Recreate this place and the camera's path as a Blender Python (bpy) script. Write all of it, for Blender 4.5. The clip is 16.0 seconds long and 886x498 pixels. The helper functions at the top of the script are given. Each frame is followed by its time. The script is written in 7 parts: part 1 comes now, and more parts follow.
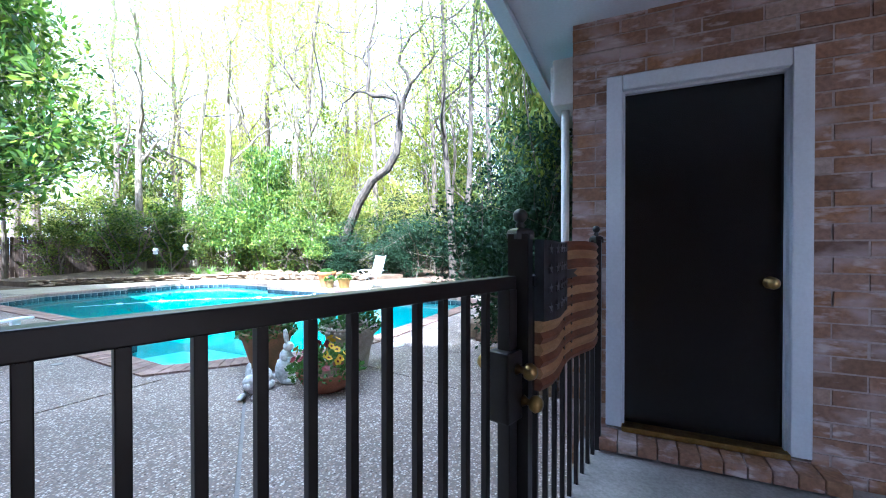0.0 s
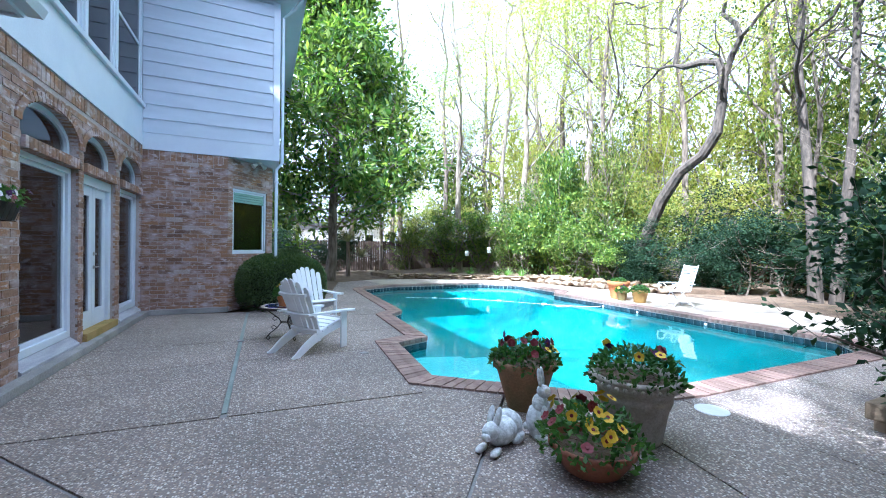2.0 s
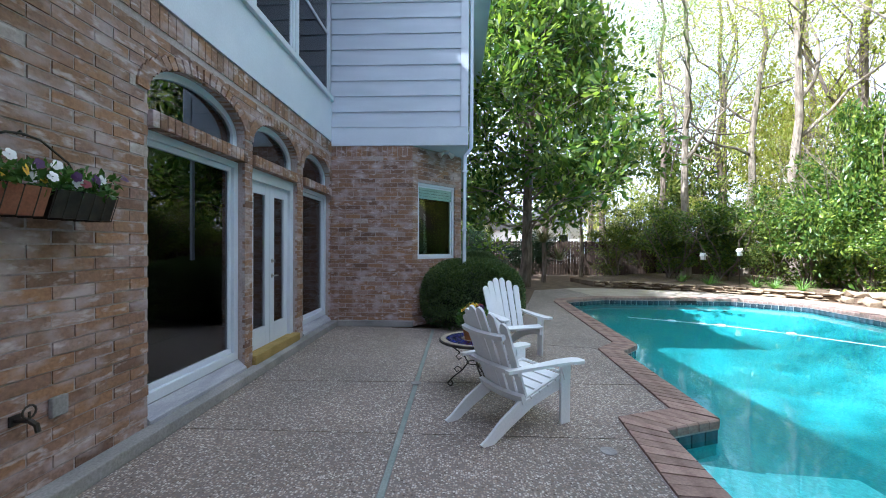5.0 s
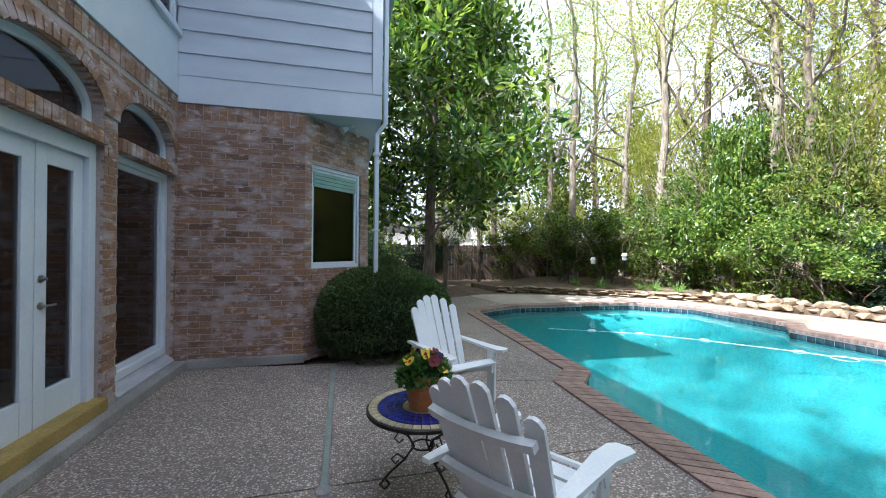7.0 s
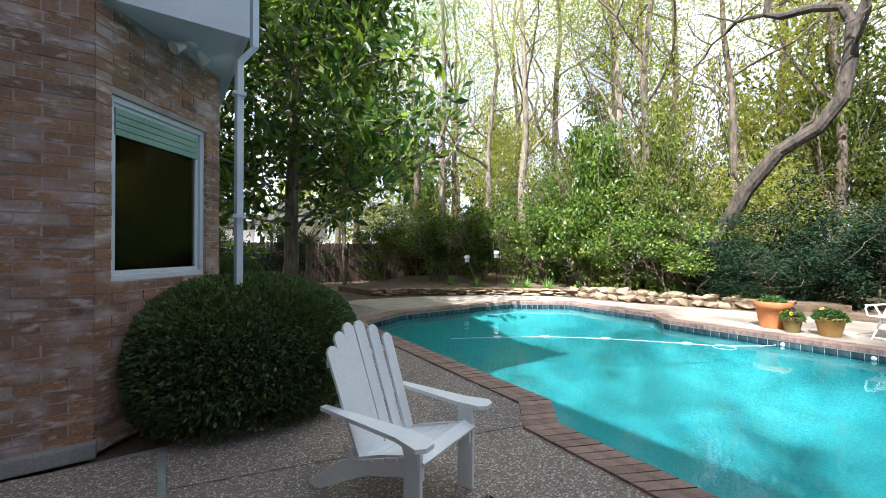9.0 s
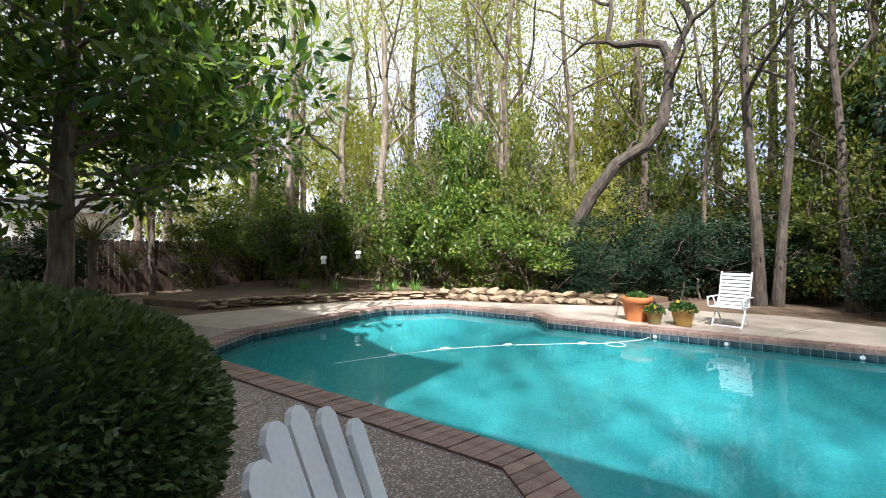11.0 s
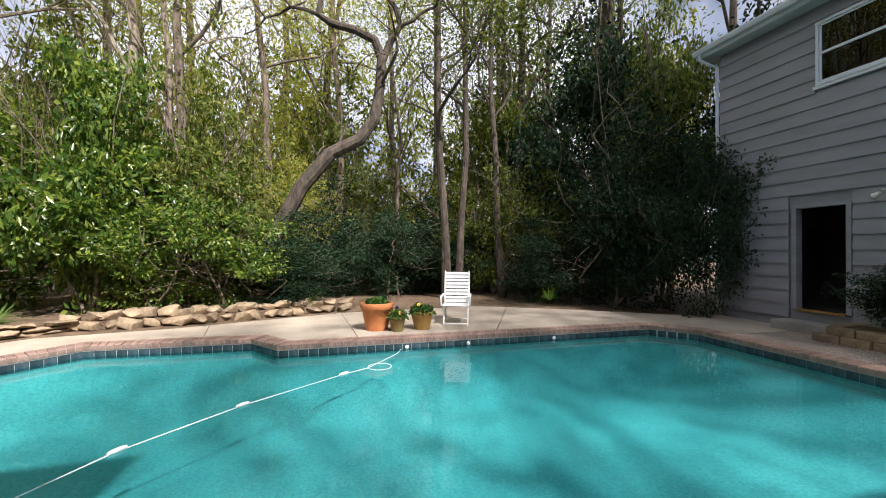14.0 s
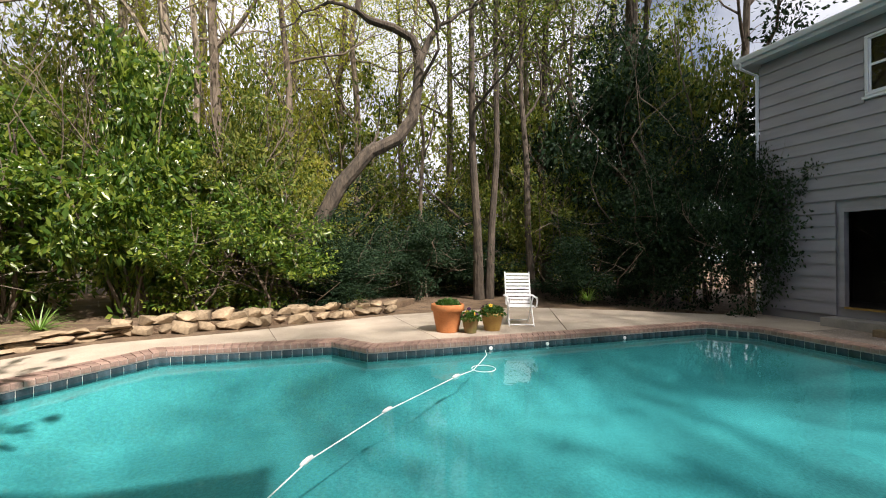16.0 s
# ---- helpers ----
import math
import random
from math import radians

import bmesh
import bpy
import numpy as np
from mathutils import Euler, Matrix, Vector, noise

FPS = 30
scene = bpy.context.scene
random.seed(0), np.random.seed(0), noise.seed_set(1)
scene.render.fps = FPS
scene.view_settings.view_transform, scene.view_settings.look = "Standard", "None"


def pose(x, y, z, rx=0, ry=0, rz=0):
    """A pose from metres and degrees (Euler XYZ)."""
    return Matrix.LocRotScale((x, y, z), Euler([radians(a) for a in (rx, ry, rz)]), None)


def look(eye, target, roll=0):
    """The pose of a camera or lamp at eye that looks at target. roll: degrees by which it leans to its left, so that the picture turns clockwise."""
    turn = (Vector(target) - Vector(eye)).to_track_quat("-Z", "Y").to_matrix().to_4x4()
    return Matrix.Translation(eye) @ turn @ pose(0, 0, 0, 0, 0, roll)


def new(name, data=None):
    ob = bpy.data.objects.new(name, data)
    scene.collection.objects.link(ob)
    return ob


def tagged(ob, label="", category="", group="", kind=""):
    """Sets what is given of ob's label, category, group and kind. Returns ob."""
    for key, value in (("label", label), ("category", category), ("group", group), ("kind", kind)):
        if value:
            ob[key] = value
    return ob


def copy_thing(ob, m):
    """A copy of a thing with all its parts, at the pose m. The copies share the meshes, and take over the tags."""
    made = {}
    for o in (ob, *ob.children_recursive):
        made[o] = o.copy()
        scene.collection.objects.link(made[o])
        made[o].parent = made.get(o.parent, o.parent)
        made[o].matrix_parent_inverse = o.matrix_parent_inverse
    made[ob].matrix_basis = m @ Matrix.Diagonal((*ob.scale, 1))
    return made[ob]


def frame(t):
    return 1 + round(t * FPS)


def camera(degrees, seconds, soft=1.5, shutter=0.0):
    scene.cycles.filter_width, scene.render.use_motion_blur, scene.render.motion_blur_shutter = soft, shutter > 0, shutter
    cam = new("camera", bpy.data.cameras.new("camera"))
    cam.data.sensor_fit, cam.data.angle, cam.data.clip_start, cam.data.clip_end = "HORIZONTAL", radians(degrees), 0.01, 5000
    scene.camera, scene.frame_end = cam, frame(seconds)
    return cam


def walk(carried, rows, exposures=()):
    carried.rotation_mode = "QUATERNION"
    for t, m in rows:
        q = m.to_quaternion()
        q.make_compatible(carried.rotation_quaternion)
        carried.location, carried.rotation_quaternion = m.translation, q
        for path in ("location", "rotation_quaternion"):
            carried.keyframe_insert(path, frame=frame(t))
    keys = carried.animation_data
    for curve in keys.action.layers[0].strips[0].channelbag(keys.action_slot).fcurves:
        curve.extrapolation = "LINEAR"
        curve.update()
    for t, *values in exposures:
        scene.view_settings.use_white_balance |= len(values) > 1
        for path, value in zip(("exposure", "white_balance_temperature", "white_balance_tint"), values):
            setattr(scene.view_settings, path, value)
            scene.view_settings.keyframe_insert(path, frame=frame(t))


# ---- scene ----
cam = camera(95.9, 16.0, soft=1.0)
PATH = [
    (0, (-0.022, -0.114, 1.401), (-0.866, 1.699, 1.385), 0.0),
    (0.5, (-0.113, 0.295, 1.417), (-1.226, 1.957, 1.417), -0.3),
    (1, (-0.233, 0.663, 1.469), (-1.65, 2.075, 1.472), 0.2),
    (1.5, (-0.425, 0.823, 1.48), (-2.083, 1.94, 1.476), 0.6),
    (2, (-0.71, 0.948, 1.469), (-2.534, 1.769, 1.459), 0.7),
    (2.5, (-1.033, 1.131, 1.498), (-2.984, 1.573, 1.476), 0.5),
    (3, (-1.418, 1.218, 1.493), (-3.414, 1.326, 1.464), 0.7),
    (3.2, (-1.579, 1.227, 1.503), (-3.578, 1.218, 1.469), 0.7),
    (5.3, (-3.403, 1.089, 1.514), (-5.401, 1.006, 1.498), 0.3),
    (5.5, (-3.565, 1.063, 1.511), (-5.565, 1.042, 1.497), 0.4),
    (6, (-3.97, 0.947, 1.537), (-5.965, 1.088, 1.525), 0.4),
    (6.5, (-4.426, 0.855, 1.546), (-6.402, 1.166, 1.538), 0.4),
    (7, (-4.867, 0.756, 1.548), (-6.807, 1.24, 1.55), 0.6),
    (7.5, (-5.306, 0.638, 1.574), (-7.19, 1.311, 1.572), 0.5),
    (8, (-5.749, 0.606, 1.581), (-7.562, 1.45, 1.584), 0.4),
    (8.2, (-5.914, 0.593, 1.571), (-7.699, 1.495, 1.578), 0.3),
    (10.3, (-7.945, 0.82, 1.495), (-9.225, 2.355, 1.495), 0.5),
    (10.5, (-8.067, 0.86, 1.49), (-9.291, 2.441, 1.498), 0.4),
    (11, (-8.445, 1.06, 1.44), (-9.495, 2.761, 1.457), 0.4),
    (11.5, (-8.712, 1.309, 1.408), (-9.533, 3.133, 1.428), 0.3),
    (12, (-8.941, 1.601, 1.417), (-9.551, 3.506, 1.441), 0.1),
    (12.5, (-9.249, 1.875, 1.415), (-9.612, 3.842, 1.434), 0.1),
    (13, (-9.487, 2.194, 1.43), (-9.545, 4.193, 1.445), 0.1),
    (13.5, (-9.743, 2.529, 1.479), (-9.498, 4.514, 1.491), 0.0),
    (14, (-10.092, 2.826, 1.509), (-9.598, 4.764, 1.52), 0.1),
    (14.5, (-10.438, 3.061, 1.514), (-9.761, 4.943, 1.529), 0.2),
    (15, (-10.867, 3.188, 1.513), (-10.12, 5.043, 1.535), 0.3),
    (15.5, (-11.351, 3.309, 1.467), (-10.642, 5.179, 1.49), 0.1),
    (16, (-11.831, 3.409, 1.47), (-11.22, 5.313, 1.493), 0.2),
]
EXPOSE = [(0, 3.25, 4650, 11), (1.0, 3.2, 4700, 11), (1.5, 2.9, 4750, 11), (2.2, 2.5, 4800, 11), (3.0, 2.15, 4900, 11), (5.3, 2.15, 5250, 12), (7.0, 2.0, 5400, 12), (8.2, 1.85, 5550, 12), (10.3, 1.5, 5750, 14), (12.5, 1.2, 5950, 15), (14.5, 0.95, 6250, 16), (16.0, 0.95, 6550, 15)]
walk(cam, [(t, look(eye, target, roll)) for t, eye, target, roll in PATH], EXPOSE)

# ---- light ----
world = bpy.data.worlds.new("sky")
scene.world = world
world.use_nodes = True
wn, wl = world.node_tree.nodes, world.node_tree.links
SUN_EL, SUN_DIR = radians(50), Vector((0.33, -0.89, 1.16)).normalized()
sky = wn.new("ShaderNodeTexSky")
sky.sky_type, sky.sun_disc = "NISHITA", False
sky.sun_elevation, sky.sun_rotation = SUN_EL, math.atan2(0.33, -0.89)
sky.air_density, sky.dust_density = 1.0, 2.0
wco = wn.new("ShaderNodeTexCoord")
wcloud = wn.new("ShaderNodeTexNoise")
wcloud.inputs["Scale"].default_value, wcloud.inputs["Detail"].default_value = 2.2, 7
wramp = wn.new("ShaderNodeValToRGB")
wramp.color_ramp.elements[0].position, wramp.color_ramp.elements[1].position = 0.30, 0.52
wmix = wn.new("ShaderNodeMix")
wmix.data_type = "RGBA"
wmix.inputs["B"].default_value = (11.5, 11.8, 12.3, 1)
wl.new(wco.outputs["Generated"], wcloud.inputs["Vector"])
wl.new(wcloud.outputs["Fac"], wramp.inputs["Fac"])
wl.new(wramp.outputs["Color"], wmix.inputs["Factor"])
wl.new(sky.outputs["Color"], wmix.inputs["A"])
wl.new(wmix.outputs["Result"], wn["Background"].inputs["Color"])
wn["Background"].inputs["Strength"].default_value = 0.052
sun = new("sun", bpy.data.lights.new("sun", "SUN"))
sun.data.energy, sun.data.angle, sun.data.color = 5.0, radians(0.8), (1.0, 0.93, 0.82)
sun.matrix_world = look(SUN_DIR * 60, (0, 0, 0))


# ---- materials ----
def ramp(nt, fac, stops):
    r = nt.nodes.new("ShaderNodeValToRGB")
    els = r.color_ramp.elements
    while len(els) < len(stops):
        els.new(0.5)
    for e, (p, c) in zip(els, stops):
        e.position, e.color = p, (*c, 1)
    nt.links.new(fac, r.inputs["Fac"])
    return r.outputs["Color"]


def mixed(nt, fac, a, b, mode="MIX"):
    m = nt.nodes.new("ShaderNodeMix")
    m.data_type, m.blend_type = "RGBA", mode
    for sock, v in (("Factor", fac), ("A", a), ("B", b)):
        if hasattr(v, "links"):
            nt.links.new(v, m.inputs[sock])
        else:
            m.inputs[sock].default_value = v if sock == "Factor" else (*v, 1)
    return m.outputs["Result"]


def tex(nt, scale, detail=4, kind="Noise", stretch=(1, 1, 1), world_space=False):
    co = nt.nodes.new("ShaderNodeNewGeometry" if world_space else "ShaderNodeTexCoord")
    mp = nt.nodes.new("ShaderNodeMapping")
    mp.inputs["Scale"].default_value = stretch
    n = nt.nodes.new("ShaderNodeTex" + kind)
    n.inputs["Scale"].default_value = scale
    if kind == "Noise":
        n.inputs["Detail"].default_value = detail
    nt.links.new(co.outputs["Position" if world_space else "Object"], mp.inputs["Vector"])
    nt.links.new(mp.outputs["Vector"], n.inputs["Vector"])
    return n


def relief(nt, height, strength, distance, to):
    b = nt.nodes.new("ShaderNodeBump")
    b.inputs["Strength"].default_value, b.inputs["Distance"].default_value = strength, distance
    nt.links.new(height, b.inputs["Height"])
    nt.links.new(b.outputs["Normal"], to)


def blank(name):
    m = bpy.data.materials.new(name)
    m.use_nodes = True
    return m, m.node_tree, m.node_tree.nodes["Principled BSDF"]


def mat(name, a, b, scale=6, rough=0.6, metal=0.0, bump=0.2, dist=0.003, fine=60, stretch=(1, 1, 1), vary=0.0, spread=(0.35, 0.68), speck=(0.78, 1.1)):
    """Two colours blended by large stains and fine grain, with relief."""
    m, nt, p = blank(name)
    big, small = tex(nt, scale, 5, stretch=stretch), tex(nt, fine, 3, stretch=stretch)
    col = ramp(nt, big.outputs["Fac"], [(spread[0], a), (spread[1], b)])
    grain = ramp(nt, small.outputs["Fac"], [(0.3, (speck[0],) * 3), (0.7, (speck[1],) * 3)])
    col = mixed(nt, 1.0, col, grain, "MULTIPLY")
    if vary:
        oi = nt.nodes.new("ShaderNodeObjectInfo")
        col = mixed(nt, 1.0, col, ramp(nt, oi.outputs["Random"], [(0, (1 - vary,) * 3), (1, (1 + vary,) * 3)]), "MULTIPLY")
    nt.links.new(col, p.inputs["Base Color"])
    p.inputs["Roughness"].default_value, p.inputs["Metallic"].default_value = rough, metal
    if bump:
        relief(nt, small.outputs["Fac"], bump, dist, p.inputs["Normal"])
    return m


def brick_mat(name, island):
    m, nt, p = blank(name)
    src = nt.nodes.new("ShaderNodeNewGeometry").outputs["Random Per Island"] if island else nt.nodes.new("ShaderNodeObjectInfo").outputs["Random"]
    col = ramp(nt, src, [(0, (0.15, 0.085, 0.06)), (0.15, (0.27, 0.15, 0.085)), (0.4, (0.23, 0.135, 0.095)), (0.6, (0.32, 0.17, 0.088)), (0.8, (0.25, 0.15, 0.115)), (0.95, (0.31, 0.195, 0.15)), (1, (0.42, 0.35, 0.32))])
    grain = tex(nt, 45, 4, world_space=True)
    col = mixed(nt, 1.0, col, ramp(nt, grain.outputs["Fac"], [(0.3, (0.7,) * 3), (0.72, (1.15,) * 3)]), "MULTIPLY")
    lime = tex(nt, 3.2, 6, stretch=(1, 1, 2), world_space=True)
    col = mixed(nt, ramp(nt, lime.outputs["Fac"], [(0.50, (0, 0, 0)), (0.68, (0.75, 0.75, 0.75))]), col, (0.48, 0.40, 0.41))
    smear = tex(nt, 11, 6, stretch=(0.8, 0.8, 2.2), world_space=True)
    col = mixed(nt, ramp(nt, smear.outputs["Fac"], [(0.56, (0, 0, 0)), (0.70, (0.65, 0.65, 0.65))]), col, (0.60, 0.53, 0.54))
    nt.links.new(col, p.inputs["Base Color"])
    p.inputs["Roughness"].default_value = 0.85
    relief(nt, grain.outputs["Fac"], 0.5, 0.004, p.inputs["Normal"])
    return m


def aggregate_mat():
    """Exposed pea gravel set in concrete."""
    m, nt, p = blank("exposed aggregate")
    v = tex(nt, 62, kind="Voronoi")
    col = ramp(nt, v.outputs["Color"], [(0.1, (0.09, 0.06, 0.05)), (0.4, (0.33, 0.25, 0.20)), (0.62, (0.46, 0.39, 0.34)), (0.85, (0.68, 0.64, 0.60))])
    col = mixed(nt, ramp(nt, v.outputs["Distance"], [(0.3, (0, 0, 0)), (0.62, (1, 1, 1))]), col, (0.20, 0.17, 0.155))
    stain = tex(nt, 0.7, 6)
    col = mixed(nt, 1.0, col, ramp(nt, stain.outputs["Fac"], [(0.3, (0.72, 0.71, 0.70)), (0.65, (1.1, 1.06, 1.02))]), "MULTIPLY")
    nt.links.new(col, p.inputs["Base Color"])
    p.inputs["Roughness"].default_value = 0.75
    inv = ramp(nt, v.outputs["Distance"], [(0, (1, 1, 1)), (0.6, (0, 0, 0))])
    relief(nt, inv, 0.6, 0.004, p.inputs["Normal"])
    return m


def leaf_mat(name, lo, mid, hi, gloss=0.45, thin=0.4, spec=0.5):
    m, nt, p = blank(name)
    g = nt.nodes.new("ShaderNodeNewGeometry")
    oi = nt.nodes.new("ShaderNodeObjectInfo")
    col = ramp(nt, g.outputs["Random Per Island"], [(0, lo), (0.5, mid), (1, hi)])
    col = mixed(nt, 1.0, col, ramp(nt, oi.outputs["Random"], [(0, (0.75, 0.8, 0.75)), (1, (1.2, 1.15, 1.1))]), "MULTIPLY")
    nt.links.new(col, p.inputs["Base Color"])
    p.inputs["Roughness"].default_value, p.inputs["Specular IOR Level"].default_value = gloss, spec
    tr = nt.nodes.new("ShaderNodeBsdfTranslucent")
    nt.links.new(mixed(nt, 1.0, col, (1.5, 1.6, 0.7), "MULTIPLY"), tr.inputs["Color"])
    mx = nt.nodes.new("ShaderNodeMixShader")
    mx.inputs[0].default_value = thin
    nt.links.new(p.outputs[0], mx.inputs[1])
    nt.links.new(tr.outputs[0], mx.inputs[2])
    nt.links.new(mx.outputs[0], nt.nodes["Material Output"].inputs["Surface"])
    return m


def glass_mat(name, tint, rough=0.0):
    """Window glass: mostly seen through, with a mirror sheen."""
    m, nt, p = blank(name)
    nt.nodes.remove(p)
    tr, gl, fr, mx = (nt.nodes.new("ShaderNode" + k) for k in ("BsdfTransparent", "BsdfGlossy", "Fresnel", "MixShader"))
    tr.inputs["Color"].default_value = (*tint, 1)
    gl.inputs["Roughness"].default_value = rough
    fr.inputs["IOR"].default_value = 2.3
    nt.links.new(fr.outputs[0], mx.inputs[0])
    nt.links.new(tr.outputs[0], mx.inputs[1])
    nt.links.new(gl.outputs[0], mx.inputs[2])
    nt.links.new(mx.outputs[0], nt.nodes["Material Output"].inputs["Surface"])
    return m, nt, gl, fr


def water_mat():
    m, nt, gl, fr = glass_mat("pool water", (0.40, 0.87, 0.90))
    fr.inputs["IOR"].default_value = 1.33
    w = tex(nt, 2.2, 3)
    for sock in (gl.inputs["Normal"], fr.inputs["Normal"]):
        relief(nt, w.outputs["Fac"], 0.08, 0.05, sock)
    return m


def plain(name, c, rough=0.5, metal=0.0, emit=0.0):
    m, nt, p = blank(name)
    p.inputs["Base Color"].default_value = (*c, 1)
    p.inputs["Roughness"].default_value, p.inputs["Metallic"].default_value = rough, metal
    if emit:
        p.inputs["Emission Color"].default_value, p.inputs["Emission Strength"].default_value = (*c, 1), emit
    return m


BRICK, BRICKS = brick_mat("old brick", False), brick_mat("old brick course", True)
MORTAR = mat("mortar", (0.42, 0.355, 0.34), (0.32, 0.265, 0.25), 5, 0.95, bump=0.4)
AGG = aggregate_mat()
SMOOTH = mat("worn concrete", (0.37, 0.31, 0.25), (0.49, 0.42, 0.34), 1.5, 0.85, bump=0.3)
CONC = mat("grey concrete", (0.22, 0.21, 0.205), (0.34, 0.32, 0.31), 2.5, 0.9, bump=0.4)
SOIL = mat("leaf litter", (0.10, 0.065, 0.04), (0.19, 0.13, 0.08), 3, 0.95, bump=1.0, dist=0.03, fine=25)
COPE = mat("coping brick", (0.23, 0.14, 0.115), (0.34, 0.235, 0.19), 7, 0.8, bump=0.35, vary=0.22)
TILE = mat("slate blue tile", (0.02, 0.032, 0.04), (0.055, 0.08, 0.10), 9, 0.25, bump=0.1, vary=0.35)
GROUT = mat("pale grout", (0.55, 0.55, 0.52), (0.42, 0.43, 0.42), 9, 0.9)
# broad mottling stands in for dappled sunlight on the pool floor
PLASTER = mat("pool plaster", (0.20, 0.33, 0.34), (0.33, 0.46, 0.45), 0.45, 0.7, bump=0.05, fine=30)
STEPM = mat("step plaster", (0.74, 0.78, 0.74), (0.80, 0.84, 0.80), 1.3, 0.7, bump=0.05, fine=30)
SIDE = mat("blue grey siding", (0.50, 0.54, 0.62), (0.56, 0.60, 0.68), 1.2, 0.55, bump=0.15, fine=40, stretch=(1, 1, 6), speck=(0.94, 1.03))
TRIM = mat("painted trim", (0.56, 0.60, 0.68), (0.62, 0.66, 0.73), 2.0, 0.5, bump=0.1, speck=(0.94, 1.03))
# pale paint taken down to mid grey, with the trees' shade in the colour
GSIDE = mat("garage siding darkened for shade", (0.22, 0.22, 0.255), (0.27, 0.27, 0.31), 1.2, 0.6, bump=0.15, fine=40, stretch=(1, 1, 6), speck=(0.94, 1.03))
ROOF = mat("asphalt shingle", (0.05, 0.048, 0.045), (0.10, 0.095, 0.09), 8, 0.95, bump=0.8, dist=0.01)
BLACK = mat("black painted iron", (0.003, 0.003, 0.004), (0.008, 0.008, 0.009), 12, 0.38, bump=0.25, dist=0.001)
DOORM = mat("black gloss door", (0.002, 0.002, 0.003), (0.007, 0.007, 0.010), 3, 0.22, bump=0.12, fine=18)
BRASS = mat("aged brass", (0.45, 0.32, 0.12), (0.32, 0.22, 0.08), 20, 0.35, 1.0)
WHITE = mat("white painted wood", (0.76, 0.77, 0.79), (0.82, 0.82, 0.82), 5, 0.5, bump=0.25, stretch=(1, 1, 1), speck=(0.94, 1.03))
RESIN = mat("white resin", (0.78, 0.78, 0.80), (0.84, 0.84, 0.85), 5, 0.4, bump=0.05, speck=(0.94, 1.03))
TERRA = mat("terracotta", (0.48, 0.165, 0.05), (0.55, 0.22, 0.08), 6, 0.8, bump=0.25)
TERRAD = mat("dark terracotta", (0.24, 0.085, 0.045), (0.33, 0.13, 0.07), 6, 0.75, bump=0.25)
MOSSY = mat("mossy clay", (0.22, 0.13, 0.05), (0.16, 0.15, 0.05), 5, 0.85, bump=0.4)
CLAYM = mat("weathered clay", (0.30, 0.15, 0.075), (0.17, 0.13, 0.06), 4, 0.85, bump=0.4)
STONEPOT = mat("cast stone", (0.42, 0.36, 0.29), (0.55, 0.50, 0.43), 9, 0.9, bump=0.5)
RABBIT = mat("weathered white plaster", (0.58, 0.58, 0.58), (0.88, 0.88, 0.88), 26, 0.8, bump=0.9, dist=0.01, fine=38)
ROCK = mat("sandstone", (0.20, 0.145, 0.09), (0.38, 0.29, 0.19), 4, 0.92, bump=0.8, dist=0.012, fine=22, vary=0.25)
BARK = mat("grey brown bark", (0.10, 0.075, 0.055), (0.24, 0.19, 0.145), 9, 0.95, bump=1.0, dist=0.02, fine=30, stretch=(1, 1, 0.25))
BARKD = mat("dark furrowed bark", (0.045, 0.036, 0.028), (0.115, 0.09, 0.068), 9, 0.95, bump=1.0, dist=0.03, fine=24, stretch=(1, 1, 0.3))
BARKP = mat("pale bark", (0.20, 0.16, 0.12), (0.36, 0.30, 0.23), 9, 0.95, bump=1.0, dist=0.02, fine=30, stretch=(1, 1, 0.25))
# weathered brown, darkened further to hold the shade of the woods
FENCEW = mat("weathered board darkened for shade", (0.035, 0.022, 0.015), (0.08, 0.05, 0.032), 4, 0.9, bump=0.5, stretch=(6, 6, 0.5), vary=0.3)
WIRE = mat("wrought iron", (0.02, 0.017, 0.015), (0.05, 0.04, 0.03), 14, 0.6, 0.3)
COBALT = mat("cobalt glass tile", (0.008, 0.012, 0.16), (0.025, 0.035, 0.30), 25, 0.2, bump=0.05, vary=0.3)
BEIGE = mat("beige mosaic tile", (0.42, 0.34, 0.20), (0.60, 0.53, 0.38), 25, 0.35, vary=0.25)
BLIND = mat("green roller blind", (0.20, 0.33, 0.28), (0.28, 0.42, 0.36), 3, 0.7)
SHEET = mat("interior plaster", (0.34, 0.27, 0.20), (0.40, 0.32, 0.24), 2, 0.8)
# near-black colour stands in for the darkness of unlit rooms
DARKIN = mat("unlit interior", (0.035, 0.03, 0.028), (0.06, 0.05, 0.045), 2, 0.8)
SILLM = mat("worn grey sill paint", (0.30, 0.30, 0.34), (0.42, 0.42, 0.46), 4, 0.75, bump=0.4, stretch=(0.6, 4, 4))
STRIP = mat("joint strip", (0.20, 0.24, 0.22), (0.29, 0.32, 0.29), 4, 0.8)
FLAGB = mat("flag dark wood", (0.012, 0.014, 0.02), (0.03, 0.03, 0.036), 9, 0.6)
FLAGR = mat("flag stained wood", (0.13, 0.045, 0.02), (0.20, 0.075, 0.035), 6, 0.5, stretch=(1, 8, 8))
FLAGY = mat("flag natural wood", (0.34, 0.19, 0.085), (0.45, 0.27, 0.13), 6, 0.5, stretch=(1, 8, 8))
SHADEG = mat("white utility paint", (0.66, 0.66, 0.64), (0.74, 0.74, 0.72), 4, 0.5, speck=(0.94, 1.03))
GLASS = glass_mat("window glass", (0.62, 0.66, 0.66))[0]
GLASSC, _, _, clear_fr = glass_mat("clear window glass", (0.7, 0.74, 0.74))
clear_fr.inputs["IOR"].default_value = 1.45
GLASSD, _, _, screen_fr = glass_mat("dark screened glass", (0.10, 0.11, 0.12))
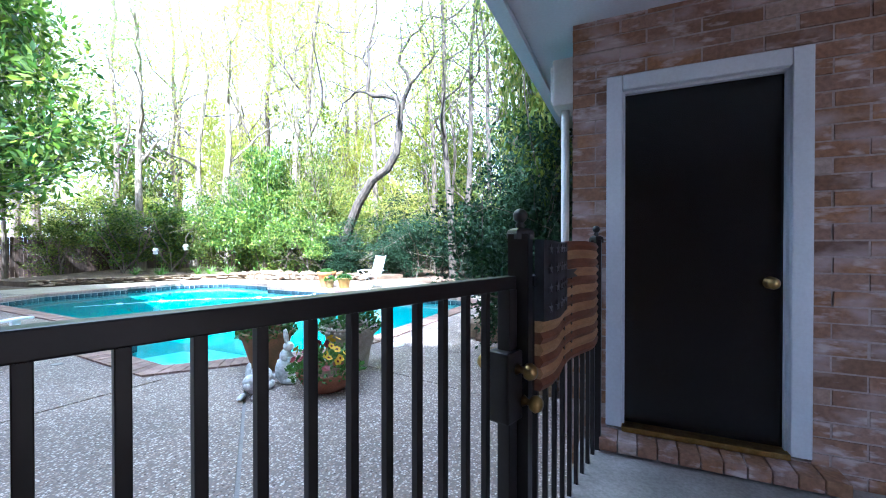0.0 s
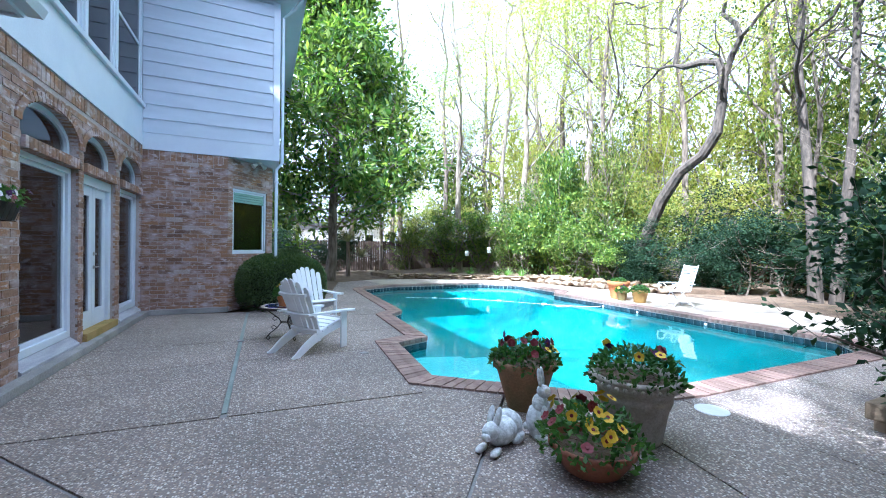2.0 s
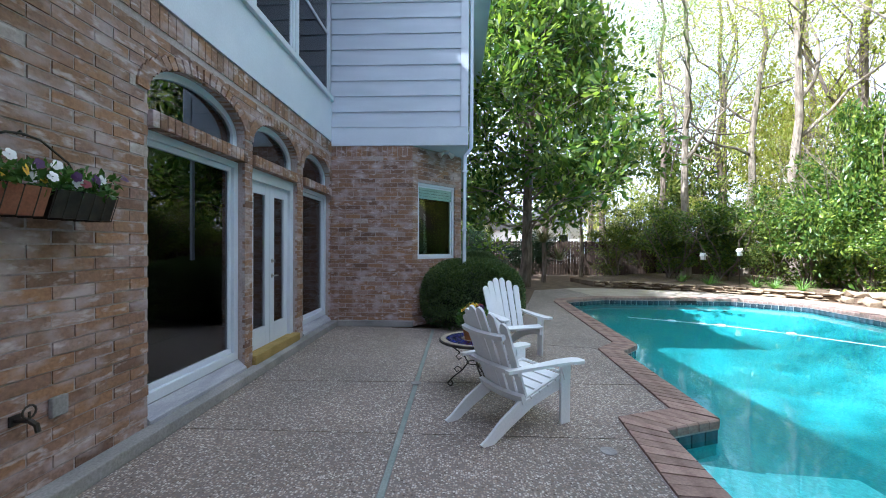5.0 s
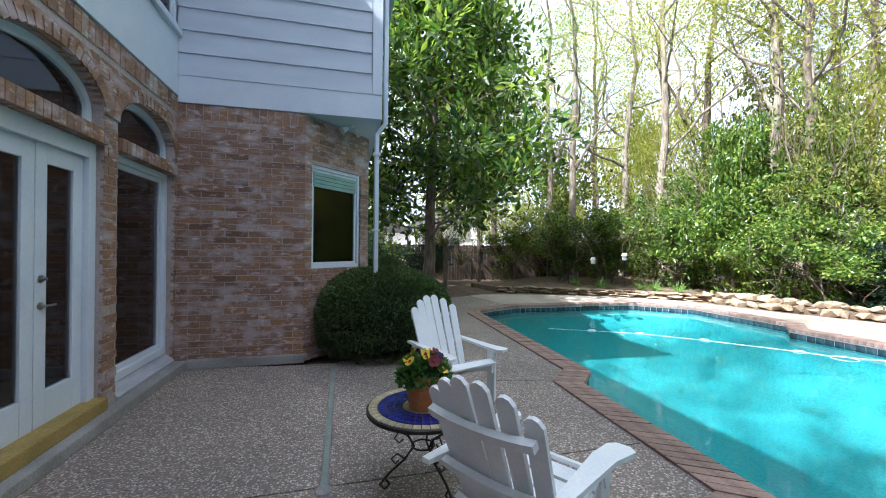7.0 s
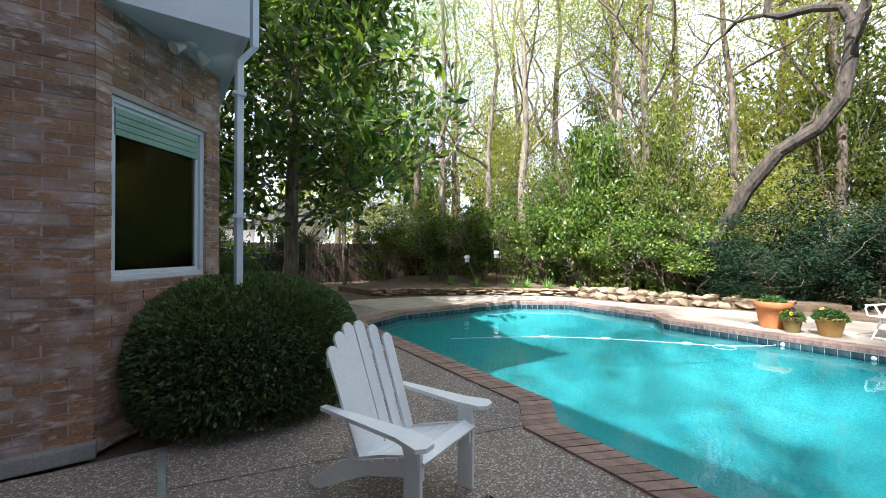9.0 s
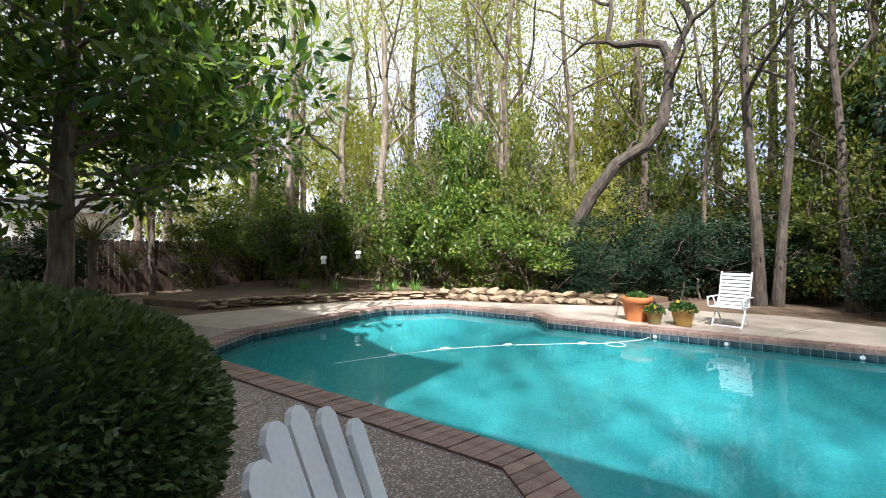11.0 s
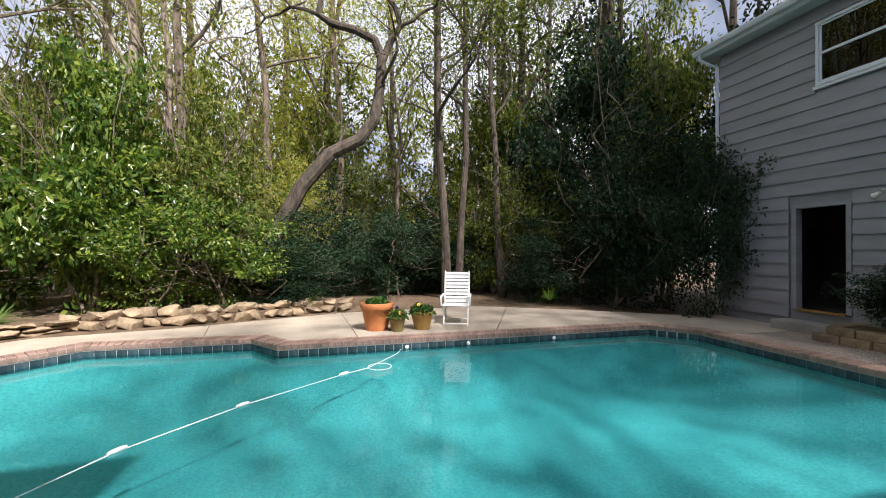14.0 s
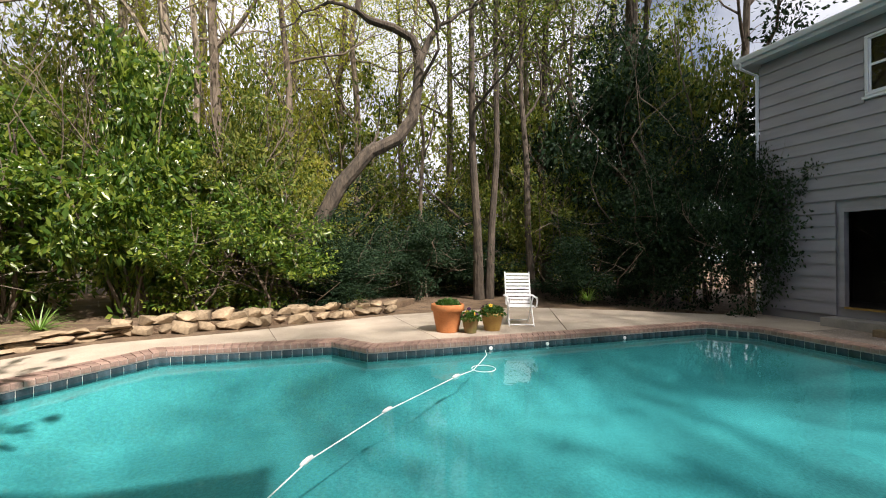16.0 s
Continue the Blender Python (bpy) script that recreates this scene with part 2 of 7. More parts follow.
screen_fr.inputs["IOR"].default_value = 1.5
WATER = water_mat()
BULB = plain("lamp glass", (1.0, 0.9, 0.75), 0.3, emit=6.0)
YELLOW, MAROON, PURPLE, PETALW = plain("yellow petal", (0.75, 0.48, 0.02), 0.6), plain("maroon petal", (0.16, 0.012, 0.018), 0.6), plain("purple petal", (0.07, 0.02, 0.10), 0.6), plain("white petal", (0.75, 0.74, 0.72), 0.6)
L_MAG = leaf_mat("magnolia leaf", (0.025, 0.06, 0.015), (0.07, 0.125, 0.026), (0.18, 0.24, 0.05), 0.25, 0.45)
L_BOX = leaf_mat("clipped hedge leaf", (0.035, 0.065, 0.024), (0.075, 0.12, 0.042), (0.13, 0.17, 0.065), 0.5, 0.25)
# holly green darkened further for the shade it stands in
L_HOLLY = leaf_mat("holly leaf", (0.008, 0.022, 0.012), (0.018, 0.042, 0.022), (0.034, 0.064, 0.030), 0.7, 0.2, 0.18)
L_BRIGHT = leaf_mat("bright shrub leaf", (0.03, 0.075, 0.015), (0.09, 0.16, 0.028), (0.26, 0.31, 0.055), 0.3, 0.4)
L_MID = leaf_mat("woodland leaf", (0.04, 0.07, 0.015), (0.11, 0.15, 0.03), (0.22, 0.22, 0.05), 0.6, 0.4, 0.25)
L_SPRING = leaf_mat("spring leaf", (0.24, 0.26, 0.06), (0.34, 0.36, 0.09), (0.40, 0.34, 0.12), 0.55, 0.6)
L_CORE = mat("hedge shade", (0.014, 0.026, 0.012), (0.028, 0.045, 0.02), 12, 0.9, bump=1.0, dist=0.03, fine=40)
L_PINE = leaf_mat("pine needle", (0.07, 0.13, 0.03), (0.13, 0.21, 0.045), (0.22, 0.29, 0.06), 0.5, 0.35)
L_PANSY = leaf_mat("pansy leaf", (0.03, 0.08, 0.02), (0.06, 0.14, 0.03), (0.10, 0.20, 0.05), 0.5, 0.35)


# ---- mesh helpers ----
def mesh_of(name, bm, material):
    me = bpy.data.meshes.new(name)
    bm.to_mesh(me)
    bm.free()
    for mm in (material if isinstance(material, (list, tuple)) else [material]):
        me.materials.append(mm)
    return me


def part(name, bm, material, parent=None, label="", smooth=False):
    me = bm if isinstance(bm, bpy.types.Mesh) else mesh_of(name, bm, material)
    if smooth:
        me.polygons.foreach_set("use_smooth", [True] * len(me.polygons))
    ob = new(name, me)
    if parent:
        ob.parent = parent
    if label:
        ob["label"] = label
    return ob


def thing(name, m, label, category, group="", kind=""):
    e = new(name)
    e.empty_display_size = 0.1
    e.matrix_world = m
    return tagged(e, label, category, group, kind)


def box(bm, x0, y0, z0, x1, y1, z1, m=None, bevel=0.0):
    r = bmesh.ops.create_cube(bm, size=1)
    vs = r["verts"]
    bmesh.ops.scale(bm, vec=(abs(x1 - x0), abs(y1 - y0), abs(z1 - z0)), verts=vs)
    bmesh.ops.translate(bm, vec=((x0 + x1) / 2, (y0 + y1) / 2, (z0 + z1) / 2), verts=vs)
    if bevel:
        es = {e for v in vs for e in v.link_edges}
        r = bmesh.ops.bevel(bm, geom=list(es), offset=bevel, segments=2, affect="EDGES", profile=0.6)
        vs = list({v for f in r["faces"] for v in f.verts} | {v for v in vs if v.is_valid})
    if m is not None:
        bmesh.ops.transform(bm, matrix=m, verts=vs)
    return bm


def bx(*a, **k):
    return box(bmesh.new(), *a, **k)


def lathe(profile, n=32, bm=None, off=(0, 0, 0)):
    """Turns (radius, height) pairs about the upright axis."""
    bm = bm or bmesh.new()
    rings = []
    for r, z in profile:
        if r < 1e-4:
            rings.append([bm.verts.new((off[0], off[1], off[2] + z))])
        else:
            rings.append([bm.verts.new((off[0] + r * math.cos(2 * math.pi * i / n), off[1] + r * math.sin(2 * math.pi * i / n), off[2] + z)) for i in range(n)])
    for a, b in zip(rings, rings[1:]):
        for i in range(n):
            j = (i + 1) % n
            if len(a) == 1:
                bm.faces.new((a[0], b[i], b[j]))
            elif len(b) == 1:
                bm.faces.new((a[i], a[j], b[0]))
            else:
                bm.faces.new((a[i], a[j], b[j], b[i]))
    bmesh.ops.recalc_face_normals(bm, faces=bm.faces)
    return bm


def tube(pts, radii, n=8, bm=None):
    bm = bm or bmesh.new()
    pts = [Vector(p) for p in pts]
    if not isinstance(radii, (list, tuple)):
        radii = [radii] * len(pts)
    prev = None
    side = None
    for i, p in enumerate(pts):
        d = (pts[min(i + 1, len(pts) - 1)] - pts[max(i - 1, 0)]).normalized()
        if side is None:
            side = d.orthogonal().normalized()
        side = (side - d * side.dot(d)).normalized()
        up = d.cross(side)
        ring = [bm.verts.new(p + radii[i] * (math.cos(2 * math.pi * k / n) * side + math.sin(2 * math.pi * k / n) * up)) for k in range(n)]
        if prev:
            for k in range(n):
                bm.faces.new((prev[k], prev[(k + 1) % n], ring[(k + 1) % n], ring[k]))
        else:
            bm.faces.new(ring[::-1])
        prev = ring
    bm.faces.new(prev)
    return bm


def prism(poly, z0, z1, bm=None):
    bm = bm or bmesh.new()
    lo = [bm.verts.new((x, y, z0)) for x, y in poly]
    hi = [bm.verts.new((x, y, z1)) for x, y in poly]
    n = len(poly)
    bm.faces.new(hi)
    bm.faces.new(lo[::-1])
    for i in range(n):
        bm.faces.new((lo[i], lo[(i + 1) % n], hi[(i + 1) % n], hi[i]))
    bmesh.ops.recalc_face_normals(bm, faces=bm.faces)
    return bm


def profile_prism(poly, a, b, axis="x", bm=None):
    """A plate cut to an outline in (u, z), thick from a to b along the axis."""
    bm = bm or bmesh.new()
    f = (lambda u, z, w: (w, u, z)) if axis == "x" else (lambda u, z, w: (u, w, z))
    lo, hi = [bm.verts.new(f(u, z, a)) for u, z in poly], [bm.verts.new(f(u, z, b)) for u, z in poly]
    n = len(poly)
    bm.faces.new(hi)
    bm.faces.new(lo[::-1])
    for i in range(n):
        bm.faces.new((lo[i], lo[(i + 1) % n], hi[(i + 1) % n], hi[i]))
    bmesh.ops.recalc_face_normals(bm, faces=bm.faces)
    return bm


def leaves(name, pts, dirs, length, width, material, rng, droop=0.0):
    """Many folded leaves, each a pair of triangles, at pts along dirs."""
    n = len(pts)
    d = dirs + rng.normal(0, 0.45, (n, 3))
    d[:, 2] -= droop
    d /= np.linalg.norm(d, axis=1, keepdims=True) + 1e-9
    s = np.cross(d, rng.normal(0, 1, (n, 3)))
    s /= np.linalg.norm(s, axis=1, keepdims=True) + 1e-9
    u = np.cross(s, d)
    ln = (length * rng.uniform(0.65, 1.25, n))[:, None]
    w = width / length
    v = np.empty((n, 4, 3))
    v[:, 0] = pts
    v[:, 1] = pts + d * ln * 0.5 + s * ln * w * 0.5 + u * ln * w * 0.2
    v[:, 2] = pts + d * ln
    v[:, 3] = pts + d * ln * 0.5 - s * ln * w * 0.5 + u * ln * w * 0.2
    base = np.arange(n)[:, None] * 4
    tri = np.concatenate([base + [0, 1, 2], base + [0, 2, 3]], 1).reshape(-1)
    me = bpy.data.meshes.new(name)
    me.vertices.add(n * 4)
    me.vertices.foreach_set("co", v.reshape(-1))
    me.loops.add(n * 6)
    me.loops.foreach_set("vertex_index", tri.astype(np.int32))
    me.polygons.add(n * 2)
    me.polygons.foreach_set("loop_start", np.arange(0, n * 6, 3, dtype=np.int32))
    me.polygons.foreach_set("loop_total", np.full(n * 2, 3, dtype=np.int32))
    me.update(calc_edges=True)
    me.materials.append(material)
    return me


def clumps(rng, centre, radii, count, per, spread, shell=0.5):
    """Points gathered in clumps inside an uneven ellipsoid, and the ways they face."""
    q = rng.normal(0, 1, (count, 3))
    q /= np.linalg.norm(q, axis=1, keepdims=True)
    r = rng.uniform(shell ** 3, 1, count) ** (1 / 3) * rng.uniform(0.8, 1.15, count)
    c = np.array(centre) + q * r[:, None] * np.array(radii)
    off = rng.normal(0, spread, (count * per, 3))
    pts = np.repeat(c, per, 0) + off
    dirs = np.repeat(q, per, 0) * 0.6 + off / spread * 0.5
    return pts, dirs


# ---- ground, deck and pool ----
def offset(poly, d):
    """The outline moved outwards by d (outline runs anticlockwise)."""
    out, n = [], len(poly)
    for i in range(n):
        a, b, c = (Vector(poly[(i + k) % n]) for k in (-1, 0, 1))
        e1, e2 = (b - a).normalized(), (c - b).normalized()
        n1, n2 = Vector((e1.y, -e1.x)), Vector((e2.y, -e2.x))
        m = (n1 + n2).normalized()
        out.append(tuple(b + m * d / max(0.45, m.dot(n1))))
    return out


POOL = [(-15.15, 5.4), (-14.5, 4.12), (-14.1, 3.99), (-9.38, 3.82), (-8.98, 3.45), (-6.72, 3.37), (-6.5, 2.8), (-4.85, 2.68), (-3.72, 4.05), (-3.55, 5.0), (-3.5, 9.0), (-4.05, 9.68), (-11.05, 9.6), (-11.55, 10.22), (-14.0, 10.28), (-15.1, 9.0)]
CURB = offset(POOL, 0.3)
DECK = [(-0.3, -1.3), (6, -1.3), (6, 3.3), (-0.2, 3.3), (-0.2, 10.2), (-2.2, 10.6), (-4.2, 12.0), (-6.5, 13.3), (-10.0, 12.9), (-13.3, 11.6), (-15.2, 11.2), (-16.7, 9.6), (-17.6, 7.6), (-18.0, 5.4), (-17.0, 3.7), (-14.0, 3.0), (-11.6, 2.2), (-10.4, 0.6), (-10.6, -1.3)]

ground = tagged(part("ground", bx(0, 0, 0, 1, 1, 1), SOIL), "brown leaf litter and bare soil under the trees", "ground", kind="structure")
bm = bmesh.new()
xs, ys = np.linspace(-90, 60, 76), np.linspace(-60, 90, 76)
grid = [[bm.verts.new((x, y, -1.0 if (-15 < x < -3 and 3 < y < 11) else -0.06 if (-19 < x < 6 and -2 < y < 14) else -0.02 + 0.06 * noise.noise((x * 0.3, y * 0.3, 0)))) for y in ys] for x in xs]
for i in range(75):
    for j in range(75):
        bm.faces.new((grid[i][j], grid[i + 1][j], grid[i + 1][j + 1], grid[i][j + 1]))
old = ground.data
ground.data = mesh_of("ground", bm, SOIL)
bpy.data.meshes.remove(old)


def inside(p, ring):
    c = False
    for (x1, y1), (x2, y2) in zip(ring, ring[1:] + ring[:1]):
        if (y1 > p[1]) != (y2 > p[1]) and p[0] < (x2 - x1) * (p[1] - y1) / (y2 - y1) + x1:
            c = not c
    return c


def deck_slabs():
    bm = bmesh.new()
    for ring in (DECK, CURB):
        vs = [bm.verts.new((x, y, 0)) for x, y in ring]
        for i in range(len(vs)):
            bm.edges.new((vs[i], vs[(i + 1) % len(vs)]))
    bmesh.ops.triangle_fill(bm, use_beauty=True, edges=bm.edges[:], normal=(0, 0, 1))
    bad = [f for f in bm.faces if inside(f.calc_center_median(), CURB) or not inside(f.calc_center_median(), DECK)]
    bmesh.ops.delete(bm, geom=bad, context="FACES")
    cuts = [((-4.6, 0), (1, -0.06), 0.012, lambda c: c.y < 3.0), ((0, 0.65), (0, 1), 0.028, lambda c: c.x < -4.6 and c.y < 3.9),
            ((-6.34, 0), (1, 0), 0.006, lambda c: c.y < 3.9), ((-7.55, 0), (1, 0.02), 0.008, lambda c: c.y < 3.9 and c.x < -6),
            ((-9.25, 2.8), (1, -0.25), 0.006, lambda c: c.y < 3.9 and c.x < -8 and c.y > 0.65), ((-11.9, 3), (1, 0.1), 0.006, lambda c: c.y < 4.2 and c.x < -10),
            ((-4.1, -0.4), (0.66, -0.75), 0.014, lambda c: c.x > -4.6 and c.y < 2.0 and c.x < -2.0),
            ((-3.0, 2.25), (0.64, 0.76), 0.014, lambda c: c.x > -4.5 and -1.0 < c.y < 4.0 and c.x < 0),
            ((-2.4, 3.65), (0.2, 1), 0.008, lambda c: c.x > -3.6 and c.y < 6), ((-2.2, 4.7), (0, 1), 0.006, lambda c: c.x > -3.4 and c.y < 8),
            ((-2.4, 6.6), (0, 1), 0.006, lambda c: c.x > -3.4), ((-2.4, 8.6), (0, 1), 0.006, lambda c: c.x > -3.4),
            ((-9.9, 11), (1, 0.1), 0.006, lambda c: c.y > 9), ((-6.7, 11), (1, -0.5), 0.012, lambda c: c.y > 9), ((-12.5, 11), (1, 0.2), 0.006, lambda c: c.y > 9),
            ((-16, 7.2), (0.1, 1), 0.006, lambda c: c.x < -14.5), ((-16, 5.2), (-0.2, 1), 0.006, lambda c: c.x < -14.5)]
    for (px, py), (nx, ny), half, ok in cuts:
        nv = Vector((nx, ny, 0)).normalized()
        p = Vector((px, py, 0))
        for s in (-1, 1):
            fs = [f for f in bm.faces if ok(f.calc_center_median())]
            geom = list({v for f in fs for v in f.verts} | {e for f in fs for e in f.edges}) + fs
            bmesh.ops.bisect_plane(bm, geom=geom, plane_co=p + nv * s * half, plane_no=nv)
        gone = [f for f in bm.faces if abs((f.calc_center_median() - p).dot(nv)) < half and ok(f.calc_center_median())]
        bmesh.ops.delete(bm, geom=gone, context="FACES")
    # each island of faces is one slab
    left = set(bm.faces)
    slabs = []
    while left:
        todo, isl = [left.pop()], []
        while todo:
            f = todo.pop()
            isl.append(f)
            for e in f.edges:
                for g in e.link_faces:
                    if g in left:
                        left.remove(g)
                        todo.append(g)
        slabs.append([[tuple(v.co) for v in f.verts] for f in isl])
    bm.free()
    return slabs


deck = thing("pavement", Matrix(), "exposed aggregate patio slabs round the pool", "pavement", kind="structure")
for faces in deck_slabs():
    sb = bmesh.new()
    seen = {}
    for f in faces:
        vs = []
        for x, y, z in f:
            key = (round(x, 4), round(y, 4))
            if key not in seen:
                seen[key] = sb.verts.new((x, y, 0))
            vs.append(seen[key])
        if len(set(vs)) > 2:
            try:
                sb.faces.new(vs)
            except ValueError:
                pass
    if not sb.faces:
        sb.free()
        continue
    bmesh.ops.recalc_face_normals(sb, faces=sb.faces)
    if sb.faces[0].normal.z < 0:
        bmesh.ops.reverse_faces(sb, faces=sb.faces)
    r = bmesh.ops.extrude_face_region(sb, geom=sb.faces[:])
    low = [v for v in r["geom"] if isinstance(v, bmesh.types.BMVert)]
    for f in [f for f in sb.faces if all(v in low for v in f.verts)]:
        f.normal_flip()
    bmesh.ops.translate(sb, vec=(0, 0, -0.1), verts=low)
    bmesh.ops.recalc_face_normals(sb, faces=sb.faces)
    cy = sum(v.co.y for v in sb.verts) / len(sb.verts)
    cx = sum(v.co.x for v in sb.verts) / len(sb.verts)
    part("slab", sb, SMOOTH if (cy > 8.5 or cx < -14.8) else AGG, deck)
part("slab", prism([(-15.3, 4.0), (-15.54, 5.3), (-15.49, 9.15), (-14.4, 10.66), (-15.2, 11.1), (-16.6, 9.6), (-17.5, 7.6), (-17.9, 5.4), (-16.9, 3.75), (-15.5, 3.4)], -0.12, -0.005), SMOOTH, deck)
part("soil_patch", prism([(-17.2, 9.4), (-15.2, 11.0), (-13.0, 11.4), (-10, 12.7), (-10, 13.6), (-14, 12.8), (-17.4, 11.4)], -0.2, -0.035), SOIL, deck)
part("soil_patch", prism([(-16.5, 0.8), (-10.5, 0.8), (-10.5, 3.2), (-14.0, 3.5), (-16.5, 3.9)], -0.2, -0.035), SOIL, deck)
# joint filler under the slabs, and the drain strip along the wide joint
part("joint_bed", prism([(-10.5, -1.2), (-0.5, -1.2), (-0.5, 2.4), (-10.5, 2.4)], -0.09, -0.016), CONC, deck)
part("drain_strip", bx(-10.3, 0.629, -0.04, -4.66, 0.671, -0.004), STRIP, deck, "grey green drain strip in the wide joint")

pool = thing("swimming_pool", Matrix(), "free-form swimming pool with brick coping and slate blue waterline tiles", "pool", kind="structure")
n = len(POOL)
FLOOR = -0.74


def shore(p):
    """Distance from p to the pool's outline, nought outside it."""
    if not inside(p, POOL):
        return 0.0
    q, best = Vector(p), 9.0
    for a, b in zip(POOL, POOL[1:] + POOL[:1]):
        a, b = Vector(a), Vector(b)
        f = max(0.0, min(1.0, (q - a).dot(b - a) / (b - a).length_squared))
        best = min(best, (q - a.lerp(b, f)).length)
    return best


# walls, and a floor that dishes down gently from them
bm = bmesh.new()
hi = [bm.verts.new((x, y, -0.05)) for x, y in POOL]
mid_ = [bm.verts.new((x, y, -0.32)) for x, y in POOL]
for i in range(n):
    bm.faces.new((mid_[(i + 1) % n], mid_[i], hi[i], hi[(i + 1) % n]))
gx, gy = np.arange(-15.35, -3.25, 0.14), np.arange(2.5, 10.5, 0.14)
dish = []
for x in gx:
    row = []
    for y in gy:
        k = min(1.0, shore((x, y)) / 1.5)
        row.append(bm.verts.new((x, y, -0.30 + (FLOOR + 0.30) * k * k * (3 - 2 * k))))
    dish.append(row)
for r0, r1 in zip(dish, dish[1:]):
    for k in range(len(gy) - 1):
        f = bm.faces.new((r0[k], r1[k], r1[k + 1], r0[k + 1]))
        f.smooth = True
part("basin", bm, PLASTER, pool)
part("entry_step", prism([(-6.45, 2.85), (-4.87, 2.73), (-3.8, 4.05), (-4.7, 4.35), (-5.3, 3.75), (-6.2, 3.75)], FLOOR, -0.215), STEPM, pool, "pale entry step under water")
part("entry_step", prism([(-6.6, 3.3), (-4.87, 2.73), (-3.7, 4.05), (-4.4, 4.9), (-5.5, 4.35), (-6.5, 4.35)], FLOOR, -0.36), STEPM, pool, "pale entry step under water")
wb = bmesh.new()
vs = [wb.verts.new((x, y, -0.15)) for x, y in POOL]
wb.faces.new(vs)
water = tagged(part("water", wb, WATER), "clear turquoise pool water with small ripples", "water", kind="structure")
water["kind"] = "structure"

# coping bricks and waterline tiles
tile_me = mesh_of("tile", bx(-0.072, -0.006, -0.14, 0.072, 0.006, -0.002, bevel=0.0), TILE)
for i in range(n):
    a, b = Vector(POOL[i]), Vector(POOL[(i + 1) % n])
    oa, ob_ = Vector(CURB[i]), Vector(CURB[(i + 1) % n])
    ln = ((b - a).length + (ob_ - oa).length) / 2
    k = max(2, round(ln / 0.112))
    nin = Vector((-(b - a).y, (b - a).x)).normalized()
    for j in range(k):
        g = 0.045
        f0, f1 = (j + g) / k, (j + 1 - g) / k
        p = [a.lerp(b, f0) + nin * 0.03, a.lerp(b, f1) + nin * 0.03, oa.lerp(ob_, f1) - (oa.lerp(ob_, f1) - a.lerp(b, f1)).normalized() * 0.008, oa.lerp(ob_, f0) - (oa.lerp(ob_, f0) - a.lerp(b, f0)).normalized() * 0.008]
        c = sum(p, Vector((0, 0))) / 4
        dz = random.uniform(-0.003, 0.003)
        bb = bmesh.new()
        top = [bb.verts.new((*(q - c), z + dz)) for q, z in zip(p, (0.012, 0.012, 0.018, 0.018))]
        mid = [bb.verts.new((*(q - c + (nin * -0.012 if z < 0.017 else Vector((0, 0)))), 0.024 + dz)) for q, z in zip(p, (0.012, 0.012, 0.018, 0.018))]
        bot = [bb.verts.new((*(q - c), -0.05)) for q in p]
        bb.faces.new(mid)
        bb.faces.new(bot[::-1])
        for lo_, hi_ in ((bot, top), (top, mid)):
            for q in range(4):
                bb.faces.new((lo_[q], lo_[(q + 1) % 4], hi_[(q + 1) % 4], hi_[q]))
        bmesh.ops.recalc_face_normals(bb, faces=bb.faces)
        o = part("coping_brick", bb, COPE, pool)
        o.location = (c.x, c.y, 0)
    # mortar bed and grout backing
    bed = prism([tuple(a + nin * 0.02), tuple(b + nin * 0.02), tuple(ob_), tuple(oa)], -0.07, 0.004)
    part("coping_bed", bed, MORTAR, pool)
    part("grout", prism([tuple(a - nin * 0.004), tuple(b - nin * 0.004), tuple(b + nin * 0.006), tuple(a + nin * 0.006)], -0.2, -0.045), GROUT, pool)
    ln = (b - a).length
    k = max(1, int(ln / 0.152))
    for j in range(k):
        c = a.lerp(b, (j + 0.5) / k) + nin * 0.008
        o = part("tile", tile_me, None, pool)
        o.location, o.rotation_euler = (c.x, c.y, -0.05), (0, 0, math.atan2(b.y - a.y, b.x - a.x))
part("skimmer", bx(-0.03, -0.28, -0.13, 0.035, 0.28, -0.05), BLACK, pool, "dark skimmer opening").location = (-15.115, 7.75, 0)


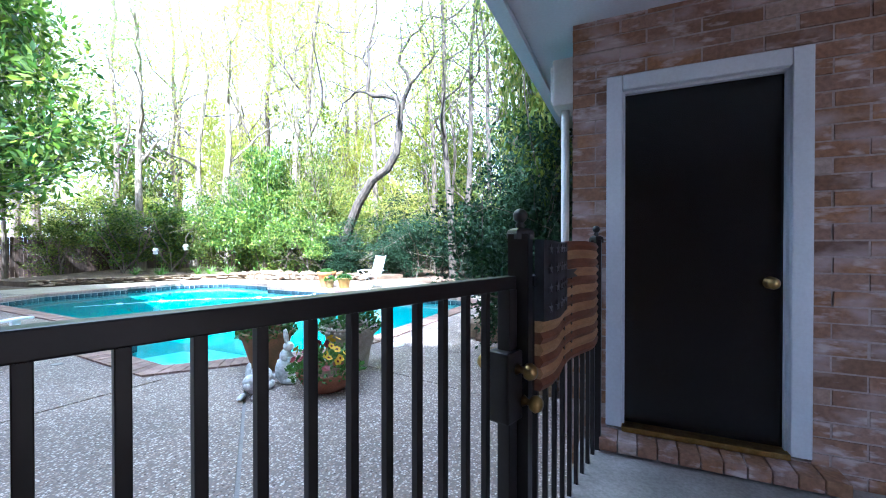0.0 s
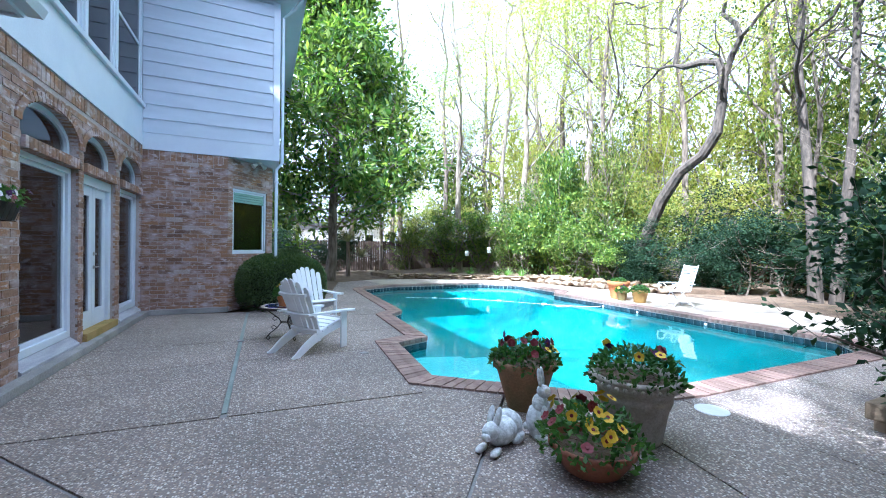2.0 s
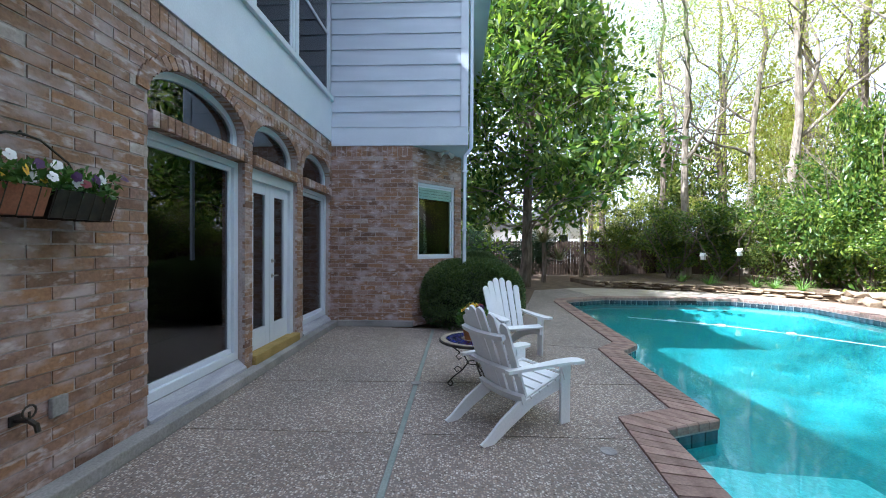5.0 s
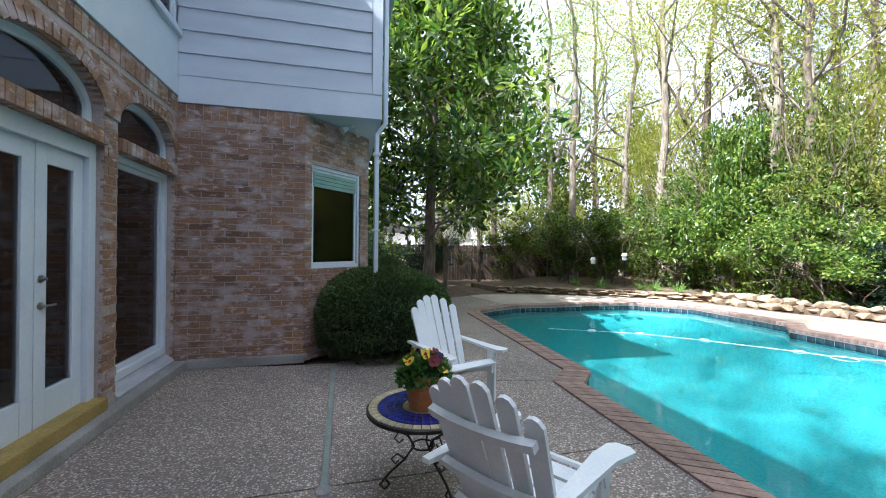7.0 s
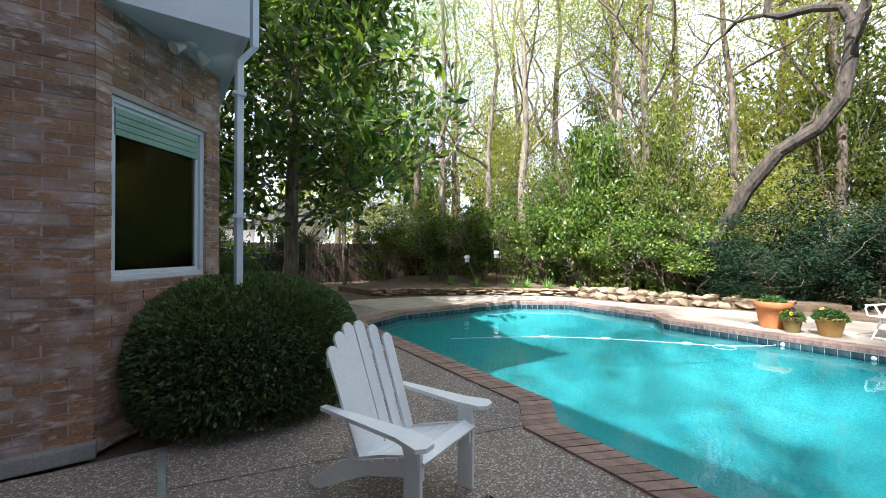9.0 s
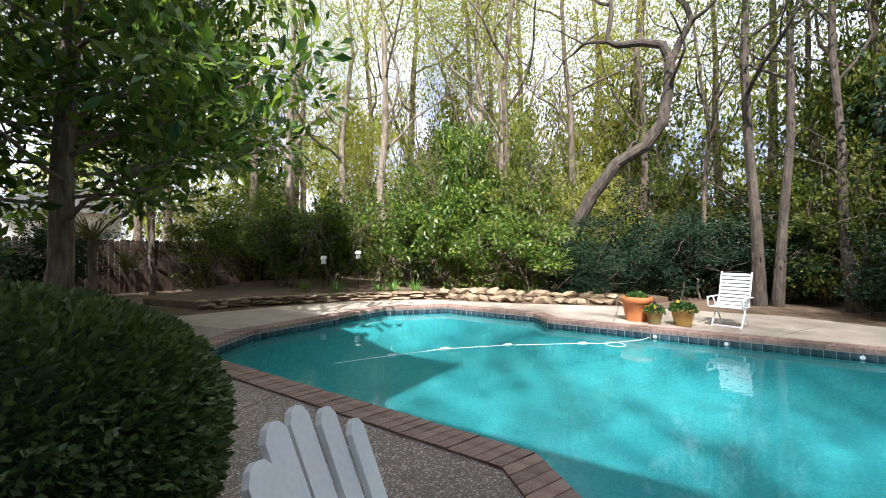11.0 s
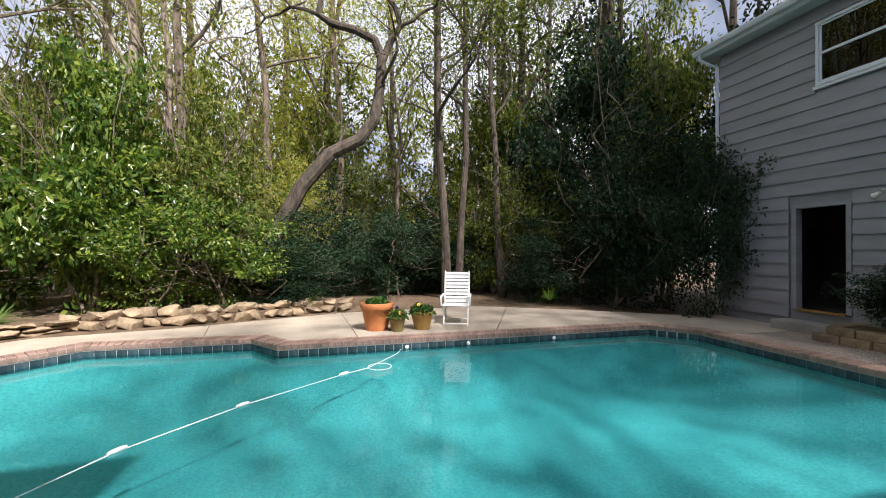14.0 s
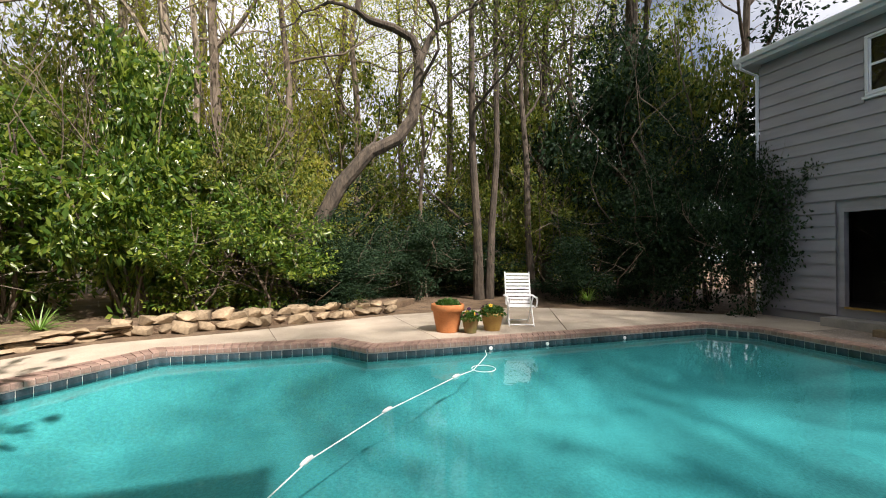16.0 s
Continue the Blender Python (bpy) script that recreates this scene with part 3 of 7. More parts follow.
# ---- brick walls ----
def wall_bricks(parent, to_world, length, height, holes, depth=0.03, near=None, cw=0.272, ch=0.075, gap=0.009, arches=()):
    """Running bond in the wall's own (u, z); bricks in the stretch `near` are objects, the rest joined."""
    rng = random.Random(int(length * 100))
    joined = bmesh.new()
    shared = [mesh_of("brick", bx(-cw / 2 + e, -depth / 2, -ch / 2 + e / 2, cw / 2 - e, depth / 2, ch / 2 - e / 2), BRICK) for e in (0, 0.002, 0.004)]
    count = 0
    rows = int(height / (ch + gap))
    for r in range(rows):
        z = (r + 0.5) * (ch + gap)
        u = -(cw + gap) * (0.5 if r % 2 else 0)
        while u < length:
            lo_, hi_ = max(u, 0), min(u + cw, length)
            u += cw + gap
            spans = [(lo_, hi_)]
            for hole in holes:
                h0, h1, z0, z1 = hole[:4]
                if z0 - ch / 2 < z < z1 + ch / 2:
                    if len(hole) > 4:
                        rad = (h1 - h0) / 2 + 0.12
                        top = z1 - z
                        if z > hole[4]:
                            k = (z - hole[4]) / (z1 - hole[4])
                            w = rad * math.sqrt(max(0, 1 - k * k))
                            h0, h1 = (h0 + h1) / 2 - w, (h0 + h1) / 2 + w
                    nxt = []
                    for s0, s1 in spans:
                        if s1 <= h0 or s0 >= h1:
                            nxt.append((s0, s1))
                        else:
                            nxt += [(s0, min(s1, h0)), (max(s0, h1), s1)]
                    spans = nxt
            for s0, s1 in spans:
                w = s1 - s0
                if w < 0.03:
                    continue
                c = (s0 + s1) / 2
                out = rng.uniform(-0.004, 0.004)
                tilt = rng.uniform(-0.006, 0.006)
                m = to_world @ pose(c, depth / 2 + out, z, 0, math.degrees(tilt), 0)
                if near and near[0] < c < near[1] and count < 300 and abs(w - cw) < 0.004:
                    o = part("brick", rng.choice(shared), None, parent)
                    o.matrix_basis = m
                    count += 1
                else:
                    box(joined, -w / 2, -depth / 2, -ch / 2, w / 2, depth / 2, ch / 2, m)
    o = part("brick_courses", joined, BRICKS, parent)
    o["kind"] = "stuff"


def on_wall(x, y, turn):
    """The wall's own frame: u along it, -y out of it, z up."""
    return pose(x, y, 0, 0, 0, turn)


# main house wall: u runs with +x, faces +y, so turn 180 from its far end
HX0, HX1, HY = -10.6, 3.0, -1.3
# openings as x0, x1, z0, z1 (spring height for arches)
W_BIG, W_DOOR, W_SIDE, W_EAST = (-7.57, -6.16, 0.1, 3.05, 2.72), (-9.02, -7.73, 0.1, 3.05, 2.72), (-10.53, -9.24, 0.1, 3.05, 2.72), (-4.32, -2.7, 0.42, 2.74)
wall_house = thing("wall_house", Matrix(), "weathered orange brown brick wall of the house", "wall", kind="structure")


def backing(x0, x1, z0, z1, name="wall_core"):
    part(name, bx(x0, HY - 0.2, z0, x1, HY - 0.0055, z1), MORTAR, wall_house)


prevx = HX0 - 0.2
for h in sorted((W_BIG, W_DOOR, W_SIDE, W_EAST)):
    backing(prevx, h[0], 0, 3.45)
    prevx = h[1]
    if len(h) == 4:
        backing(h[0], h[1], h[3], 3.45)
        backing(h[0], h[1], 0, h[2])
    else:
        c, r, s = (h[0] + h[1]) / 2, (h[1] - h[0]) / 2, h[4]
        arc = [(c + r * math.cos(a), s + (h[3] - s) * math.sin(a)) for a in np.linspace(0, math.pi, 17)]
        bm = profile_prism([(h[1], 3.45)] + arc + [(h[0], 3.45)], HY - 0.2, HY - 0.0055, "y")
        part("wall_core", bm, MORTAR, wall_house)
backing(prevx, HX1, 0, 3.45)
mirror = on_wall(HX1, HY, 180)
flip = lambda h: (HX1 - h[1], HX1 - h[0], *h[2:])
wall_bricks(wall_house, mirror, HX1 - HX0, 3.24, [flip(h) for h in (W_BIG, W_DOOR, W_SIDE, W_EAST)], near=(HX1 + 4.35, HX1 + 6.15))
# soldier course under the siding
sol = mesh_of("soldier_brick", bx(-0.042, -0.016, -0.095, 0.042, 0.016, 0.095), BRICK)
for i in range(90):
    o = part("brick", sol, None, wall_house)
    o.location = (-10.55 + i * 0.096, HY - 0.013 + random.uniform(-0.003, 0.003), 3.345)
part("foundation", bx(HX0, HY, 0, HX1, HY + 0.14, 0.10, bevel=0.012), CONC, wall_house, "grey concrete footing ledge")
# arch bricks, imposts and sills
vous = mesh_of("arch_brick", bx(-0.033, -0.05, 0.0, 0.033, 0.05, 0.11), BRICK)
for h in (W_BIG, W_DOOR, W_SIDE):
    c, r, s = (h[0] + h[1]) / 2, (h[1] - h[0]) / 2, h[4]
    k = 25
    for i in range(k):
        a = math.pi * (i + 0.5) / k
        o = part("brick", vous, None, wall_house)
        o.matrix_basis = pose(c + r * math.cos(a), HY - 0.035, s + (h[3] - s) * math.sin(a), 0, 90 - math.degrees(a) * 1.0, 0)
    lint = mesh_of("lintel_brick", bx(-0.036, -0.075, -0.065, 0.036, 0.075, 0.065, bevel=0.01), BRICK)
    k = int((h[1] - h[0]) / 0.08)
    for i in range(k):
        o = part("brick", lint, None, wall_house)
        o.location = (h[0] + (i + 0.5) * (h[1] - h[0]) / k, HY - 0.035, 2.5)
# upper storey
upper = thing("wall_upper_storey", Matrix(), "blue grey lap siding of the upper storey", "wall", kind="structure")


def lap_siding(parent, to_world, length, z0, z1, exposure, material, holes=()):
    k = math.ceil((z1 - z0) / exposure)
    for i in range(k):
        a, b = z0 + i * exposure, min(z0 + (i + 1) * exposure + 0.02, z1)
        spans = [(0, length)]
        for h0, h1, g0, g1 in holes:
            if a < g1 and b - 0.02 > g0:
                spans = [q for s0, s1 in spans for q in ((s0, min(s1, h0)), (max(s0, h1), s1)) if q[1] - q[0] > 0.03]
        for s0, s1 in spans:
            bm = bmesh.new()
            vs = [bm.verts.new(v) for v in ((s0, 0, a), (s1, 0, a), (s1, -0.034, a), (s0, -0.034, a), (s0, 0, b), (s1, 0, b), (s1, -0.006, b), (s0, -0.006, b))]
            for f in ((0, 1, 2, 3), (7, 6, 5, 4), (3, 2, 6, 7), (1, 0, 4, 5), (0, 3, 7, 4), (2, 1, 5, 6)):
                bm.faces.new([vs[q] for q in f])
            bmesh.ops.recalc_face_normals(bm, faces=bm.faces)
            bmesh.ops.transform(bm, matrix=to_world, verts=bm.verts)
            part("siding_board", bm, material, parent)


UW = [(-10.5, -9.0, 4.28, 6.5), (-8.9, -7.75, 4.28, 6.5), (-7.65, -6.2, 4.28, 6.5)]
part("wall_core", bx(-10.6, HY - 0.25, 3.45, 3.0, HY - 0.03, 4.24), TRIM, upper)
part("wall_core", bx(-10.6, HY - 0.25, 6.5, 3.0, HY - 0.03, 7.0), TRIM, upper)
# unseen east end of the storey, added to keep the patio shaded
part("wall_core", bx(-6.15, HY - 0.25, 4.24, 3.0, HY - 0.03, 6.5), TRIM, upper)
part("band_board", bx(-10.6, HY - 0.03, 3.45, -0.5, HY + 0.02, 3.66), TRIM, upper, "wide painted band board")
part("band_board", bx(-10.6, HY - 0.03, 3.66, -0.5, HY + 0.005, 4.22), TRIM, upper)
lap_siding(upper, on_wall(3.0, HY, 180), 9.15, 4.22, 6.9, 0.24, SIDE)


def window(name, m, w, h, label, sashes=1, glass=GLASS, rail=0.055, split=None, screen=False):
    """A window in its own frame: width along x, faces -y."""
    e = thing(name, m, label, "window", kind="structure")
    fr = bmesh.new()
    for a in ((0, 0, w, rail), (0, h - rail, w, h), (0, rail, rail, h - rail), (w - rail, rail, w, h - rail)):
        box(fr, a[0], -0.03, a[1], a[2], 0.05, a[3], bevel=0.006)
    part("window_frame", fr, TRIM, e)
    st = bmesh.new()
    r2 = rail + 0.035
    for a in ((rail, rail, w - rail, r2), (rail, h - r2, w - rail, h - rail), (rail, r2, r2, h - r2), (w - r2, r2, w - rail, h - r2)):
        box(st, a[0], -0.005, a[1], a[2], 0.035, a[3], bevel=0.004)
    part("sash", st, TRIM, e)
    if split:
        part("meeting_rail", bx(r2, -0.008, split - 0.025, w - r2, 0.032, split + 0.025, bevel=0.004), TRIM, e)
    spans = [(r2, split - 0.025), (split + 0.025, h - r2)] if split else [(r2, h - r2)]
    for i, (z0, z1) in enumerate(spans):
        part("pane", bx(r2, 0.012, z0, w - r2, 0.018, z1), GLASSD if (screen and i == 0) else glass, e)
    return e


for i, (x0, x1, z0, z1) in enumerate(UW):
    window("window_upper", pose(x1, HY - 0.02, z0, 0, 0, 180), x1 - x0, z1 - z0, "pale framed sash window with a dark insect screen below", glass=GLASS, split=1.12, screen=True)
part("mullion", bx(-9.0, HY - 0.2, 4.28, -8.9, HY + 0.03, 6.5), TRIM, upper)
part("mullion", bx(-7.75, HY - 0.2, 4.28, -7.65, HY + 0.03, 6.5), TRIM, upper)
part("window_ledge", bx(-10.58, HY - 0.05, 4.2, -6.1, HY + 0.06, 4.28, bevel=0.008), TRIM, upper)

# bay: brick below, siding above, faces +x, with a splayed corner
BX, BY = -10.6, 1.25
bay = thing("wall_bay", Matrix(), "weathered brick bay with a splayed corner under an overhang", "wall", kind="structure")
part("wall_core", bx(-10.85, HY - 0.2, 0, BX - 0.0055, 0.232, 3.38), MORTAR, bay)
wall_bricks(bay, on_wall(BX, HY, 90), 1.54, 3.2, [], near=(0, 1.54))
ang = math.degrees(math.atan2(0.91, -1.02))
L45 = math.hypot(1.02, 0.91)
splay = on_wall(BX, 0.24, ang)
part("wall_core", box(bmesh.new(), 0.0, 0.0055, 0, 0.13, 0.2, 3.38, splay), MORTAR, bay)
part("wall_core", box(bmesh.new(), 1.17, 0.0055, 0, L45, 0.2, 3.38, splay), MORTAR, bay)
part("wall_core", box(bmesh.new(), 0.13, 0.0055, 0, 1.17, 0.2, 1.26, splay), MORTAR, bay)
part("wall_core", box(bmesh.new(), 0.13, 0.0055, 2.72, 1.17, 0.2, 3.38, splay), MORTAR, bay)
wall_bricks(bay, splay, L45, 3.37, [(0.13, 1.17, 1.26, 2.72)], near=(0, 0.01))
part("wall_core", bx(-19, 0.95, 0, -11.62, 1.14, 3.38), BRICKS, bay)
part("foundation", bx(BX - 0.1, HY + 0.14, 0, BX + 0.08, 0.26, 0.11, bevel=0.01), CONC, bay)
for i in range(16):
    o = part("brick", sol, None, bay)
    o.matrix_basis = pose(BX - 0.013, HY + 0.05 + i * 0.096, 3.28, 0, 0, 90)
window("window_bay", splay @ pose(0.13, 0.06, 1.26), 1.04, 1.46, "white framed picture window with a green roller blind", rail=0.05, glass=GLASSC)
bl = thing("roller_blind", splay @ pose(0.2, 0.04, 2.42), "pale green fabric blind drawn a little way down", "blind")
bbm = bmesh.new()
for i in range(4):
    box(bbm, 0, 0.0, 0.0 + i * 0.055, 0.9, 0.012 + 0.004 * (i % 2), 0.05 + i * 0.055, bevel=0.004)
part("cloth", bbm, BLIND, bl)
bayup = thing("wall_bay_upper", Matrix(), "blue grey lap siding above the bay", "wall", kind="structure")
part("wall_core", bx(-19, HY - 0.2, 3.4, BX - 0.03, BY - 0.03, 7.0), TRIM, bayup)
part("soffit_board", bx(-19, 0.2, 3.385, BX + 0.02, BY + 0.02, 3.4), TRIM, bayup)
part("skirt_board", bx(BX - 0.03, HY, 3.38, BX + 0.022, BY + 0.02, 3.72), TRIM, bayup, "wide painted skirt board")
lap_siding(bayup, on_wall(BX, HY, 90), 2.42, 3.72, 6.95, 0.29, SIDE)
part("corner_board", bx(BX - 0.1, BY - 0.12, 3.72, BX + 0.03, BY + 0.02, 6.95), TRIM, bayup)
part("skirt_board", bx(-19, BY - 0.03, 3.38, BX - 0.03, BY + 0.02, 6.95), SIDE, bayup)


# eaves, roofs
roof = thing("roof_main", Matrix(), "dark shingled hip roof with painted eaves", "roof", kind="structure")
part("soffit", bx(-19.5, HY - 0.4, 7.0, BX + 0.45, BY + 0.5, 7.03), TRIM, roof)
# eaves and roof run on over the added, unseen east end
part("soffit", bx(-10.2, HY - 0.4, 7.0, 3.4, HY + 0.5, 7.028), TRIM, roof)
part("fascia", bx(BX + 0.45, HY + 0.5, 6.98, BX + 0.49, BY + 0.52, 7.2), TRIM, roof)
part("fascia", bx(-19.5, BY + 0.5, 6.98, BX + 0.45, BY + 0.54, 7.2), TRIM, roof)
part("fascia", bx(BX + 0.49, HY + 0.5, 6.98, 3.4, HY + 0.54, 7.2), TRIM, roof)
bm = bmesh.new()
vs = [bm.verts.new(v) for v in ((-19.5, -10, 7.2), (3.4, -10, 7.2), (3.4, HY + 0.5, 7.2), (BX + 0.47, HY + 0.5, 7.2), (BX + 0.47, BY + 0.52, 7.2), (-19.5, BY + 0.52, 7.2), (-15, -4.5, 9.6), (-1, -5.5, 9.4))]
for f in ((4, 5, 6), (3, 4, 6), (2, 3, 6, 7), (1, 2, 7), (0, 1, 7, 6), (5, 0, 6)):
    bm.faces.new([vs[q] for q in f])
bmesh.ops.recalc_face_normals(bm, faces=bm.faces)
part("shingles", bm, ROOF, roof)
# closing walls of the house
part("wall_closing", bx(-19, -10, 0, 3.2, -9.8, 7.0), BRICKS, roof)
part("wall_closing", bx(3.0, -10, 0, 3.2, -1.3, 7.0), BRICKS, roof)
gut = thing("rain_gutter", Matrix(), "painted metal rain gutter along the upper eave", "gutter")
prof = [(0, 0), (0.10, 0), (0.13, 0.07), (0.13, 0.11), (0.115, 0.11), (0.09, 0.02), (0.01, 0.02), (0.01, 0.11), (0, 0.11)]
g1 = bmesh.new()
profile_prism([(BX + 0.49 + u, 7.08 + z) for u, z in prof], HY + 0.6, BY + 0.65, "y", g1)
part("trough", g1, TRIM, gut)
part("trough", profile_prism([(HY + 0.54 + u, 7.08 + z) for u, z in prof], BX + 0.5, 3.0, "x"), TRIM, gut)
spout = thing("downspout", Matrix(), "painted downspout on the bay corner", "downspout")
part("pipe", tube([(BX + 0.4, BY + 0.55, 7.1), (BX + 0.1, BY + 0.3, 6.85), (BX - 0.1, BY + 0.08, 6.7), (BX - 0.1, BY + 0.08, 3.36), (BX - 0.12, BY - 0.04, 3.2), (BX - 0.12, BY - 0.04, 0.15), (BX, BY + 0.04, 0.04)], 0.04, 4), TRIM, spout)
for z in (0.6, 1.8, 2.9):
    part("strap", bx(BX - 0.168, BY - 0.092, z, BX - 0.072, BY + 0.012, z + 0.03), TRIM, spout)
# lower eave east of the upper windows
low = thing("roof_lower", Matrix(), "low shingled eave over the east part of the house", "roof", kind="structure")
EX, EY = -4.95, HY + 0.48
part("soffit", bx(EX, HY + 0.025, 3.26, 3.2, EY, 3.285), TRIM, low)
part("fascia", bx(EX - 0.02, EY, 3.24, 3.2, EY + 0.03, 3.44), TRIM, low)
part("fascia", bx(EX - 0.04, HY + 0.025, 3.24, EX - 0.0, EY, 3.44), TRIM, low)
part("shingles", profile_prism([(EY + 0.05, 3.44), (HY + 0.025, 3.74), (HY + 0.025, 3.44)], EX - 0.06, 3.2, "x"), ROOF, low)
lg = thing("rain_gutter", Matrix(), "painted metal rain gutter along the low eave", "gutter")
part("trough", profile_prism([(EY + 0.03 + u, 3.27 + z) for u, z in prof], EX - 0.06, 3.0, "x"), TRIM, lg)

# interiors behind the glass
room = thing("wall_interior", Matrix(), "plain dim rooms behind the windows", "wall", kind="structure")
part("floor_slab", bx(-10.3, -6, 0.06, 2.9, HY - 0.21, 0.1), CONC, room)
part("ceiling_slab", bx(-10.3, -6, 3.1, 2.9, HY - 0.21, 3.15), SHEET, room)
part("back_wall", bx(-10.3, -6.1, 0.1, 2.9, -6, 3.1), SHEET, room)
part("side_wall", bx(-10.4, -6, 0.1, -10.3, HY - 0.21, 3.1), SHEET, room)
part("side_wall", bx(-9.2, -6, 0.1, -9.1, HY - 1.2, 3.1), SHEET, room)
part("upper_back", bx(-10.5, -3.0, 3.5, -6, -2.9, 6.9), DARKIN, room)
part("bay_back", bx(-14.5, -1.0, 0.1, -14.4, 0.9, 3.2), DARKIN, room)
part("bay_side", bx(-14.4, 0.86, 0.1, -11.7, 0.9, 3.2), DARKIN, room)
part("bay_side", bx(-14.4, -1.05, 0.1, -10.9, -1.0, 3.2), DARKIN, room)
shut = thing("window_shutter", pose(-13.0, 0.53, 1.0, 0, 0, 90), "pale louvred shutter standing inside the bay room", "shutter")
for z0, z1 in ((0.0, 0.06), (0.62, 0.68), (1.2, 1.26)):
    part("rail", bx(-0.3, -0.02, z0, 0.3, 0.02, z1, bevel=0.004), TRIM, shut)
for x in (-0.3, 0.25):
    part("stile", bx(x, -0.021, -0.86, x + 0.05, 0.021, 1.3, bevel=0.004), TRIM, shut)
for k in range(9):
    part("louvre", box(bmesh.new(), -0.25, -0.028, -0.004, 0.25, 0.028, 0.004, pose(0, 0, 0.09 + k * 0.06, 35)), TRIM, shut)
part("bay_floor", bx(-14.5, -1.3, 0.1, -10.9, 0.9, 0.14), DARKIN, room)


def arched_window(name, h, label, door=False):
    """The tall opening: an arched light above the brick lintel, and a picture window below it."""
    x0, x1, zb, zt, s = h
    c, r = (x0 + x1) / 2, (x1 - x0) / 2
    e = thing(name, Matrix(), label, "window", kind="structure")
    yb, yf = HY - 0.16, HY - 0.10
    outer = [(c + r * math.cos(a), s + (zt - s) * math.sin(a)) for a in np.linspace(0, math.pi, 17)]
    inner = [(c + (r - 0.07) * math.cos(a), s + (zt - s - 0.07) * math.sin(a)) for a in np.linspace(0, math.pi, 17)]
    fb = bmesh.new()
    ring_o = [(x1, 2.56)] + outer + [(x0, 2.56)]
    ring_i = [(x1 - 0.07, 2.61)] + inner + [(x0 + 0.07, 2.61)]
    for k in range(len(ring_o)):
        j = (k + 1) % len(ring_o)
        q = [ring_o[k], ring_o[j], ring_i[j], ring_i[k]]
        profile_prism(q, yb, yf, "y", fb)
    part("window_frame", fb, TRIM, e)
    part("pane", profile_prism(ring_i, yb + 0.02, yb + 0.026, "y"), GLASS, e)
    if not door:
        lo_ = bmesh.new()
        for a in ((x0, 0.22, x1, 0.31), (x0, 2.37, x1, 2.44), (x0, 0.31, x0 + 0.08, 2.37), (x1 - 0.08, 0.31, x1, 2.37)):
            box(lo_, a[0], yb, a[1], a[2], yf + 0.02, a[3], bevel=0.008)
        part("window_frame", lo_, TRIM, e)
        st = bmesh.new()
        for a in ((x0 + 0.08, 0.31, x1 - 0.08, 0.36), (x0 + 0.08, 2.32, x1 - 0.08, 2.37), (x0 + 0.08, 0.36, x0 + 0.13, 2.32), (x1 - 0.13, 0.36, x1 - 0.08, 2.32)):
            box(st, a[0], yb + 0.01, a[1], a[2], yb + 0.045, a[3], bevel=0.005)
        part("sash", st, TRIM, e)
        part("pane", bx(x0 + 0.13, yb + 0.02, 0.36, x1 - 0.13, yb + 0.026, 2.32), GLASS, e)
        part("window_sill", profile_prism([(yb, 0.08), (HY + 0.02, 0.08), (HY + 0.02, 0.13), (yf + 0.02, 0.215), (yb, 0.22)], x0, x1, "x"), SILLM, e, "sloping grey painted sill below the glass")
    return e


arched_window("window_1", W_BIG, "tall picture window with an arched light above")
arched_window("window_2", W_SIDE, "tall narrow window with an arched light above")
arched_window("window_3", W_DOOR, "arched fanlight above the patio doors", door=True)
fd = thing("french_door", Matrix(), "pale painted pair of glazed patio doors, closed", "door", kind="structure")
x0, x1 = W_DOOR[:2]
yb = HY - 0.17
fb = bmesh.new()
for a in ((x0, 0.2, x0 + 0.1, 2.44), (x1 - 0.1, 0.2, x1, 2.44), (x0 + 0.1, 2.3, x1 - 0.1, 2.44)):
    box(fb, a[0], yb, a[1], a[2], yb + 0.11, a[3], bevel=0.006)
part("door_frame", fb, TRIM, fd)
mid = (x0 + x1) / 2
for a, b in ((x0 + 0.1, mid - 0.004), (mid + 0.004, x1 - 0.1)):
    lf = bmesh.new()
    for q in ((a, 0.2, a + 0.12, 2.3), (b - 0.12, 0.2, b, 2.3), (a + 0.12, 0.2, b - 0.12, 0.46), (a + 0.12, 2.16, b - 0.12, 2.3)):
        box(lf, q[0], yb + 0.02, q[1], q[2], yb + 0.065, q[3], bevel=0.005)
    dl = part("door_leaf", lf, TRIM, fd)
    part("pane", bx(a + 0.12, yb + 0.038, 0.46, b - 0.12, yb + 0.044, 2.16), GLASS, dl)
hd = bmesh.new()
for z in (1.1, 1.3):
    b0 = lathe([(0, 0), (0.028, 0), (0.03, 0.008), (0.012, 0.012), (0.012, 0.04), (0, 0.042)], 16)
    bmesh.ops.transform(b0, matrix=pose(mid - 0.06, yb + 0.065, z, -90), verts=b0.verts)
    tmp = bpy.data.meshes.new("tmp")
    b0.to_mesh(tmp)
    b0.free()
    hd.from_mesh(tmp)
    bpy.data.meshes.remove(tmp)
tube([(mid - 0.06, yb + 0.1, 1.1), (mid - 0.16, yb + 0.105, 1.1)], 0.009, 8, hd)
part("door_handle", hd, mat("satin nickel", (0.35, 0.34, 0.32), (0.45, 0.44, 0.42), 20, 0.3, 1.0), fd, "satin lever handle and deadbolt")
part("door_sill", bx(x0, yb - 0.02, 0.1, x1, HY + 0.05, 0.21, bevel=0.012), mat("mossy oak sill", (0.26, 0.19, 0.05), (0.36, 0.24, 0.08), 5, 0.8), fd, "mossy wooden sill")
window("window_east", pose(W_EAST[1], HY - 0.12, W_EAST[2], 0, 0, 180), W_EAST[1] - W_EAST[0], W_EAST[3] - W_EAST[2], "pale framed double hung window", split=0.85)
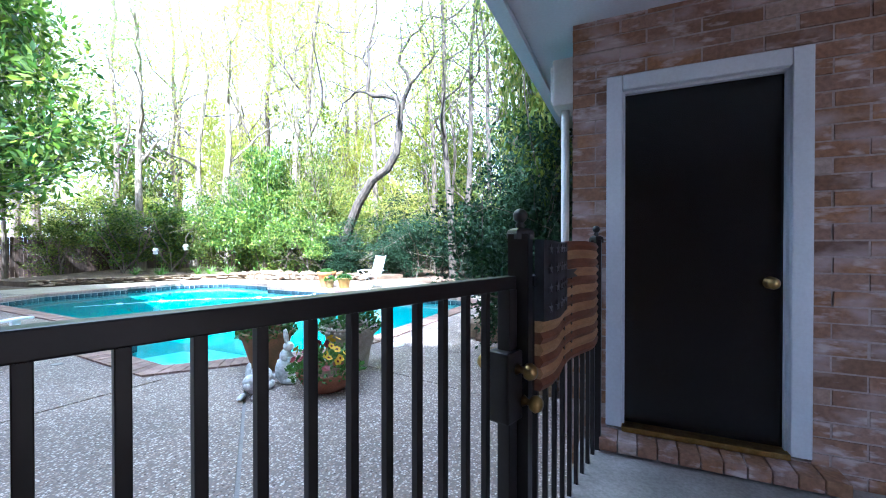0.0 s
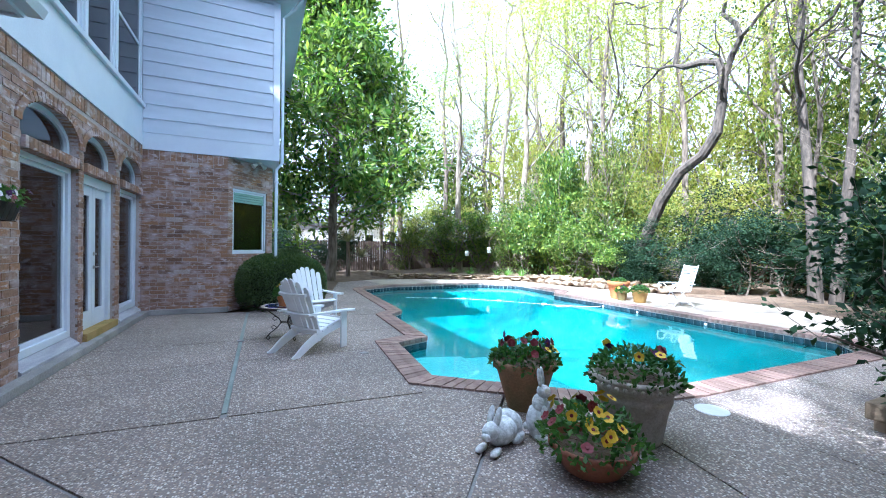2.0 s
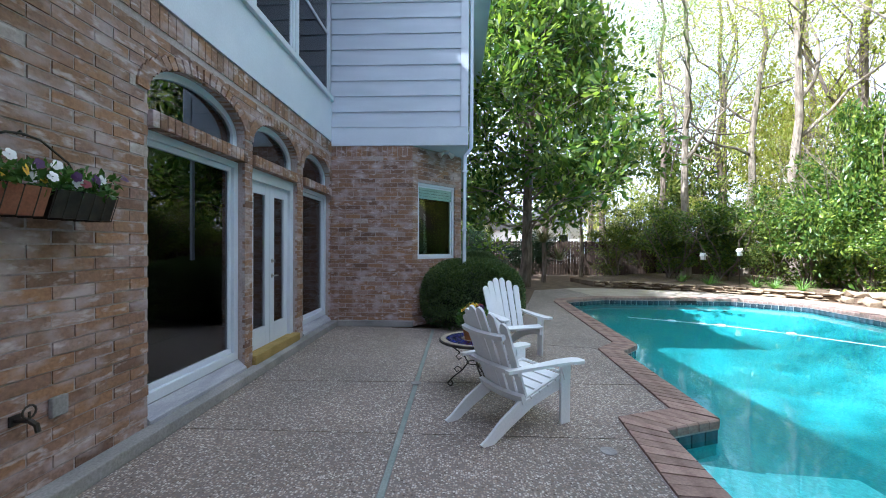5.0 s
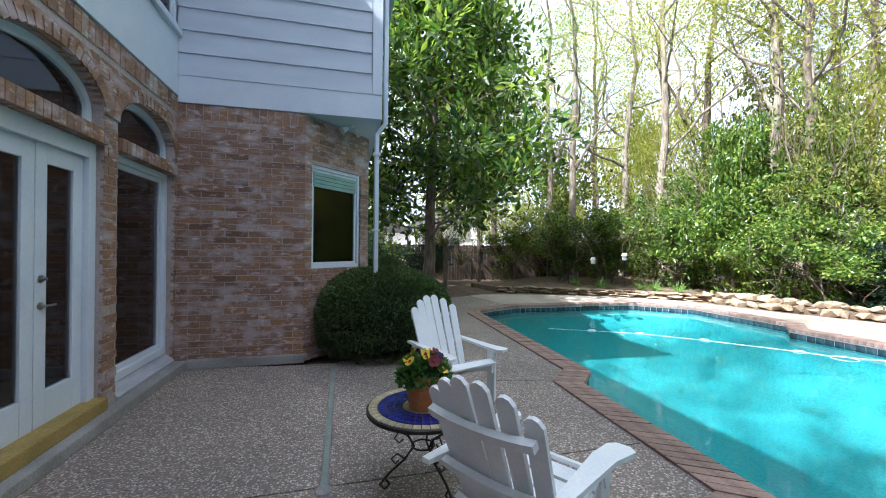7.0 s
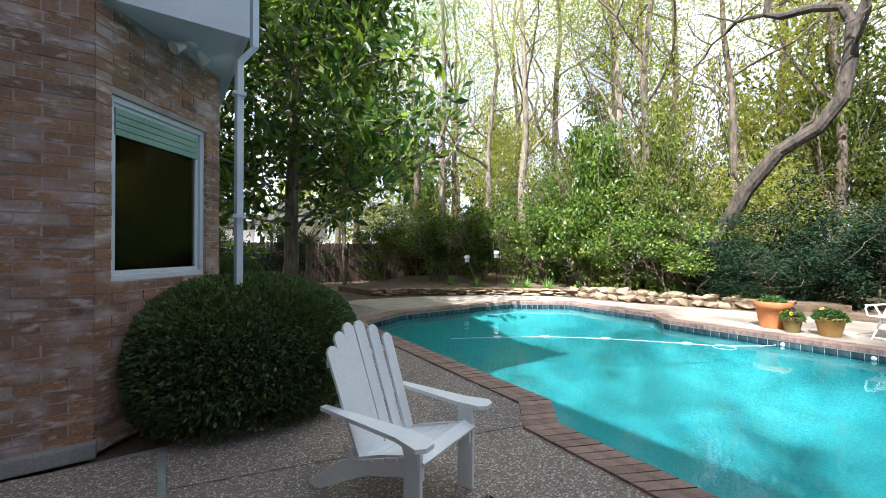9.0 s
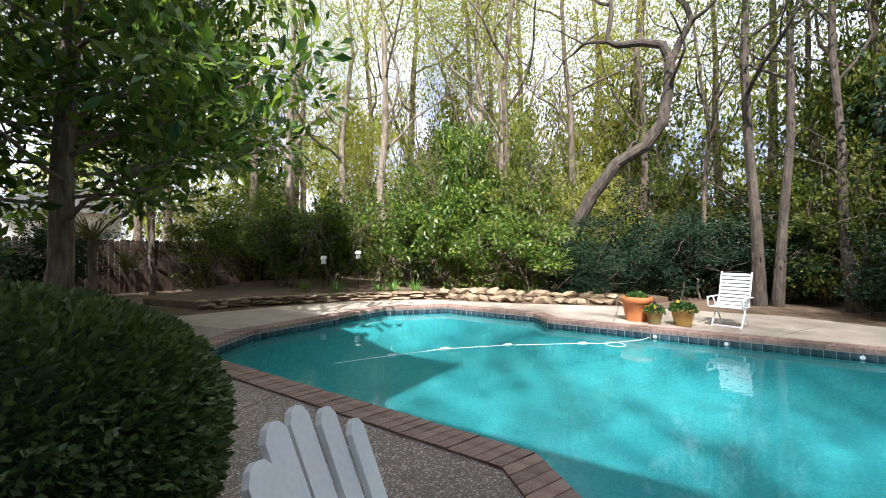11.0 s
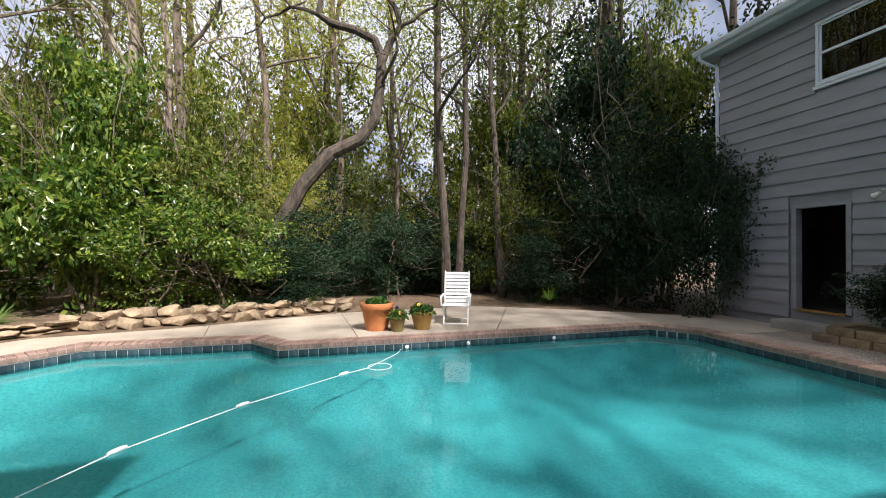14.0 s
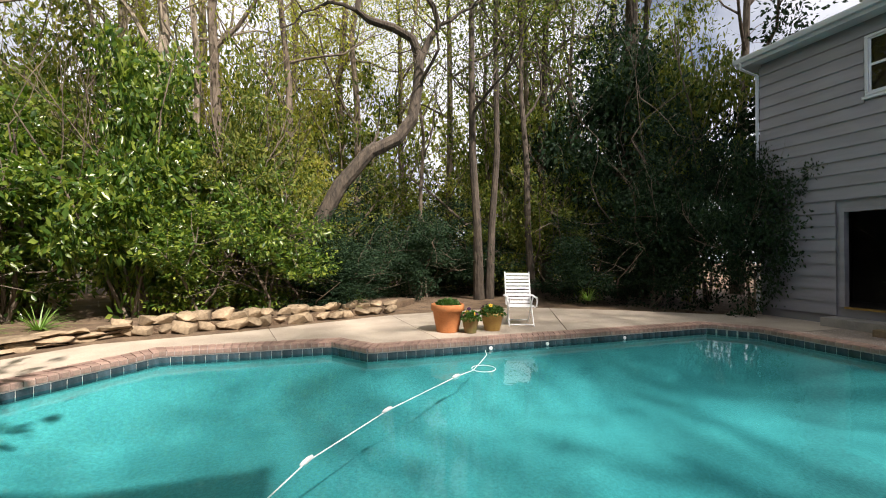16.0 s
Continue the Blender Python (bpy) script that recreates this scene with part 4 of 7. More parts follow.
for i in range(18):
    o = part("brick", lint, None, wall_house)
    o.matrix_basis = pose(W_EAST[0] + 0.04 + i * 0.083, HY + 0.0, 0.38, 12, 0, 0)

# ---- wing with the black door ----
WY, WX = 2.55, -0.35
wing = thing("wall_wing", Matrix(), "orange brick wing beside the gate", "wall", kind="structure")
D0, D1, DB, DT = -0.06, 0.745, 0.3, 2.34
FR = 0.09
part("wall_core", bx(WX + 0.0055, WY + 0.0055, 0, D0 - FR, WY + 0.2, 3.0), MORTAR, wing)
part("wall_core", bx(D1 + FR, WY + 0.0055, 0, 6, WY + 0.2, 3.0), MORTAR, wing)
part("wall_core", bx(D0 - FR, WY + 0.0055, DT + FR, D1 + FR, WY + 0.2, 3.0), MORTAR, wing)
part("wall_core", bx(D0 - FR, WY + 0.0055, 0, D1 + FR, WY + 0.2, DB - 0.02), MORTAR, wing)
wall_bricks(wing, on_wall(WX, WY, 0), 6.3, 3.0, [(D0 - FR - WX, D1 + FR - WX, 0.2, DT + FR)], near=(0, 1.9))
part("wall_core", bx(WX + 0.0055, WY + 0.2, 0, WX + 0.2, 7.5, 3.0), MORTAR, wing)
wall_bricks(wing, on_wall(WX, 5.5, -90), 2.95, 3.0, [])
part("corner_trim", bx(WX - 0.03, WY + 0.45, 0.0, WX - 0.002, WY + 0.55, 2.8), TRIM, wing)
fr = bmesh.new()
for a in ((D0 - FR, DB, D0, DT + FR), (D1, DB, D1 + FR, DT + FR), (D0, DT, D1, DT + FR)):
    box(fr, a[0], WY - 0.02, a[1], a[2], WY + 0.12, a[3], bevel=0.008)
for a in ((D0 - 0.02, DB, D0 + 0.015, DT), (D1 - 0.015, DB, D1 + 0.02, DT), (D0, DT - 0.015, D1, DT + 0.02)):
    box(fr, a[0], WY + 0.02, a[1], a[2], WY + 0.06, a[3], bevel=0.004)
bd = thing("black_door", Matrix(), "glossy black flush door with a brass knob, closed", "door", kind="structure")
part("door_frame", fr, TRIM, bd)
part("door_leaf", bx(D0 + 0.004, WY + 0.062, DB + 0.01, D1 - 0.004, WY + 0.105, DT - 0.004, bevel=0.003), DOORM, bd)
kb = lathe([(0, 0), (0.032, 0), (0.034, 0.006), (0.013, 0.012), (0.012, 0.035), (0.028, 0.045), (0.032, 0.06), (0.024, 0.075), (0, 0.08)], 20)
bmesh.ops.transform(kb, matrix=pose(D1 - 0.07, WY + 0.062, 1.2, 90), verts=kb.verts)
part("door_knob", kb, BRASS, bd, "brass knob", smooth=True)
part("threshold", bx(D0, WY - 0.03, DB - 0.02, D1, WY + 0.12, DB + 0.012, bevel=0.006), BRASS, bd, "worn brass threshold")
rl = mesh_of("sill_brick", bx(-0.048, -0.1, -0.04, 0.048, 0.1, 0.03, bevel=0.006), BRICK)
for i in range(11):
    o = part("brick", rl, None, wing)
    o.location = (D0 - FR + 0.02 + i * 0.102, WY - 0.06, DB - 0.055)
step = tagged(part("door_step", bx(-0.3, WY - 0.75, -0.02, 2.2, WY, 0.19, bevel=0.015), CONC), "grey concrete step below the black door", "step")
step["kind"] = "structure"
wroof = thing("roof_wing", Matrix(), "low eave and soffit over the wing and passage", "roof", kind="structure")
part("soffit", bx(-0.66, -1.25, 2.8, 6, 8.2, 2.83), TRIM, wroof)
part("fascia", bx(-0.70, -0.7, 2.76, -0.66, 8.2, 2.96), TRIM, wroof)
part("shingles", profile_prism([(-0.73, 2.96), (6, 2.96), (6, 4.6), (3, 4.7)], -0.7, 8.2, "y"), ROOF, wroof)
# unseen wall, added to keep light out of the passage from the east
part("wall_closing", bx(6, -1.3, 0, 6.2, 8, 3), BRICKS, wing)
wg = thing("rain_gutter", Matrix(), "white rain gutter on the wing eave", "gutter")
part("trough", profile_prism([(-0.70 - u, 2.85 + z) for u, z in prof], -0.6, 8.2, "y"), TRIM, wg)
meter = thing("utility_box", pose(WX - 0.06, WY + 0.32, 2.35), "white utility box on the brick corner", "utility box")
part("case", bx(-0.1, -0.14, 0.02, 0.055, 0.14, 0.34, bevel=0.015), SHADEG, meter)
part("cover", bx(-0.115, -0.12, 0.05, -0.1, 0.12, 0.3, bevel=0.006), SHADEG, meter)
part("conduit", tube([(-0.03, 0.0, 0.03), (-0.03, 0.0, -2.3)], 0.028, 10), SHADEG, meter, smooth=True)

# ---- garage ----
GX, GY0, GY1 = -1.35, 5.9, 10.4
gar = thing("garage_building", Matrix(), "two storey garage clad in pale lap siding", "garage", kind="structure")
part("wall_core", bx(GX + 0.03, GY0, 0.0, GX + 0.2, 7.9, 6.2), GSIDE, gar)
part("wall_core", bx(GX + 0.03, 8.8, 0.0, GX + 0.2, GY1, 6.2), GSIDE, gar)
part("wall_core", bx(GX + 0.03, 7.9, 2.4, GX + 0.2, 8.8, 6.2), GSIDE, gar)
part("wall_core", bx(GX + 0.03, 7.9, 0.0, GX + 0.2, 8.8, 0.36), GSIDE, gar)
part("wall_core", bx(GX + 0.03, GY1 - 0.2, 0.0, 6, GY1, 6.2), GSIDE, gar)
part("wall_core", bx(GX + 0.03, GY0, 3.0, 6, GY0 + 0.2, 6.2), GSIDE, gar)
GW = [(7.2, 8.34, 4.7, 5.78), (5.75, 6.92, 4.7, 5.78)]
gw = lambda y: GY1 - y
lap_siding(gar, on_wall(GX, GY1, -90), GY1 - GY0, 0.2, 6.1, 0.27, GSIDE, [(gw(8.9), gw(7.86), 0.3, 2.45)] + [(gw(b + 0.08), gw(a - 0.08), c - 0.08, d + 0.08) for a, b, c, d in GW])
for a, b, c, d in GW:
    window("window_garage", pose(GX - 0.03, b + 0.06, c - 0.06, 0, 0, -90), b - a + 0.12, d - c + 0.12, "white framed garage window with dark glass", split=0.6, glass=GLASSD, screen=True)
part("window_ledge", bx(GX - 0.05, GY0, 4.58, GX + 0.03, 8.45, 4.64), TRIM, gar)
gd = thing("garage_door", Matrix(), "open dark doorway framed in the siding", "door", kind="structure")
gf = bmesh.new()
for a in ((7.87, 0.38, 7.95, 2.43), (8.75, 0.38, 8.83, 2.43), (7.95, 2.36, 8.75, 2.43)):
    box(gf, GX - 0.035, a[0], a[1], GX + 0.12, a[2], a[3], bevel=0.006)
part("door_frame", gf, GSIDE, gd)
# room walls coloured near black, so the open doorway looks unlit
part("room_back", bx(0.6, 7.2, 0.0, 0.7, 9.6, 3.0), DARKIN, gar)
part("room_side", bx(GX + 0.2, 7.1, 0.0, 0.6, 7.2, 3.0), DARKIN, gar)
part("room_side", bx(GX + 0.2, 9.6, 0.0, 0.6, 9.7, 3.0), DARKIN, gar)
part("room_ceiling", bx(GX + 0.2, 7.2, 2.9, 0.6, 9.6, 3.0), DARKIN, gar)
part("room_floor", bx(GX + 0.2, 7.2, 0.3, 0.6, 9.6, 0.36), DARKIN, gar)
part("threshold", bx(GX - 0.05, 7.95, 0.36, GX + 0.1, 8.75, 0.4), BRASS, gd)
gs = tagged(part("door_step", bx(GX - 0.45, 7.75, -0.02, GX, 8.95, 0.18, bevel=0.02), CONC), "low concrete step at the garage doorway", "step")
gs["kind"] = "structure"
groof = thing("roof_garage", Matrix(), "dark shingled garage roof with gutter", "roof", kind="structure")
part("soffit", bx(GX - 0.3, GY0 - 2, 6.18, 6, GY1 + 0.35, 6.21), TRIM, groof)
part("fascia", bx(GX - 0.33, GY0 - 2, 6.16, GX - 0.3, GY1 + 0.35, 6.36), TRIM, groof)
part("shingles", profile_prism([(GX - 0.36, 6.36), (6, 6.36), (6, 8.9), (4, 9.0)], GY0 - 2, GY1 + 0.4, "y"), ROOF, groof)
part("roof_vent", lathe([(0.05, 0), (0.05, 0.3), (0.09, 0.3), (0.09, 0.42), (0, 0.44)], 12, None, (0.3, 9.2, 7.1)), SHADEG, groof)
gg = thing("rain_gutter", Matrix(), "pale rain gutter along the garage eave", "gutter")
part("trough", profile_prism([(GX - 0.33 - u, 6.24 + z) for u, z in prof], GY0 - 2, GY1 + 0.35, "y"), TRIM, gg)
part("pipe", tube([(GX - 0.4, GY1 + 0.2, 6.25), (GX - 0.38, GY1 + 0.2, 6.1), (GX - 0.06, GY1 + 0.03, 5.9), (GX - 0.06, GY1 + 0.03, 0.1)], 0.035, 8), TRIM, gg)


# ---- trees and shrubs ----
def crown(name, seed, radii, count, per, spread, length, width, material, shell=0.45, droop=0.2):
    rng = np.random.default_rng(seed)
    pts, dirs = clumps(rng, (0, 0, 0), radii, count, per, spread, shell)
    return leaves(name, pts, dirs, length, width, material, rng, droop)


def limbs(bm, rng, start, heading, length, radius, depth, wander=0.25, kids=3, up=0.1):
    """A tapered limb that forks into thinner ones."""
    p, d = Vector(start), Vector(heading).normalized()
    k = 6 if depth > 1 else 4
    pts, rad = [p.copy()], [radius]
    for i in range(k):
        d = (d + Vector((rng.gauss(0, wander), rng.gauss(0, wander), rng.gauss(0, wander) + up))).normalized()
        p = p + d * length / k
        pts.append(p.copy())
        rad.append(radius * (1 - 0.7 * (i + 1) / k))
    tube(pts, rad, 7 if depth > 1 else 4, bm)
    tips = [pts[-1]]
    if depth > 0:
        for j in range(kids):
            i = rng.randint(2, k)
            side = Vector((rng.gauss(0, 1), rng.gauss(0, 1), rng.gauss(0.3, 0.5))).normalized()
            tips += limbs(bm, rng, pts[i], d * 0.6 + side, length * rng.uniform(0.45, 0.65), rad[i] * 0.7, depth - 1, wander, kids, up)
    return tips


def tree(x, y, height, radius, seed, bark, leaf, label, lean=(0, 0), per=26, spread=0.35, ll=0.11, lw=0.06, depth=2, kids=4, first=0.35, extra=0, name="tree"):
    rng = random.Random(seed)
    e = thing(name, pose(x, y, -0.03), label, "tree")
    bm = bmesh.new()
    pts, rad = [], []
    for i in range(9):
        f = i / 8
        pts.append(Vector((lean[0] * f + rng.gauss(0, 0.16) * height * 0.1 * f, lean[1] * f + rng.gauss(0, 0.16) * height * 0.1 * f, height * f)))
        rad.append(radius * (1.25 if i == 0 else 1 - 0.82 * f))
    tube(pts, rad, 9, bm)
    tips = [pts[-1]]
    k = 8
    for j in range(k):
        f = first + (1 - first) * (j + 0.3) / k
        i = min(7, int(f * 8))
        q = pts[i].lerp(pts[i + 1], f * 8 - i)
        a = rng.uniform(0, 2 * math.pi)
        tips += limbs(bm, rng, q, (math.cos(a), math.sin(a), rng.uniform(0.4, 1.1)), height * rng.uniform(0.18, 0.3), rad[i] * 0.5, depth - 1, 0.25, kids)
    part("trunk", bm, bark, e)
    if leaf:
        nr = np.random.default_rng(seed)
        c = np.array([tuple(t) for t in tips for _ in range(1 + extra)])
        c = c + nr.normal(0, 0.25 * extra + 0.05, c.shape)
        off = nr.normal(0, spread, (len(c) * per, 3))
        part("crown", leaves("crown", np.repeat(c, per, 0) + off, off / spread, ll, lw, leaf, nr, 0.3), None, e)
    return e


def shrub_mesh(seed, leaf, height, width, n, ll, lw, k=75, tight=0.15):
    """Foliage of a shrub at full size: leaf clumps along spreading boughs of unequal length, with gaps between them."""
    rng = np.random.default_rng(seed)
    boughs = 15
    az = np.arange(boughs) * 2.4 + rng.uniform(-0.5, 0.5, boughs)
    base = rng.uniform(0.0, 0.62, boughs) * height
    rise = rng.uniform(0.12, 0.5, boughs) * height
    out = rng.uniform(0.45, 1.3, boughs) * width * np.where(base > height * 0.45, 0.62, 1.0)
    top = np.argmax(base + rise)
    rise[top] = height * 1.02 - base[top]
    out[top] *= 0.35
    b = rng.integers(0, boughs, k)
    f = rng.uniform(0.12, 1.0, k)
    c = np.stack([np.cos(az[b]) * out[b] * f, np.sin(az[b]) * out[b] * f, base[b] + rise[b] * f ** 1.3 + 0.05 * height], 1)
    c += rng.normal(0, 1, (k, 3)) * np.array([0.14 * width, 0.14 * width, 0.045 * height])
    per = n // k
    size = rng.uniform(0.55, 1.6, k) * tight * (width + height * 0.5)
    q = rng.normal(0, 1, (k * per, 3))
    q /= np.linalg.norm(q, axis=1, keepdims=True)
    rr = rng.uniform(0.1, 1, (k * per, 1)) ** 0.5
    pts = np.repeat(c, per, 0) + q * rr * np.repeat(size, per)[:, None] * np.array([1.15, 1.15, 0.7])
    pts[:, 2] = np.abs(pts[:, 2]) + 0.02
    dirs = q * 0.8 + np.array([0, 0, 0.15])
    return leaves("foliage", pts, dirs, ll, lw, leaf, rng, 0.25)


def stems_mesh(seed, count, height, width, bark):
    rng = random.Random(seed)
    bm = bmesh.new()
    for i in range(count):
        a = rng.uniform(0, 6.28)
        limbs(bm, rng, (rng.gauss(0, 0.1), rng.gauss(0, 0.1), 0), (math.cos(a) * width, math.sin(a) * width, height), height * 0.9, 0.04, 2, 0.24, 3, 0.1)
    return mesh_of("stem", bm, bark)


KINDS = {
    "bright": ("broad-leaved evergreen shrub in bright green leaf", 4.0, 1.5, [(shrub_mesh(11 + i, L_BRIGHT, 4, 1.5, 7600, 0.16, 0.072, 110, 0.085), stems_mesh(31 + i, 6, 4, 1.2, BARK)) for i in range(3)]),
    "mid": ("loose woodland shrub in dull green leaf", 4.0, 1.6, [(shrub_mesh(21 + i, L_MID, 4, 1.6, 6600, 0.125, 0.054, 130, 0.08), stems_mesh(41 + i, 4, 4, 1.6, BARK)) for i in range(3)]),
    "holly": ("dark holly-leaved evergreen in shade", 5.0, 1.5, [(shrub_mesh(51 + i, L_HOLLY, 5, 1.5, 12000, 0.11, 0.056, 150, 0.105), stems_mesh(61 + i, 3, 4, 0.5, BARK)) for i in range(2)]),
    "spring": ("thin understorey sapling in yellow spring leaf", 5.0, 2.0, [(shrub_mesh(71 + i, L_SPRING, 5, 2.0, 5600, 0.12, 0.06, 150, 0.075), stems_mesh(81 + i, 3, 5, 2.6, BARKP)) for i in range(2)]),
}


def shrub(kind, x, y, h, w, turn=0.0, z=-0.03, group="shrubs round the garden"):
    label, h0, w0, meshes = KINDS[kind]
    fol, st = meshes[int(abs(x * 7 + y * 3)) % len(meshes)]
    e = thing("shrub", pose(x, y, z, 0, 0, turn), label, "shrub", group)
    o1, o2 = part("foliage", fol, None, e), part("branching_stem", st, None, e)
    for o in (o1, o2):
        o.scale = (w / w0, w / w0, h / h0)
    return e


rs = random.Random(5)
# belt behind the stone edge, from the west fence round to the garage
# several low hollies are added to stand in for shaded hollows
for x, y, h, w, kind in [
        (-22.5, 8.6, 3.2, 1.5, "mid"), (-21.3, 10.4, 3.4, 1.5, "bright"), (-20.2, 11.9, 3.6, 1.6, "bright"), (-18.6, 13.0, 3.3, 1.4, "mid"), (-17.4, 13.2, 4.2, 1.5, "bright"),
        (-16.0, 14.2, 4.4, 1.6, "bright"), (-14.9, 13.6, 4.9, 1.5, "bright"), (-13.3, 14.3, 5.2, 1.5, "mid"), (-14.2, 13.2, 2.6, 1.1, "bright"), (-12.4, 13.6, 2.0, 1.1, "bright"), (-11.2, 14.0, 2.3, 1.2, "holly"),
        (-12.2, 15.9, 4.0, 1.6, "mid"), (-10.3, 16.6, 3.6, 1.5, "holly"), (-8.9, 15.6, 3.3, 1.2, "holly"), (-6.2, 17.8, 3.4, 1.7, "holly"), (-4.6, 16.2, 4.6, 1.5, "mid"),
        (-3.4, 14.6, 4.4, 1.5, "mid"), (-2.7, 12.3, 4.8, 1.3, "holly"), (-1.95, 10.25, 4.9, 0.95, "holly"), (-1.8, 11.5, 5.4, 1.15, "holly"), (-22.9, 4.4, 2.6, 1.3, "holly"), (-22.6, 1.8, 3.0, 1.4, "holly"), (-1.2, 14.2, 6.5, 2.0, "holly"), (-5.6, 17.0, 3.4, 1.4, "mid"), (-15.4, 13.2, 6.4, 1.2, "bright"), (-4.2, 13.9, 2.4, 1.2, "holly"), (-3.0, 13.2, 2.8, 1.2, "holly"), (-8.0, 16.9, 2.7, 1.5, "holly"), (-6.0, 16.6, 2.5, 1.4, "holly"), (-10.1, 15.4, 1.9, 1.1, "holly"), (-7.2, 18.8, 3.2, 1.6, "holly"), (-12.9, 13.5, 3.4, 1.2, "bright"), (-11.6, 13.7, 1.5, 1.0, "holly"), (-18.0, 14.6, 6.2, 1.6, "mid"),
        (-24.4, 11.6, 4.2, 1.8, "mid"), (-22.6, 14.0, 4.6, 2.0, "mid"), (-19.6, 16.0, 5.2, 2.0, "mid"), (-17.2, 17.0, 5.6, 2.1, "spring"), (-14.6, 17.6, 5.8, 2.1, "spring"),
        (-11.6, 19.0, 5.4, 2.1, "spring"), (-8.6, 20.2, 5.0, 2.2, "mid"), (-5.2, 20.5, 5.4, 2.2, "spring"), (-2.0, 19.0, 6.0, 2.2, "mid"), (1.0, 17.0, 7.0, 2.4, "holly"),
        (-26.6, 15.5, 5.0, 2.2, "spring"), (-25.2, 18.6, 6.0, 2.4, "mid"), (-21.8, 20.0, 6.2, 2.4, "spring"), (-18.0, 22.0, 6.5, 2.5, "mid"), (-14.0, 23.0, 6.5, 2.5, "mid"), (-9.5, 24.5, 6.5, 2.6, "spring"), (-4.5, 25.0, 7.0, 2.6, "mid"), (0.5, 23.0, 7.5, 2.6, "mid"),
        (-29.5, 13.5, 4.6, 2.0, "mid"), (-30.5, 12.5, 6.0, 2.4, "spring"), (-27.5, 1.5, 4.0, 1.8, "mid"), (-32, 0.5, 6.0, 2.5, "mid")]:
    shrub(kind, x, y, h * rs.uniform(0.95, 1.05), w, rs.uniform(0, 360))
# tall narrow evergreen behind the pots
shrub("mid", -13.6, 14.6, 7.4, 1.35, 40)
# holly close to the wing
shrub("holly", -0.9, 4.7, 3.3, 1.0, 10)
shrub("holly", -1.05, 4.3, 2.6, 0.75, 80)
shrub("mid", -1.0, 5.5, 6.6, 0.95, 150)
shrub("holly", -1.1, 5.3, 2.8, 0.9, 210)
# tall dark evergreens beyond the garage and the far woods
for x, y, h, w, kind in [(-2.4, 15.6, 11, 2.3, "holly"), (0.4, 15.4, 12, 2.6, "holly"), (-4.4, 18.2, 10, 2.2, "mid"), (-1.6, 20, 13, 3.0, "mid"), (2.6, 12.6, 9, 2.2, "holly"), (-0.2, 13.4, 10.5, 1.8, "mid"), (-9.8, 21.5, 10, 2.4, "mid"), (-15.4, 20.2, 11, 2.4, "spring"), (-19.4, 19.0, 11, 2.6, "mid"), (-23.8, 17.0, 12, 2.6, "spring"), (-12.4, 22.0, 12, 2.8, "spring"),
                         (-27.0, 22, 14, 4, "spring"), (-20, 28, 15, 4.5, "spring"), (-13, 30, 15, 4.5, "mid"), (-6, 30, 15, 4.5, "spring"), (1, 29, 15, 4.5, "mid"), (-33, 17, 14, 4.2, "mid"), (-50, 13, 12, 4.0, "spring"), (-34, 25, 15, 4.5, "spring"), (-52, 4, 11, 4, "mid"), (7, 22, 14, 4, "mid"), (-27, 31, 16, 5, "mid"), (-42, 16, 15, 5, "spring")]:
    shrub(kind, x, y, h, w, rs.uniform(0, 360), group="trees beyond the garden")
# low bush in the raised bed by the garage
shrub("holly", -1.75, 7.1, 1.2, 0.6, 200, z=0.3)
shrub("holly", -1.75, 6.2, 1.25, 0.7, 100, z=0.3)


def clipped(name, x, y, rx, ry, h, n, seed, label):
    e = thing(name, pose(x, y, 0), label, "hedge")
    rng = np.random.default_rng(seed)
    q = rng.normal(0, 1, (n, 3))
    q[:, 2] = np.abs(q[:, 2]) * 1.1 - 0.35
    q /= np.linalg.norm(q, axis=1, keepdims=True)
    lump = np.array([noise.noise((a * 2.2 + seed, b * 2.2, c * 2.2)) for a, b, c in q])
    r = (1 + 0.05 * lump) * rng.uniform(0.93, 1.0, n)
    sq = np.sign(q) * np.abs(q) ** 0.8
    pts = sq * r[:, None] * np.array([rx, ry, h * 0.62]) + np.array([0, 0, h * 0.42])
    pts[:, 2] = np.clip(pts[:, 2], 0.03, None)
    part("foliage", leaves("foliage", pts, q, 0.05, 0.024, L_BOX, rng), None, e)
    # solid dark core stands in for the shade deep inside the bush
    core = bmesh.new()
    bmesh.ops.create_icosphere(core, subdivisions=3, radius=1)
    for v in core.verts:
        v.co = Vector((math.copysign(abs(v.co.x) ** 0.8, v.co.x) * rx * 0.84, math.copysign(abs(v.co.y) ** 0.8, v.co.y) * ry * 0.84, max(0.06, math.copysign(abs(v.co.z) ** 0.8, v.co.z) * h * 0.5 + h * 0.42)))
    part("shade_core", core, L_CORE, e)
    st = bmesh.new()
    for k in range(7):
        tube([(0.1 * math.cos(k), 0.1 * math.sin(k), -0.02), (0.35 * rx * math.cos(k), 0.35 * ry * math.sin(k), 0.3)], [0.03, 0.02], 6, st)
    part("stem", st, BARK, e)
    return e


clipped("clipped_bush", -11.2, 1.36, 1.13, 1.02, 1.2, 48000, 3, "large rounded clipped evergreen bush beside the bay window")
clipped("clipped_bush", -15.2, 1.7, 0.75, 0.7, 1.3, 22000, 4, "rounded clipped evergreen bush behind the first one")

